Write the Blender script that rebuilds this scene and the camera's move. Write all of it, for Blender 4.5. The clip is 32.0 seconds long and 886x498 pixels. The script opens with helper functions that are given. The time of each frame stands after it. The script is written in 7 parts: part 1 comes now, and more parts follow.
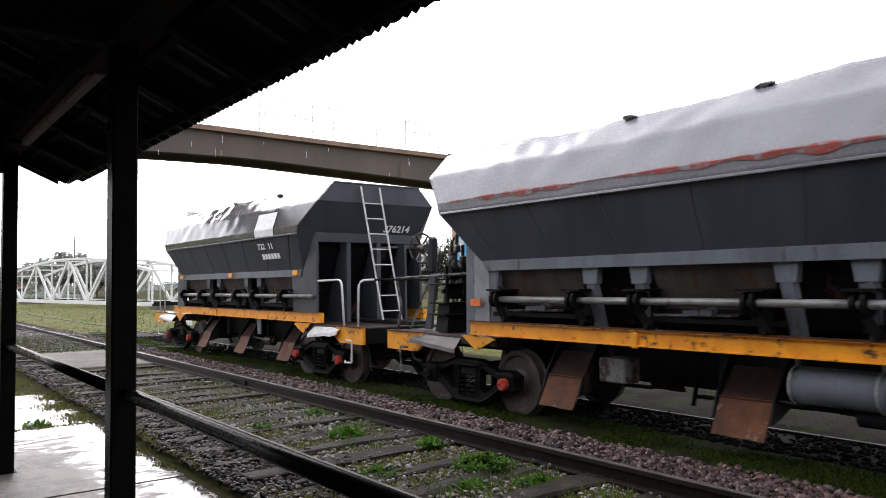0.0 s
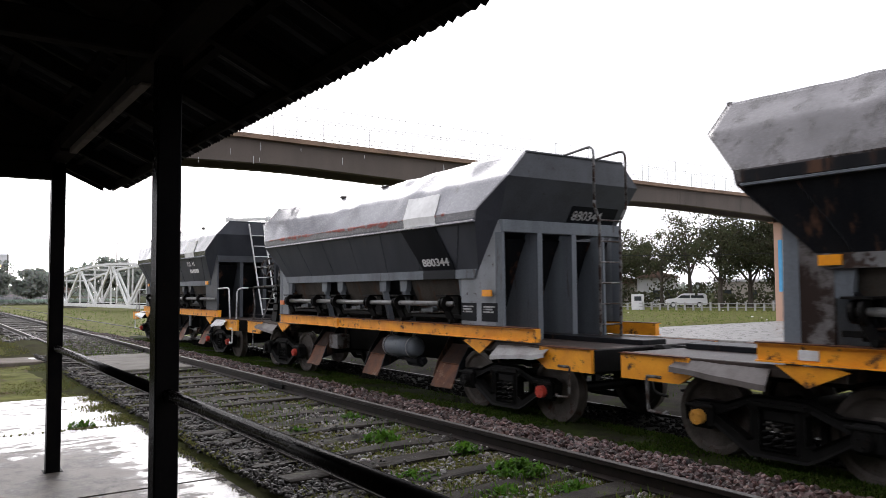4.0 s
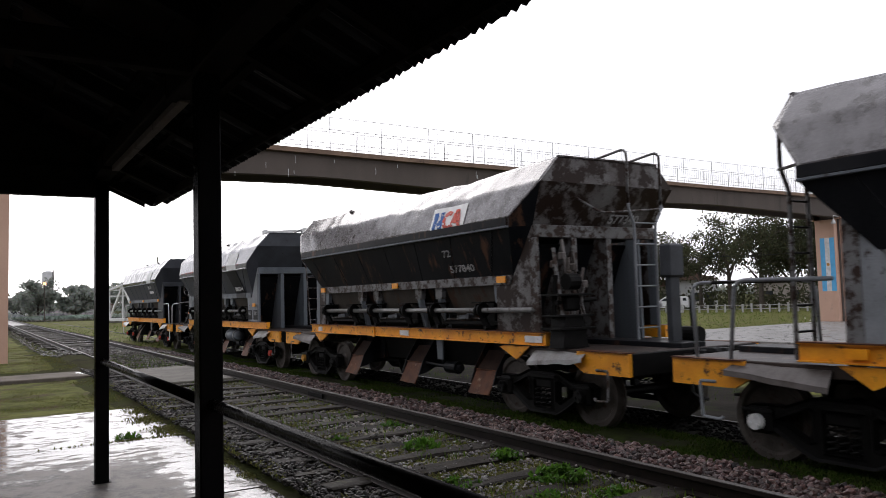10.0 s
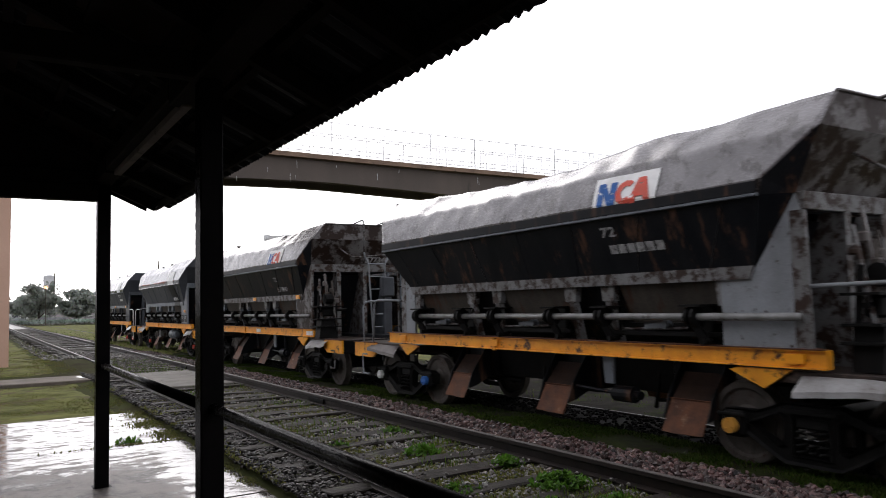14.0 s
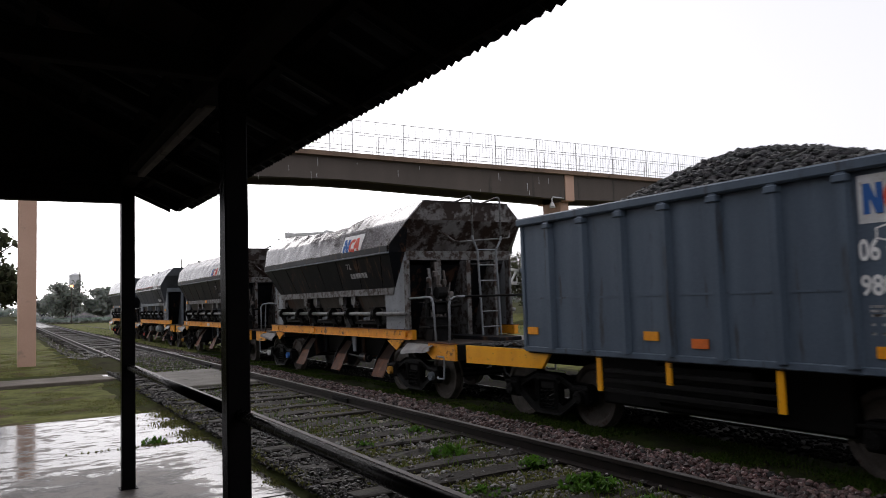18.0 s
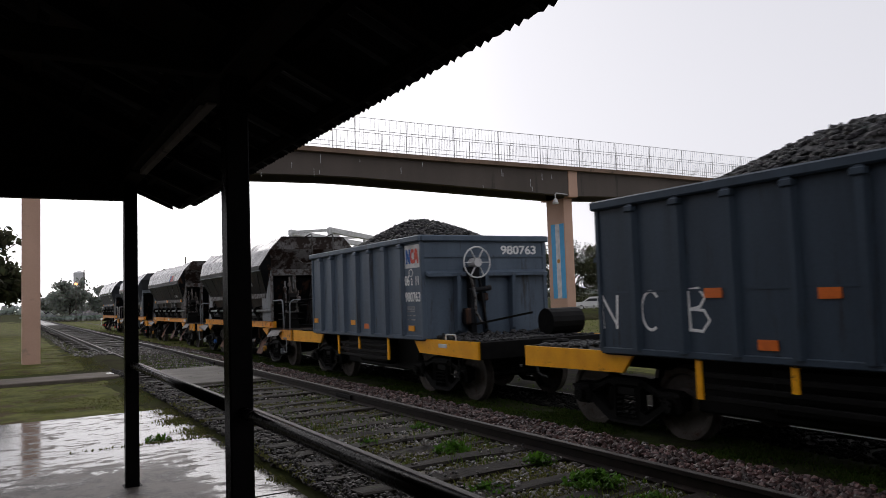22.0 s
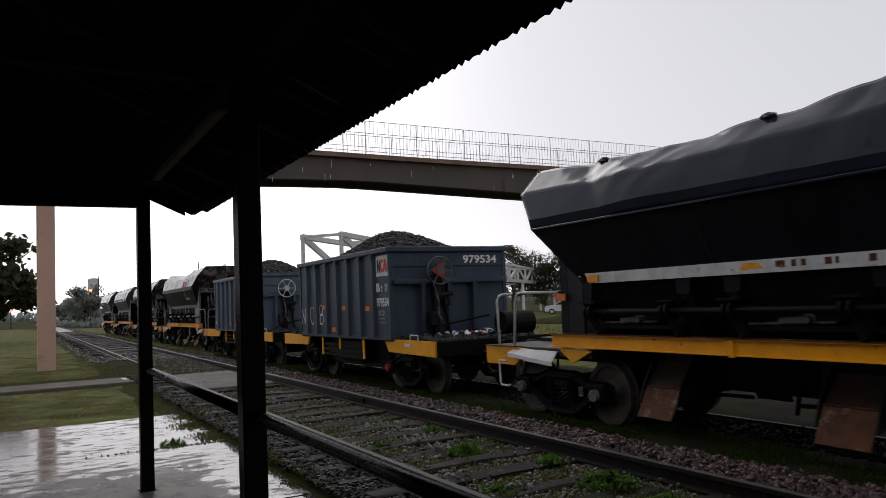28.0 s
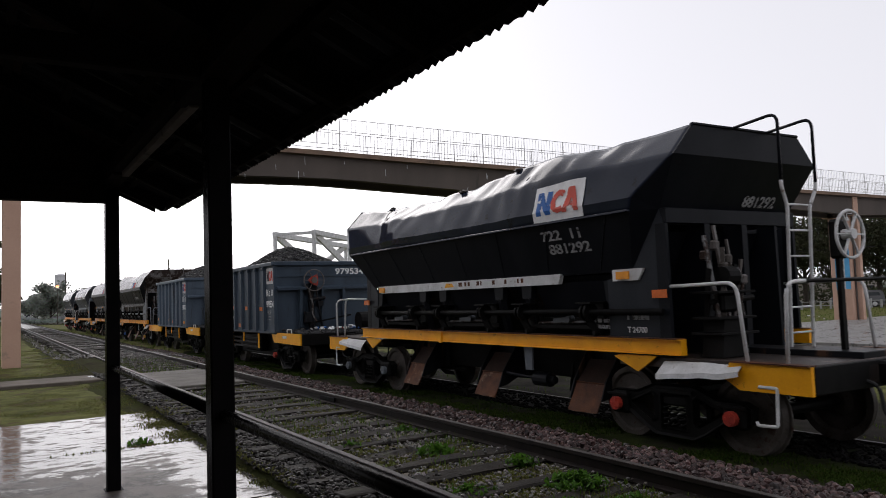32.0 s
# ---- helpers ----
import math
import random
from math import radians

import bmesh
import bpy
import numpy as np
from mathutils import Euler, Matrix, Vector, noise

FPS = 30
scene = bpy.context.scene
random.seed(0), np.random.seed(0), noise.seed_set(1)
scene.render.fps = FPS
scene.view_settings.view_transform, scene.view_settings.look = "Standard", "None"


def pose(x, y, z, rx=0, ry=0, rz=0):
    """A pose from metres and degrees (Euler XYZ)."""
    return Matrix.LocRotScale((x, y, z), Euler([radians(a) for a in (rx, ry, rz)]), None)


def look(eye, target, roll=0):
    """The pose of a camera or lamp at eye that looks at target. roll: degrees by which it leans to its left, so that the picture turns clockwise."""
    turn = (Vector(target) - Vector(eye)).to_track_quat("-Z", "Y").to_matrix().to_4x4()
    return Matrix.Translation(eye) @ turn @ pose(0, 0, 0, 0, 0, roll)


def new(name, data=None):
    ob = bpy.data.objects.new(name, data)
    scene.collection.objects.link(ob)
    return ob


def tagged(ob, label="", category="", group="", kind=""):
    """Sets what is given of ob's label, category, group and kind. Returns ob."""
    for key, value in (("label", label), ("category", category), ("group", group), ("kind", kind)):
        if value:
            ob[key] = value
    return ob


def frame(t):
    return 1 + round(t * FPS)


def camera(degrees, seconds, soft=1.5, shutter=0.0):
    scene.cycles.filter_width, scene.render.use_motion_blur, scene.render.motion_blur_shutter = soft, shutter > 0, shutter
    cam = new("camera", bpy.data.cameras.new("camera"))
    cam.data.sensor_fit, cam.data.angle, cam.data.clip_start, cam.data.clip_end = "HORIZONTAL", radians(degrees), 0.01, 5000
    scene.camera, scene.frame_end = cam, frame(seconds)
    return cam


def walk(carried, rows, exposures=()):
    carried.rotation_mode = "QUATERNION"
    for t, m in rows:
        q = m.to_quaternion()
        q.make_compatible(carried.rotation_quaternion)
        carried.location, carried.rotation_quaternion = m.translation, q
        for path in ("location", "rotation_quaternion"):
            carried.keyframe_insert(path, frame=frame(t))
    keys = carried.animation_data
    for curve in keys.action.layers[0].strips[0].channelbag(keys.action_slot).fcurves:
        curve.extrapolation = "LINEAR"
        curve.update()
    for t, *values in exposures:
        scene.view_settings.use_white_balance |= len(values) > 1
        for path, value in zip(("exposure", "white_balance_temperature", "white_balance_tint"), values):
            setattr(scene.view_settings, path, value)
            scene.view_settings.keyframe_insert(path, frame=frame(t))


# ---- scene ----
EXPOSURES = [(0.0, 1.15), (2.5, 1.05), (5.0, 0.78), (6.0, 0.78), (9.0, 0.46), (10.0, 0.3), (11.0, 0.33), (12.0, 0.7), (13.0, 0.68), (14.0, 0.45), (16.0, 0.2), (17.0, 0.03),
             (18.0, 0.0), (19.0, 0.02), (20.0, -0.2), (23.0, -0.38), (25.0, -0.58), (28.0, -0.5), (30.0, -0.15), (31.0, -0.08), (32.0, -0.2)]
cam = camera(60.8, 32.0, soft=0.7, shutter=0.5)
# seconds, place, yaw, pitch, roll of the camera held by hand under the canopy
PATH = [
    (0, -2.888, -0.006, 1.412, -37.09, 2.61, 0.65),
    (0.5, -2.889, 0.009, 1.406, -36.53, 2.82, 0.58),
    (1, -2.893, 0.002, 1.407, -36.78, 2.87, 0.07),
    (1.5, -2.898, 0.004, 1.404, -35.90, 2.64, 0.66),
    (2, -2.897, 0.021, 1.391, -35.31, 2.73, 0.60),
    (2.5, -2.910, -0.004, 1.388, -34.98, 3.04, 0.34),
    (4.5, -2.914, -0.039, 1.413, -34.38, 3.14, 0.44),
    (5, -2.918, -0.045, 1.406, -34.90, 3.46, 0.81),
    (5.5, -2.917, -0.034, 1.407, -34.61, 2.99, 0.75),
    (6, -2.915, -0.033, 1.409, -33.25, 2.99, 0.70),
    (6.5, -2.915, -0.033, 1.410, -31.96, 3.07, 0.95),
    (7, -2.918, -0.039, 1.406, -32.33, 2.86, 1.26),
    (7.5, -2.927, -0.056, 1.408, -32.19, 3.19, 1.15),
    (8, -2.924, -0.041, 1.400, -31.62, 3.25, 1.48),
    (8.5, -2.925, -0.039, 1.400, -31.39, 3.67, 1.20),
    (9, -2.928, -0.056, 1.408, -30.47, 4.17, 1.47),
    (9.5, -2.935, -0.051, 1.407, -31.90, 4.14, 1.90),
    (10, -2.932, -0.046, 1.401, -31.76, 3.72, 1.64),
    (10.5, -2.936, -0.052, 1.403, -32.01, 3.82, 1.41),
    (11, -2.939, -0.048, 1.402, -31.64, 3.78, 1.39),
    (11.5, -2.947, -0.070, 1.407, -30.98, 3.43, 1.25),
    (12, -2.948, -0.071, 1.406, -31.32, 3.81, 0.88),
    (12.5, -2.945, -0.069, 1.401, -31.52, 3.76, 0.78),
    (13, -2.936, -0.069, 1.393, -31.07, 3.85, 0.97),
    (13.5, -2.933, -0.033, 1.394, -30.95, 4.38, 1.25),
    (14, -2.934, -0.043, 1.401, -31.69, 4.15, 1.38),
    (14.5, -2.924, -0.041, 1.407, -32.28, 3.98, 1.85),
    (16.5, -2.924, 0.036, 1.439, -30.41, 4.17, 1.80),
    (17, -2.922, 0.047, 1.442, -30.48, 4.09, 1.65),
    (17.5, -2.925, 0.056, 1.438, -30.49, 4.08, 1.61),
    (18, -2.923, 0.055, 1.439, -30.12, 3.86, 1.77),
    (18.5, -2.923, 0.051, 1.434, -29.94, 3.98, 1.08),
    (19, -2.912, 0.064, 1.438, -30.43, 3.74, 1.13),
    (19.5, -2.917, 0.061, 1.437, -30.07, 3.78, 1.30),
    (20, -2.921, 0.060, 1.437, -30.33, 3.92, 1.15),
    (20.5, -2.920, 0.036, 1.436, -29.60, 3.73, 1.35),
    (21, -2.923, 0.051, 1.439, -29.66, 3.78, 1.53),
    (21.5, -2.918, 0.061, 1.440, -29.26, 3.85, 1.56),
    (22, -2.912, 0.070, 1.440, -29.86, 3.61, 1.95),
    (22.5, -2.913, 0.070, 1.439, -30.16, 3.68, 1.85),
    (23, -2.912, 0.067, 1.439, -29.60, 3.82, 2.03),
    (23.5, -2.910, 0.066, 1.441, -29.94, 3.97, 1.91),
    (24, -2.910, 0.068, 1.441, -29.84, 4.17, 1.87),
    (24.5, -2.912, 0.063, 1.440, -29.87, 4.20, 1.79),
    (25, -2.915, 0.062, 1.437, -29.76, 3.90, 1.88),
    (25.5, -2.916, 0.061, 1.438, -30.12, 3.93, 1.87),
    (27.5, -2.916, 0.056, 1.439, -28.80, 3.99, 2.22),
    (28, -2.913, 0.051, 1.438, -28.95, 3.88, 2.48),
    (28.5, -2.915, 0.036, 1.440, -29.18, 3.96, 2.35),
    (29, -2.912, 0.039, 1.441, -28.98, 3.88, 2.23),
    (29.5, -2.904, 0.040, 1.443, -29.88, 3.46, 2.11),
    (30, -2.913, 0.034, 1.446, -29.97, 3.95, 2.12),
    (30.5, -2.912, 0.037, 1.447, -30.49, 4.00, 2.06),
    (31, -2.906, 0.042, 1.445, -30.43, 3.99, 1.79),
    (31.5, -2.909, 0.039, 1.445, -30.66, 4.00, 2.00),
    (32, -2.909, 0.039, 1.440, -30.99, 3.75, 2.01),
]
walk(cam, [(t, pose(x, y, z, 90 + p, r, w)) for t, x, y, z, w, p, r in PATH],
     exposures=[(t, stops, 6500, 14) for t, stops in EXPOSURES])

# distance rolled by the train along its track
ROLL = (36.6334, 2.4548, -1.0413, -3.5027, -1.8753)


def rolled(t):
    u, total = (t - 16) / 16, 0.0
    for k, c in enumerate(ROLL):
        total += c * (u ** (k + 1) - (-1) ** (k + 1))
    return total

# ---- light: a bright overcast sky after rain ----
world = bpy.data.worlds.new("overcast")
scene.world = world
world.use_nodes = True
wn, wl = world.node_tree.nodes, world.node_tree.links
sky = wn.new("ShaderNodeTexSky")
sky.sky_type, sky.sun_disc = "NISHITA", False
sky.sun_elevation, sky.sun_rotation = radians(28), radians(12)
sky.air_density, sky.dust_density, sky.ozone_density = 1.0, 2.0, 1.0
grey = wn.new("ShaderNodeHueSaturation")
grey.inputs["Saturation"].default_value = 0.12
wl.new(sky.outputs[0], grey.inputs["Color"])
cloud = wn.new("ShaderNodeMix")
cloud.data_type = "RGBA"
cloud.inputs["Factor"].default_value = 0.7
cloud.inputs["B"].default_value = (6.55, 6.7, 7.15, 1)
wl.new(grey.outputs[0], cloud.inputs["A"])
wl.new(cloud.outputs["Result"], wn["Background"].inputs["Color"])
wn["Background"].inputs["Strength"].default_value = 0.15
sun = new("sun", bpy.data.lights.new("sun", "SUN"))
sun.data.energy, sun.data.angle, sun.data.color = 0.5, radians(30), (1.0, 0.97, 0.93)
sun.matrix_world = look((16, 75, 42), (0, 0, 0))


# ---- materials ----
def surf(name, col, col2=None, rough=0.6, metal=0.0, scale=6.0, fine=60.0, bump=0.15, stain=None, wet=0.0, spread=0.5, streak=False, gloss=0.18):
    """A worn surface: two base colours mixed by broad and fine noise, a stain colour with its amount and size, patches of wetness."""
    m = bpy.data.materials.new(name)
    m.use_nodes = True
    n, l = m.node_tree.nodes, m.node_tree.links
    b = n["Principled BSDF"]
    col2 = col2 or tuple(c * 0.72 for c in col)
    tc, info = n.new("ShaderNodeTexCoord"), n.new("ShaderNodeObjectInfo")
    shift = n.new("ShaderNodeVectorMath")
    shift.operation = "MULTIPLY_ADD"
    comb = n.new("ShaderNodeCombineXYZ")
    for i in range(3):
        l.new(info.outputs["Random"], comb.inputs[i])
    l.new(comb.outputs[0], shift.inputs[0])
    shift.inputs[1].default_value = (37, 53, 71)
    l.new(tc.outputs["Object"], shift.inputs[2])
    src = shift.outputs[0]

    def tex(sc, detail=5.0, squash=False):
        t = n.new("ShaderNodeTexNoise")
        t.inputs["Scale"].default_value, t.inputs["Detail"].default_value = sc, detail
        if squash:
            mp = n.new("ShaderNodeMapping")
            mp.inputs["Scale"].default_value = (1, 1, 0.12)
            l.new(src, mp.inputs[0])
            l.new(mp.outputs[0], t.inputs["Vector"])
        else:
            l.new(src, t.inputs["Vector"])
        return t

    def ramp(v, a, z):
        r = n.new("ShaderNodeMapRange")
        r.inputs[1].default_value, r.inputs[2].default_value = a, z
        l.new(v, r.inputs[0])
        return r.outputs[0]

    def mix(f, a, z):
        x = n.new("ShaderNodeMix")
        x.data_type = "RGBA"
        l.new(f, x.inputs["Factor"])
        for socket, v in ((x.inputs["A"], a), (x.inputs["B"], z)):
            if isinstance(v, tuple):
                socket.default_value = (*v, 1)
            else:
                l.new(v, socket)
        return x.outputs["Result"]

    broad, small = tex(scale, 6, streak), tex(fine, 4)
    both = n.new("ShaderNodeMath")
    both.operation = "MULTIPLY_ADD"
    l.new(small.outputs[0], both.inputs[0])
    both.inputs[1].default_value = 0.45
    l.new(broad.outputs[0], both.inputs[2])
    c = mix(ramp(both.outputs[0], 0.725 - spread * 0.4, 0.725 + spread * 0.4), col, col2)
    rough_out = ramp(small.outputs[0], 0.2, 0.8)
    rr = n.new("ShaderNodeMapRange")
    rr.inputs[3].default_value, rr.inputs[4].default_value = max(rough - 0.12, 0.03), min(rough + 0.12, 1)
    l.new(small.outputs[0], rr.inputs[0])
    rough_out = rr.outputs[0]
    if stain:
        scol, amount, ssc = stain
        st = tex(ssc, 9, streak)
        st.inputs["Roughness"].default_value = 0.68
        c = mix(ramp(st.outputs[0], 0.72 - amount * 0.45, 0.8 - amount * 0.45), c, scol)
    if wet:
        w = n.new("ShaderNodeTexNoise")
        w.inputs["Scale"].default_value, w.inputs["Detail"].default_value, w.inputs["Roughness"].default_value = 2.3, 12, 0.76
        mp = n.new("ShaderNodeMapping")
        mp.inputs["Scale"].default_value = (0.8, 1.2, 1)
        l.new(src, mp.inputs[0])
        l.new(mp.outputs[0], w.inputs["Vector"])
        f = ramp(w.outputs[0], 0.665 - wet * 0.35, 0.705 - wet * 0.35)
        x = n.new("ShaderNodeMix")
        l.new(f, x.inputs["Factor"])
        l.new(rough_out, x.inputs[2])
        x.inputs[3].default_value = 0.16
        rough_out = x.outputs[0]
        sheen = n.new("ShaderNodeMapRange")
        sheen.inputs[3].default_value, sheen.inputs[4].default_value = 0.22, gloss
        l.new(f, sheen.inputs[0])
        l.new(sheen.outputs[0], b.inputs["Specular IOR Level"])
        dark = tuple(0.5 * v for v in col)
        hs = n.new("ShaderNodeHueSaturation")
        l.new(c, hs.inputs["Color"])
        hs.inputs["Value"].default_value = 0.55
        c = mix(f, c, hs.outputs[0])
    l.new(c, b.inputs["Base Color"])
    l.new(rough_out, b.inputs["Roughness"])
    b.inputs["Metallic"].default_value = metal
    b.inputs["Specular IOR Level"].default_value = gloss
    if bump:
        bp = n.new("ShaderNodeBump")
        bp.inputs["Strength"].default_value, bp.inputs["Distance"].default_value = bump, 0.02
        l.new(both.outputs[0], bp.inputs["Height"])
        if wet:
            s = n.new("ShaderNodeMath")
            s.operation = "MULTIPLY_ADD"
            l.new(f, s.inputs[0])
            s.inputs[1].default_value, s.inputs[2].default_value = -bump * 0.85, bump
            l.new(s.outputs[0], bp.inputs["Strength"])
        l.new(bp.outputs[0], b.inputs["Normal"])
    return m


def island(name, cols, rough=0.8, gloss=0.15, thin=0.0):
    """Pieces joined in one mesh, each with a tone of its own between the colours given."""
    m = bpy.data.materials.new(name)
    m.use_nodes = True
    n, l = m.node_tree.nodes, m.node_tree.links
    geo, r = n.new("ShaderNodeNewGeometry"), n.new("ShaderNodeValToRGB")
    l.new(geo.outputs["Random Per Island"], r.inputs[0])
    els = r.color_ramp.elements
    while len(els) < len(cols):
        els.new(0.5)
    for i, c in enumerate(cols):
        els[i].position, els[i].color = i / max(len(cols) - 1, 1), (*c, 1)
    no, mx = n.new("ShaderNodeTexNoise"), n.new("ShaderNodeMix")
    no.inputs["Scale"].default_value = 25
    mx.data_type, mx.blend_type = "RGBA", "MULTIPLY"
    mx.inputs["Factor"].default_value = 0.5
    l.new(r.outputs[0], mx.inputs["A"])
    l.new(no.outputs["Color"], mx.inputs["B"])
    l.new(r.outputs[0], n["Principled BSDF"].inputs["Base Color"])
    l.new(mx.outputs["Result"], n["Principled BSDF"].inputs["Base Color"])
    n["Principled BSDF"].inputs["Roughness"].default_value = rough
    n["Principled BSDF"].inputs["Specular IOR Level"].default_value = gloss
    if thin:
        # leaves let part of the light through
        tl, ms = n.new("ShaderNodeBsdfTranslucent"), n.new("ShaderNodeMixShader")
        l.new(mx.outputs["Result"], tl.inputs["Color"])
        ms.inputs[0].default_value = thin
        l.new(n["Principled BSDF"].outputs[0], ms.inputs[1])
        l.new(tl.outputs[0], ms.inputs[2])
        l.new(ms.outputs[0], n["Material Output"].inputs["Surface"])
    return m


def rained(name):
    """Old concrete under and beyond a roof's edge: a film of water where the rain falls, damp and dull where it is kept off."""
    m = bpy.data.materials.new(name)
    m.use_nodes = True
    n, l = m.node_tree.nodes, m.node_tree.links
    b, tc = n["Principled BSDF"], n.new("ShaderNodeTexCoord")
    sep = n.new("ShaderNodeSeparateXYZ")
    l.new(tc.outputs["Object"], sep.inputs[0])

    def math2(op, p, q):
        x = n.new("ShaderNodeMath")
        x.operation = op
        for socket, v in zip(x.inputs, (p, q)):
            if isinstance(v, (int, float)):
                socket.default_value = v
            else:
                l.new(v, socket)
        return x.outputs[0]

    def span(v, a, z, lo=0.0, hi=1.0):
        r = n.new("ShaderNodeMapRange")
        r.interpolation_type = "SMOOTHSTEP"
        for k, w in zip((1, 2, 3, 4), (a, z, lo, hi)):
            r.inputs[k].default_value = w
        l.new(v, r.inputs[0])
        return r.outputs[0]

    def cloudy(scale, detail, rough, sx=1.0):
        t, mp = n.new("ShaderNodeTexNoise"), n.new("ShaderNodeMapping")
        t.inputs["Scale"].default_value, t.inputs["Detail"].default_value, t.inputs["Roughness"].default_value = scale, detail, rough
        mp.inputs["Scale"].default_value = (sx, 1, 1)
        l.new(tc.outputs["Object"], mp.inputs[0])
        l.new(mp.outputs[0], t.inputs["Vector"])
        return t.outputs[0]
    broad, patch, fine = cloudy(0.5, 3, 0.5, 1.4), cloudy(2.6, 10, 0.72, 1.3), cloudy(38, 4, 0.6)
    rain = math2("MAXIMUM", span(sep.outputs[1], 7.4, 10.2), span(sep.outputs[0], -1.7, -0.8))
    level = math2("ADD", math2("MULTIPLY", rain, 0.5), math2("ADD", math2("MULTIPLY", broad, 0.45), math2("MULTIPLY", patch, 1.15)))
    grit = cloudy(7.0, 9, 0.78, 0.45)
    level = math2("SUBTRACT", level, math2("MULTIPLY", span(grit, 0.46, 0.64), 0.5))
    film = span(level, 0.88, 1.2)

    def blend(f, p, q):
        x = n.new("ShaderNodeMix")
        x.data_type = "RGBA"
        l.new(f, x.inputs["Factor"])
        for socket, v in ((x.inputs["A"], p), (x.inputs["B"], q)):
            if isinstance(v, tuple):
                socket.default_value = (*v, 1)
            else:
                l.new(v, socket)
        return x.outputs["Result"]
    dry = blend(span(patch, 0.42, 0.57), (0.13, 0.11, 0.097), (0.034, 0.029, 0.026))
    dry = blend(span(fine, 0.45, 0.75), dry, (0.12, 0.105, 0.094))
    l.new(blend(film, dry, blend(span(grit, 0.4, 0.6), (0.1, 0.094, 0.088), (0.05, 0.045, 0.04))), b.inputs["Base Color"])
    l.new(math2("ADD", span(film, 0, 1, 0.5, 0.08), math2("MULTIPLY", fine, 0.06)), b.inputs["Roughness"])
    l.new(span(film, 0, 1, 0.25, 0.7), b.inputs["Specular IOR Level"])
    bp = n.new("ShaderNodeBump")
    bp.inputs["Distance"].default_value = 0.02
    l.new(span(film, 0, 1, 0.6, 0.015), bp.inputs["Strength"])
    l.new(math2("ADD", patch, math2("MULTIPLY", fine, 0.3)), bp.inputs["Height"])
    l.new(bp.outputs[0], b.inputs["Normal"])
    return m


def glow(name, col, strength):
    m = bpy.data.materials.new(name)
    m.use_nodes = True
    b = m.node_tree.nodes["Principled BSDF"]
    b.inputs["Emission Color"].default_value, b.inputs["Emission Strength"].default_value = (*col, 1), strength
    return m


RUST, DIRT = (0.045, 0.02, 0.012), (0.015, 0.013, 0.012)
BLACK = surf("black_steel", (0.015, 0.0175, 0.022), (0.026, 0.029, 0.035), 0.35, 0.0, 2.2, 45, 0.08, ((0.045, 0.04, 0.036), 0.18, 5), streak=True, gloss=0.1)
BLACK_RUST = surf("rusty_black_steel", (0.006, 0.007, 0.009), (0.015, 0.0155, 0.0175), 0.38, 0.0, 2.4, 40, 0.12, ((0.085, 0.046, 0.03), 0.36, 3.6), streak=True, gloss=0.09)
GREY_STEEL = surf("grey_steel", (0.145, 0.163, 0.182), (0.092, 0.103, 0.116), 0.45, 0.0, 3, 40, 0.1, ((0.045, 0.038, 0.034), 0.28, 7), streak=True)
GREY_RUST = surf("rusty_grey_steel", (0.17, 0.17, 0.172), (0.095, 0.092, 0.088), 0.5, 0.0, 3, 60, 0.15, ((0.032, 0.019, 0.014), 0.54, 6))
PALE_STEEL = surf("chipped_pale_steel", (0.25, 0.265, 0.285), (0.17, 0.18, 0.19), 0.5, 0.0, 2.5, 50, 0.1, ((0.035, 0.02, 0.015), 0.27, 9))
RUSTY_END = surf("rust_mottled_end", (0.17, 0.165, 0.165), (0.07, 0.06, 0.056), 0.5, 0.0, 2, 50, 0.2, ((0.02, 0.011, 0.008), 0.62, 3.0))
STEEL_MID = surf("mid_grey_steel", (0.06, 0.066, 0.075), (0.04, 0.043, 0.049), 0.45, 0.0, 2.2, 45, 0.08, ((0.02, 0.016, 0.014), 0.2, 7), gloss=0.2)
DRIP = surf("falling_water", (0.8, 0.82, 0.85), (0.7, 0.72, 0.75), 0.2, 0, 10, 60, 0.0, gloss=0.5)
SLATE = surf("dull_slate_steel", (0.036, 0.04, 0.049), (0.058, 0.062, 0.074), 0.42, 0.0, 2.2, 45, 0.08, ((0.075, 0.068, 0.064), 0.18, 5), streak=True, gloss=0.22)
# The other wagon's slate paint, darkened to hold the dimmer light here.
GONDOLA_DIM = surf("dimmed_slate_paint", (0.048, 0.068, 0.093), (0.034, 0.048, 0.066), 0.42, 0.0, 3, 40, 0.1, ((0.024, 0.025, 0.028), 0.27, 5), streak=True, gloss=0.2)
TRODDEN = surf("trodden_path", (0.17, 0.145, 0.12), (0.1, 0.085, 0.07), 0.8, 0, 2, 30, 0.3, ((0.1, 0.1, 0.06), 0.3, 2.5), gloss=0.1)
PUDDLE = surf("rain_puddle", (0.05, 0.045, 0.04), (0.06, 0.055, 0.05), 0.04, 0, 2, 30, 0.0, gloss=0.6)
BARE = surf("bare_worn_patch", (0.07, 0.058, 0.052), (0.12, 0.105, 0.1), 0.4, 0.0, 5, 50, 0.1, gloss=0.4)
# Haze over distant trees is mixed into these pale leaf colours.
LEAF_HAZE = island("haze_tinted_leaves", ((0.3, 0.33, 0.29), (0.38, 0.41, 0.36), (0.34, 0.36, 0.32)), 0.9, 0.1, 0.5)
COVER = surf("scuffed_cover_plate", (0.34, 0.34, 0.34), (0.2, 0.19, 0.18), 0.35, 0.0, 3, 40, 0.08, ((0.09, 0.07, 0.06), 0.3, 3), gloss=0.4)
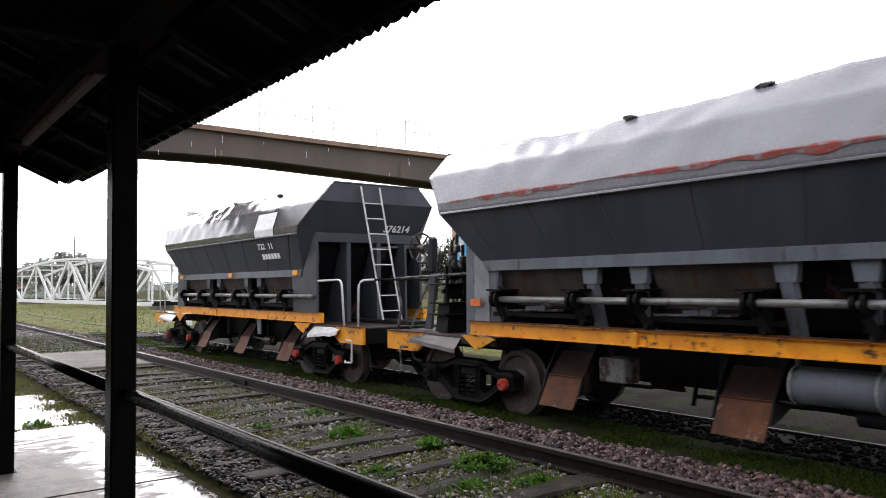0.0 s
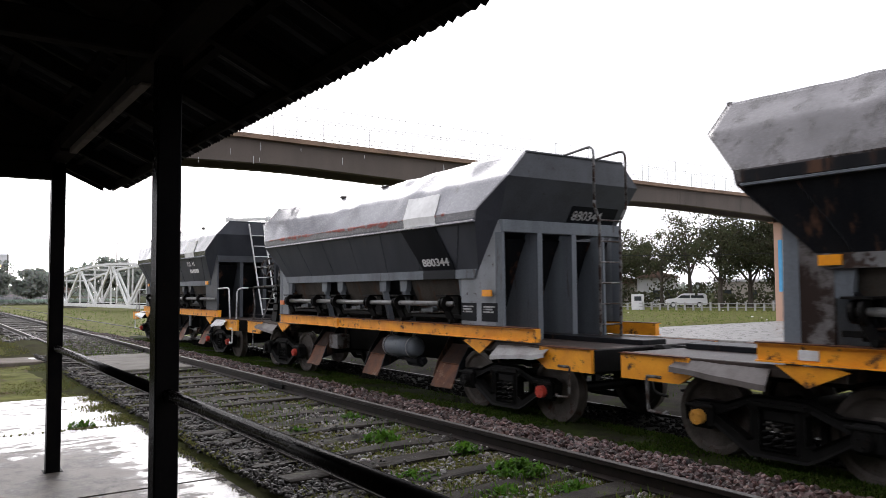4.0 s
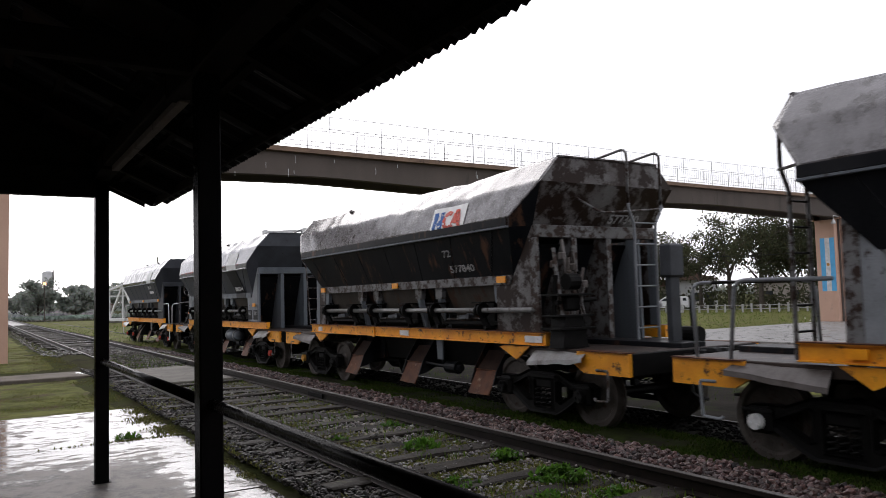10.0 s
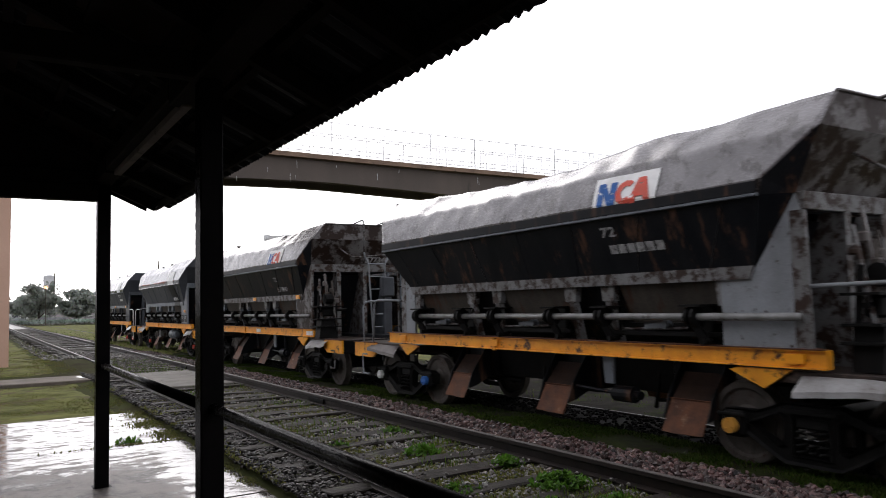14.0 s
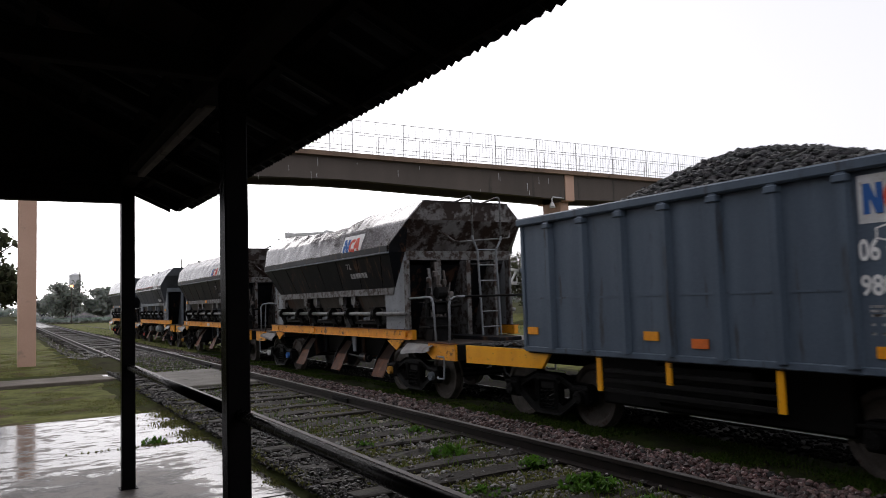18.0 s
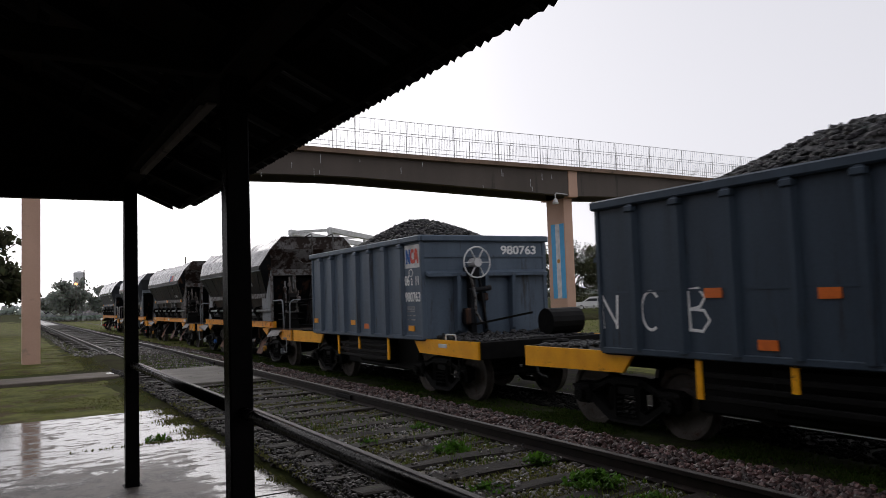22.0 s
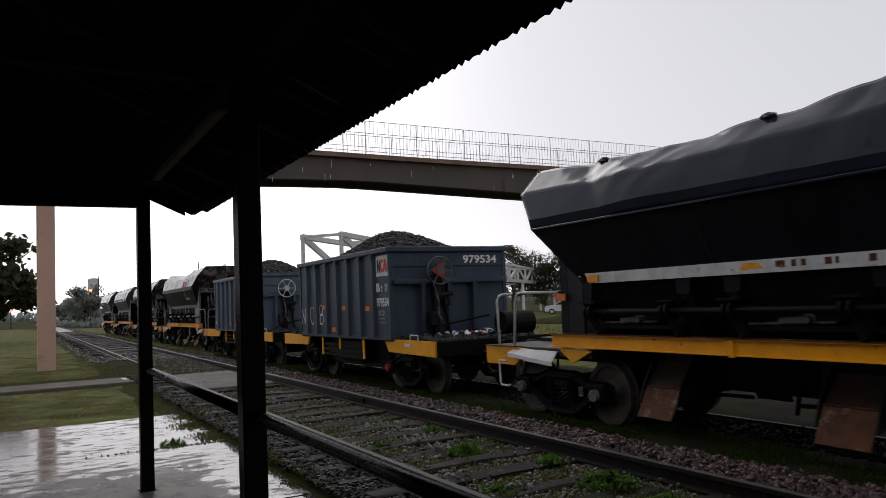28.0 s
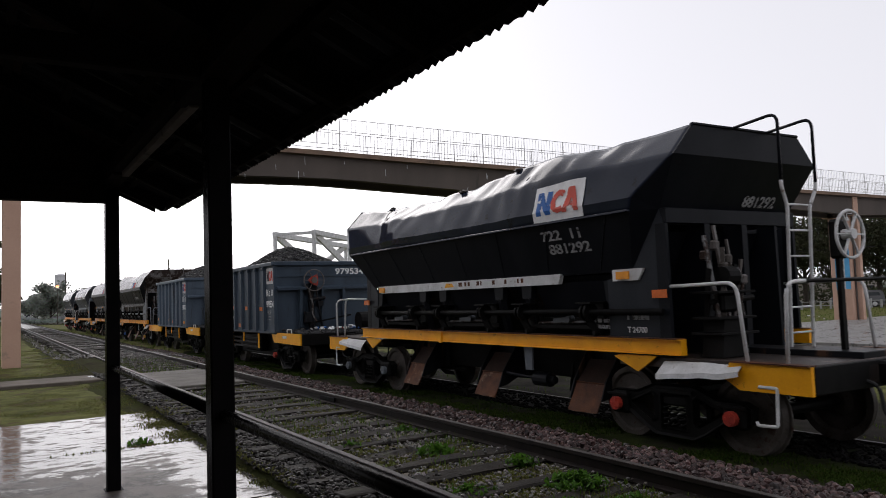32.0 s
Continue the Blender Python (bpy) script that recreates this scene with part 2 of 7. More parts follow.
SCRAPE = surf("red_scrape", (0.34, 0.05, 0.035), (0.24, 0.08, 0.07), 0.45, 0.0, 6, 60, 0.05, ((0.26, 0.25, 0.265), 0.52, 5), gloss=0.3)
SHEET = surf("wet_grey_sheet", (0.25, 0.25, 0.275), (0.17, 0.17, 0.185), 0.26, 0.0, 1.1, 30, 0.04, ((0.09, 0.08, 0.075), 0.22, 1.6), gloss=0.9)
SHEET_OLD = surf("stained_grey_sheet", (0.17, 0.158, 0.165), (0.075, 0.067, 0.07), 0.26, 0.0, 2.6, 30, 0.08, ((0.03, 0.023, 0.021), 0.46, 4.2), gloss=0.9)
SHEET_MID = surf("wet_black_sheet", (0.04, 0.042, 0.048), (0.08, 0.08, 0.085), 0.18, 0.0, 1.4, 30, 0.04, ((0.02, 0.02, 0.022), 0.35, 2.0), gloss=1.0)
SHEET_DARK = surf("dark_glossy_sheet", (0.011, 0.0145, 0.026), (0.017, 0.022, 0.036), 0.06, 0.0, 2, 40, 0.012, ((0.006, 0.006, 0.009), 0.3, 4), gloss=0.18)
ORANGE = surf("orange_paint", (0.82, 0.35, 0.02), (0.64, 0.24, 0.016), 0.45, 0.0, 4, 50, 0.1, ((0.07, 0.032, 0.018), 0.36, 6), gloss=0.3)
YELLOW = surf("yellow_paint", (0.9, 0.41, 0.006), (0.78, 0.33, 0.006), 0.42, 0.0, 4, 50, 0.06, ((0.07, 0.035, 0.02), 0.22, 9), gloss=0.3)
WHITE = surf("white_paint", (0.7, 0.7, 0.7), (0.5, 0.5, 0.49), 0.45, 0.0, 5, 50, 0.06, ((0.2, 0.15, 0.11), 0.25, 8), gloss=0.3)
CHALK = surf("number_white", (0.85, 0.85, 0.84), (0.7, 0.7, 0.69), 0.6, 0.0, 9, 60, 0.02)
RUST_PLATE = surf("rusted_plate", (0.13, 0.048, 0.02), (0.06, 0.026, 0.016), 0.6, 0.1, 5, 50, 0.12, ((0.24, 0.16, 0.11), 0.3, 3))
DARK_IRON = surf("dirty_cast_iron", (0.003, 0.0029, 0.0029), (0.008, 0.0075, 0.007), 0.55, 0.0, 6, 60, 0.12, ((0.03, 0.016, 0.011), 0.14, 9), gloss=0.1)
INK = surf("ink_black_paint", (0.006, 0.007, 0.0095), (0.012, 0.013, 0.016), 0.35, 0.0, 2.2, 45, 0.06, ((0.02, 0.017, 0.015), 0.16, 5), streak=True, gloss=0.08)
# Rust darkened: the shade under the wagon is in this colour.
RUST_SHADED = surf("shaded_rust_plate", (0.04, 0.019, 0.011), (0.018, 0.01, 0.008), 0.6, 0.05, 5, 50, 0.12, ((0.02, 0.011, 0.009), 0.36, 4))
DECK = surf("rusty_scuffed_deck", (0.045, 0.03, 0.024), (0.02, 0.016, 0.014), 0.5, 0.0, 4, 50, 0.15, ((0.12, 0.085, 0.07), 0.35, 3), gloss=0.3)
WHEEL = surf("wheel_steel", (0.1, 0.088, 0.08), (0.05, 0.043, 0.037), 0.5, 0.2, 5, 50, 0.06, (RUST, 0.34, 6))
TUBE = surf("rubbed_steel_tube", (0.26, 0.26, 0.255), (0.15, 0.145, 0.14), 0.32, 0.2, 5, 50, 0.05, ((0.05, 0.034, 0.027), 0.3, 6), gloss=0.5)
BAY = surf("stained_bay_plate", (0.075, 0.066, 0.056), (0.035, 0.031, 0.027), 0.55, 0.0, 3, 40, 0.15, ((0.06, 0.032, 0.02), 0.4, 4), streak=True, gloss=0.15)
TREAD = surf("worn_tread", (0.08, 0.074, 0.07), (0.05, 0.044, 0.04), 0.5, 0.0, 5, 50, 0.02, gloss=0.12)
RED = surf("red_paint", (0.45, 0.05, 0.03), (0.3, 0.04, 0.03), 0.5, 0, 10, 60, 0.05)
BLUE = surf("blue_paint", (0.03, 0.13, 0.4), (0.03, 0.1, 0.3), 0.5, 0, 10, 60, 0.05)
SIGN_RED = surf("sign_red", (0.62, 0.08, 0.05), (0.5, 0.1, 0.07), 0.5, 0, 8, 60, 0.02)
GOLD = surf("ochre_paint", (0.5, 0.24, 0.04), (0.4, 0.2, 0.04), 0.5, 0, 10, 60, 0.05)
REFLECT = surf("amber_reflector", (0.85, 0.33, 0.01), (0.75, 0.28, 0.01), 0.35, 0, 20, 80, 0.02, gloss=0.4)
REFLECT_RED = surf("orange_reflector", (0.72, 0.16, 0.02), (0.6, 0.13, 0.02), 0.35, 0, 20, 80, 0.02, gloss=0.4)
GONDOLA = surf("slate_blue_paint", (0.096, 0.128, 0.168), (0.066, 0.089, 0.12), 0.42, 0.0, 3, 40, 0.1, ((0.045, 0.046, 0.05), 0.29, 5), streak=True, gloss=0.22)
COAL = island("dark_gravel", ((0.012, 0.012, 0.013), (0.04, 0.04, 0.041), (0.022, 0.022, 0.024), (0.06, 0.06, 0.058)), 0.6, 0.3)
BALLAST = island("grey_ballast", ((0.022, 0.02, 0.019), (0.115, 0.105, 0.095), (0.046, 0.042, 0.038), (0.32, 0.3, 0.28), (0.08, 0.072, 0.064), (0.16, 0.14, 0.118)), 0.45, 0.3)
RED_BALLAST = island("red_ballast", ((0.014, 0.008, 0.007), (0.076, 0.037, 0.033), (0.01, 0.008, 0.008), (0.17, 0.105, 0.095), (0.03, 0.0155, 0.014), (0.054, 0.035, 0.032)), 0.48, 0.25)
SHOULDER = island("dark_wet_stone", ((0.011, 0.01, 0.0095), (0.055, 0.05, 0.046), (0.022, 0.02, 0.019), (0.13, 0.12, 0.11), (0.036, 0.033, 0.03)), 0.5, 0.15)
RED_STONE = surf("single_red_stone", (0.12, 0.06, 0.054), (0.04, 0.022, 0.02), 0.42, 0, 9, 60, 0.3, gloss=0.4)
DARK_STONE = surf("single_dark_stone", (0.075, 0.07, 0.066), (0.02, 0.018, 0.017), 0.4, 0, 9, 60, 0.3, gloss=0.4)
GREY_STONE = surf("single_grey_stone", (0.17, 0.158, 0.147), (0.05, 0.046, 0.043), 0.38, 0, 9, 60, 0.3, gloss=0.5)
BLADES = island("grass_blades", ((0.055, 0.115, 0.012), (0.11, 0.19, 0.024), (0.08, 0.13, 0.02), (0.16, 0.18, 0.05)), 0.7, 0.05, thin=0.5)
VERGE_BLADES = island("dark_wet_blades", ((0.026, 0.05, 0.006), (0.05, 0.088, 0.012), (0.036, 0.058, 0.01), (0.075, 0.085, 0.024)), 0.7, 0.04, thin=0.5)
WEED = island("weed_leaves", ((0.06, 0.15, 0.015), (0.1, 0.22, 0.025), (0.075, 0.17, 0.03)), 0.5, 0.1, thin=0.5)
TURF = surf("short_wet_turf", (0.15, 0.155, 0.045), (0.06, 0.065, 0.02), 0.9, 0, 2.2, 14, 0.8, ((0.085, 0.065, 0.038), 0.42, 1.8), gloss=0.04)
GROUND = surf("wet_soil_and_turf", (0.05, 0.06, 0.02), (0.04, 0.036, 0.02), 0.95, 0, 0.5, 14, 0.6, ((0.028, 0.024, 0.017), 0.35, 1.2), gloss=0.01)
CONCRETE = rained("rained_concrete")
PAVING = surf("pale_paving", (0.26, 0.25, 0.24), (0.18, 0.175, 0.165), 0.5, 0, 0.8, 30, 0.1, ((0.12, 0.115, 0.1), 0.3, 1.5), wet=0.35, gloss=0.4)
SLAB = surf("crossing_slab", (0.19, 0.178, 0.155), (0.11, 0.102, 0.09), 0.8, 0, 2, 40, 0.15, (DIRT, 0.25, 3))
RAIL_SIDE = surf("rail_steel", (0.014, 0.011, 0.0105), (0.026, 0.019, 0.016), 0.5, 0.2, 8, 60, 0.08)
SLEEPER = surf("old_sleeper_wood", (0.01, 0.0085, 0.007), (0.03, 0.025, 0.02), 0.65, 0, 5, 40, 0.6, ((0.045, 0.046, 0.022), 0.3, 4), gloss=0.08)
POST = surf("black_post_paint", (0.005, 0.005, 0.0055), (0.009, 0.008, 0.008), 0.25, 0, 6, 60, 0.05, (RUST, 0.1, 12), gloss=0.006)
# Roof timber near black: the canopy's shade is put into the colour.
TIMBER = surf("shaded_roof_timber", (0.008, 0.0065, 0.006), (0.014, 0.0115, 0.01), 0.75, 0, 4, 40, 0.2, (DIRT, 0.2, 3), gloss=0.03)
# Pale copy for the stretch of beam that catches light.
LIT_TIMBER = surf("lit_beam_timber", (0.13, 0.115, 0.1), (0.09, 0.08, 0.07), 0.75, 0, 4, 40, 0.2, (DIRT, 0.3, 3))
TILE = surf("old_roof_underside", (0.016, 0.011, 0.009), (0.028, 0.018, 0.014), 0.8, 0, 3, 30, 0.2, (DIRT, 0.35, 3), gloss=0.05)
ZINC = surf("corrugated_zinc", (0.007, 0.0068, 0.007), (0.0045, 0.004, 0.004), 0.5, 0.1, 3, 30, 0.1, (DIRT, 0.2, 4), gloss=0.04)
PEACH = surf("peach_render", (0.58, 0.38, 0.29), (0.5, 0.32, 0.24), 0.75, 0, 0.8, 25, 0.12, ((0.4, 0.28, 0.22), 0.3, 2))
BEAM = surf("aged_concrete_beam", (0.115, 0.095, 0.083), (0.085, 0.072, 0.064), 0.8, 0, 0.9, 25, 0.15, ((0.06, 0.052, 0.048), 0.3, 2), streak=True)
DECK_EDGE = surf("stained_deck_edge", (0.25, 0.17, 0.12), (0.15, 0.105, 0.08), 0.8, 0, 1.2, 25, 0.15, ((0.08, 0.06, 0.05), 0.3, 3))
RAILING = surf("galvanised_railing", (0.6, 0.6, 0.61), (0.5, 0.5, 0.5), 0.45, 0.1, 10, 60, 0.03, gloss=0.3)
# Near-black bed: the shade below the train is put into its colour.
SHADE_BED = surf("shade_dark_bed", (0.008, 0.007, 0.006), (0.016, 0.014, 0.011), 0.8, 0, 3, 40, 0.5, ((0.014, 0.02, 0.006), 0.3, 2), gloss=0.08)
TRACK_BED = surf("muddy_track_bed", (0.26, 0.23, 0.19), (0.13, 0.115, 0.093), 0.85, 0, 3, 40, 0.7, ((0.1, 0.13, 0.035), 0.42, 2.4), gloss=0.06)
WET_BED = surf("wet_far_bed", (0.2, 0.195, 0.19), (0.12, 0.115, 0.11), 0.5, 0, 1.2, 30, 0.4, ((0.06, 0.055, 0.045), 0.35, 2), wet=0.4, gloss=0.5)
WORN = surf("worn_number_paint", (0.4, 0.4, 0.4), (0.2, 0.2, 0.2), 0.6, 0, 9, 60, 0.02, ((0.04, 0.035, 0.03), 0.42, 12))
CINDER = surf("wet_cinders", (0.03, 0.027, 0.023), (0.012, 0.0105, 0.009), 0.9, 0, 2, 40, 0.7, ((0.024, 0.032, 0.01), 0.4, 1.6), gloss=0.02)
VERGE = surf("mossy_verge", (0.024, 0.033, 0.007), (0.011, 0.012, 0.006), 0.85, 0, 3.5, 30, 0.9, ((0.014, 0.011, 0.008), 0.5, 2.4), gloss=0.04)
# Soil darkened: the shade between the stones is put into its colour.
BED_DARK = surf("gap_shade_soil", (0.018, 0.014, 0.011), (0.03, 0.024, 0.018), 0.9, 0, 3, 40, 0.6, gloss=0.03)
# Stones blackened to carry the train's shade.
SHADE_BALLAST = island("shade_dark_ballast", ((0.005, 0.005, 0.005), (0.012, 0.011, 0.01), (0.008, 0.008, 0.008)), 0.8, 0.05)
LAWN = island("lawn_blades", ((0.1, 0.12, 0.03), (0.18, 0.195, 0.055), (0.135, 0.14, 0.045), (0.22, 0.19, 0.085)), 0.7, 0.05, 0.5)
MOSS = island("moss_and_seedlings", ((0.1, 0.115, 0.026), (0.16, 0.175, 0.045), (0.14, 0.13, 0.052), (0.21, 0.21, 0.075)), 0.7, 0.05, 0.5)
FENCE = surf("weathered_fence", (0.4, 0.4, 0.39), (0.28, 0.28, 0.27), 0.7, 0, 2, 30, 0.1)
FLAG_BLUE = surf("flag_blue", (0.12, 0.42, 0.72), (0.1, 0.36, 0.64), 0.7, 0, 4, 40, 0.03)
BARK = surf("bark", (0.06, 0.05, 0.042), (0.1, 0.085, 0.07), 0.9, 0, 6, 40, 0.5)
LEAF = island("tree_leaves", ((0.05, 0.058, 0.03), (0.085, 0.095, 0.045), (0.068, 0.068, 0.04), (0.12, 0.125, 0.065)), 0.6, thin=0.5)
# Paler still: the thicker haze farther off is put into the colour.
LEAF_FAR = island("haze_pale_leaves", ((0.34, 0.37, 0.33), (0.44, 0.47, 0.42), (0.39, 0.42, 0.37)), 0.9, 0.1, 0.5)
HOUSE = surf("house_wall", (0.42, 0.38, 0.35), (0.35, 0.31, 0.28), 0.8, 0, 1, 20, 0.05)
HOUSE_WHITE = surf("white_house_wall", (0.65, 0.65, 0.66), (0.55, 0.55, 0.56), 0.8, 0, 1, 20, 0.05)
ROOF = surf("brown_roof", (0.2, 0.13, 0.11), (0.15, 0.1, 0.085), 0.8, 0, 1.5, 20, 0.1)
GLASS = surf("dark_window", (0.03, 0.035, 0.04), (0.05, 0.055, 0.06), 0.12, 0, 3, 40, 0.0, gloss=0.5)
RUBBER = surf("black_rubber", (0.02, 0.02, 0.02), (0.03, 0.03, 0.03), 0.7, 0, 10, 60, 0.05)
CAR_WHITE = surf("white_car_paint", (0.72, 0.72, 0.73), (0.66, 0.66, 0.67), 0.25, 0, 2, 40, 0.0, gloss=0.5)
CAR_GREY = surf("grey_car_paint", (0.12, 0.12, 0.13), (0.1, 0.1, 0.11), 0.25, 0, 2, 40, 0.0, gloss=0.5)


# ---- building helpers ----
def part(name, bm, material, parent=None, label="", smooth=False):
    me = bpy.data.meshes.new(name)
    if smooth:
        for f in bm.faces:
            f.smooth = True
    bm.to_mesh(me)
    bm.free()
    me.materials.append(material)
    ob = new(name, me)
    ob.parent = parent
    return tagged(ob, label)


def same(name, ob, parent, m=None, label=""):
    """Another object on the mesh of ob."""
    o = new(name, ob.data)
    o.parent = parent
    if m is not None:
        o.matrix_basis = m
    return tagged(o, label)


def thing(name, m, label, category, group="", kind=""):
    e = new(name)
    e.empty_display_size = 0.3
    e.matrix_basis = m
    return tagged(e, label, category, group, kind)


def box(bm, x0, x1, y0, y1, z0, z1, bevel=0.0):
    r = bmesh.ops.create_cube(bm, size=1.0)
    vs = r["verts"]
    for v in vs:
        v.co = Vector(((x0 + x1) / 2 + v.co.x * (x1 - x0), (y0 + y1) / 2 + v.co.y * (y1 - y0), (z0 + z1) / 2 + v.co.z * (z1 - z0)))
    if bevel:
        bmesh.ops.bevel(bm, geom=list({e for v in vs for e in v.link_edges}), offset=bevel, segments=1, affect="EDGES")
    return bm


def bx(*a, **k):
    return box(bmesh.new(), *a, **k)


def bar(bm, a, b, w, h, bevel=0.0):
    """A bar of section w by h from a to b."""
    a, b = Vector(a), Vector(b)
    d = b - a
    q = d.to_track_quat("Y", "Z").to_matrix().to_4x4()
    vs = bmesh.ops.create_cube(bm, size=1.0)["verts"]
    for v in vs:
        v.co = Vector((v.co.x * w, v.co.y * d.length, v.co.z * h))
    if bevel:
        vs = list({v for f in bmesh.ops.bevel(bm, geom=list({e for v in vs for e in v.link_edges}), offset=bevel, segments=1, affect="EDGES")["faces"] for v in f.verts} | {v for v in vs if v.is_valid})
    bmesh.ops.transform(bm, matrix=Matrix.Translation((a + b) / 2) @ q, verts=vs)
    return bm


def rod(bm, a, b, r, n=10, r2=None):
    a, b = Vector(a), Vector(b)
    d = b - a
    q = d.to_track_quat("Z", "Y").to_matrix().to_4x4()
    bmesh.ops.create_cone(bm, cap_ends=True, segments=n, radius1=r, radius2=r if r2 is None else r2, depth=d.length, matrix=Matrix.Translation((a + b) / 2) @ q)
    return bm


def tube(bm, pts, r, n=8):
    """A bent tube through the points."""
    pts = [Vector(p) for p in pts]
    rings = []
    for i, p in enumerate(pts):
        d = (pts[min(i + 1, len(pts) - 1)] - pts[max(i - 1, 0)]).normalized()
        up = Vector((0, 0, 1)) if abs(d.z) < 0.9 else Vector((1, 0, 0))
        u = d.cross(up).normalized()
        w = u.cross(d)
        rings.append([bm.verts.new(p + r * (math.cos(a) * u + math.sin(a) * w)) for a in (2 * math.pi * k / n for k in range(n))])
    for a, b in zip(rings, rings[1:]):
        for k in range(n):
            bm.faces.new((a[k], a[(k + 1) % n], b[(k + 1) % n], b[k]))
    bm.faces.new(rings[0][::-1])
    bm.faces.new(rings[-1])
    bmesh.ops.recalc_face_normals(bm, faces=bm.faces)
    return bm


def bend(pts, r=0.12, n=4):
    """The points with their corners rounded."""
    pts = [Vector(p) for p in pts]
    out = [pts[0]]
    for a, b, c in zip(pts, pts[1:], pts[2:]):
        p, q = b + (a - b).normalized() * r, b + (c - b).normalized() * r
        for k in range(n + 1):
            u = k / n
            out.append((1 - u) ** 2 * p + 2 * u * (1 - u) * b + u * u * q)
    return out + [pts[-1]]


def plate(pts, d):
    """A plate with the outline pts, thickened along d."""
    bm = bmesh.new()
    d = Vector(d)
    a = [bm.verts.new(Vector(p)) for p in pts]
    b = [bm.verts.new(Vector(p) + d) for p in pts]
    bm.faces.new(a[::-1])
    bm.faces.new(b)
    n = len(a)
    for i in range(n):
        bm.faces.new((a[i], a[(i + 1) % n], b[(i + 1) % n], b[i]))
    bmesh.ops.recalc_face_normals(bm, faces=bm.faces)
    return bm


def ring(bm, c, r, t, axis="X", n=20, m=6):
    """A torus: a hand wheel's rim."""
    rings = []
    for i in range(n):
        a = 2 * math.pi * i / n
        rr = []
        for k in range(m):
            b = 2 * math.pi * k / m
            q, h = r + t * math.cos(b), t * math.sin(b)
            v = {"X": (h, q * math.cos(a), q * math.sin(a)), "Y": (q * math.cos(a), h, q * math.sin(a)), "Z": (q * math.cos(a), q * math.sin(a), h)}[axis]
            rr.append(bm.verts.new(Vector(c) + Vector(v)))
        rings.append(rr)
    for i in range(n):
        a, b = rings[i], rings[(i + 1) % n]
        for k in range(m):
            bm.faces.new((a[k], a[(k + 1) % m], b[(k + 1) % m], b[k]))
    bmesh.ops.recalc_face_normals(bm, faces=bm.faces)
    return bm


def lettering(text, size, m, material, parent, name="lettering", label=""):
    c = bpy.data.curves.new(name, "FONT")
    c.body, c.size, c.extrude, c.align_x, c.offset = text, size, 0.0015, "LEFT", 0.025 * size
    c.materials.append(material)
    ob = new(name, c)
    ob.parent, ob.matrix_basis = parent, m
    return tagged(ob, label)


def many(name, verts, faces, material, parent=None, label="", category="", kind="stuff"):
    me = bpy.data.meshes.new(name)
    me.from_pydata(verts, [], faces)
    me.materials.append(material)
    ob = new(name, me)
    ob.parent = parent
    return tagged(ob, label, category, "", kind)


ICO_V = [(0, 0, 1), (0.89, 0, 0.45), (0.28, 0.85, 0.45), (-0.72, 0.53, 0.45), (-0.72, -0.53, 0.45), (0.28, -0.85, 0.45),
         (0.72, 0.53, -0.45), (-0.28, 0.85, -0.45), (-0.89, 0, -0.45), (-0.28, -0.85, -0.45), (0.72, -0.53, -0.45), (0, 0, -1)]
ICO_F = [(0, 1, 2), (0, 2, 3), (0, 3, 4), (0, 4, 5), (0, 5, 1), (1, 6, 2), (2, 7, 3), (3, 8, 4), (4, 9, 5), (5, 10, 1),
         (6, 7, 2), (7, 8, 3), (8, 9, 4), (9, 10, 5), (10, 6, 1), (11, 7, 6), (11, 8, 7), (11, 9, 8), (11, 10, 9), (11, 6, 10)]


def stones(spots, size, rng, flat=0.7):
    """Broken stones at the spots: uneven, flattened, turned at random."""
    base = np.array(ICO_V)
    spots = np.asarray(spots, float)
    n = len(spots)
    s = size * rng.uniform(0.55, 1.25, (n, 1, 1)) * rng.uniform(0.75, 1.25, (n, 1, 3)) * np.array([1, 1, flat])
    v = base[None] * s * rng.uniform(0.72, 1.2, (n, 12, 1))
    a = rng.uniform(0, 6.283, n)
    b = rng.uniform(-0.7, 0.7, n)
    ca, sa, cb, sb = np.cos(a)[:, None], np.sin(a)[:, None], np.cos(b)[:, None], np.sin(b)[:, None]
    y, z = v[..., 1] * cb - v[..., 2] * sb, v[..., 1] * sb + v[..., 2] * cb
    x, y = v[..., 0] * ca - y * sa, v[..., 0] * sa + y * ca
    v = np.stack([x, y, z], -1) + spots[:, None]
    f = np.array(ICO_F)[None] + (np.arange(n) * 12)[:, None, None]
    return v.reshape(-1, 3).tolist(), f.reshape(-1, 3).tolist()


def blades(spots, height, rng, width=0.006, lean=0.5):
    """Grass: one narrow bent leaf of three triangles at each spot."""
    spots = np.asarray(spots, float)
    n = len(spots)
    a = rng.uniform(0, 6.283, n)
    h = height * rng.uniform(0.45, 1.3, n)
    w = width * rng.uniform(0.7, 1.4, n)
    le = lean * h * rng.uniform(0.2, 1.2, n)
    d = np.stack([np.cos(a), np.sin(a), np.zeros(n)], -1)
    s = np.stack([-np.sin(a), np.cos(a), np.zeros(n)], -1)
    up = np.array([0, 0, 1.0])
    p0, p1 = spots - s * w[:, None], spots + s * w[:, None]
    mid = spots + d * (le * 0.35)[:, None] + up * (h * 0.6)[:, None]
    p2, p3 = mid - s * (w * 0.7)[:, None], mid + s * (w * 0.7)[:, None]
    tip = spots + d * le[:, None] + up * h[:, None]
    v = np.stack([p0, p1, p3, p2, tip], 1).reshape(-1, 3)
    k = (np.arange(n) * 5)[:, None]
    f = [tuple(q) for q in (k + np.array([0, 1, 2, 3])).tolist()] + [tuple(q) for q in (k + np.array([3, 2, 4])).tolist()]
    return v.tolist(), f


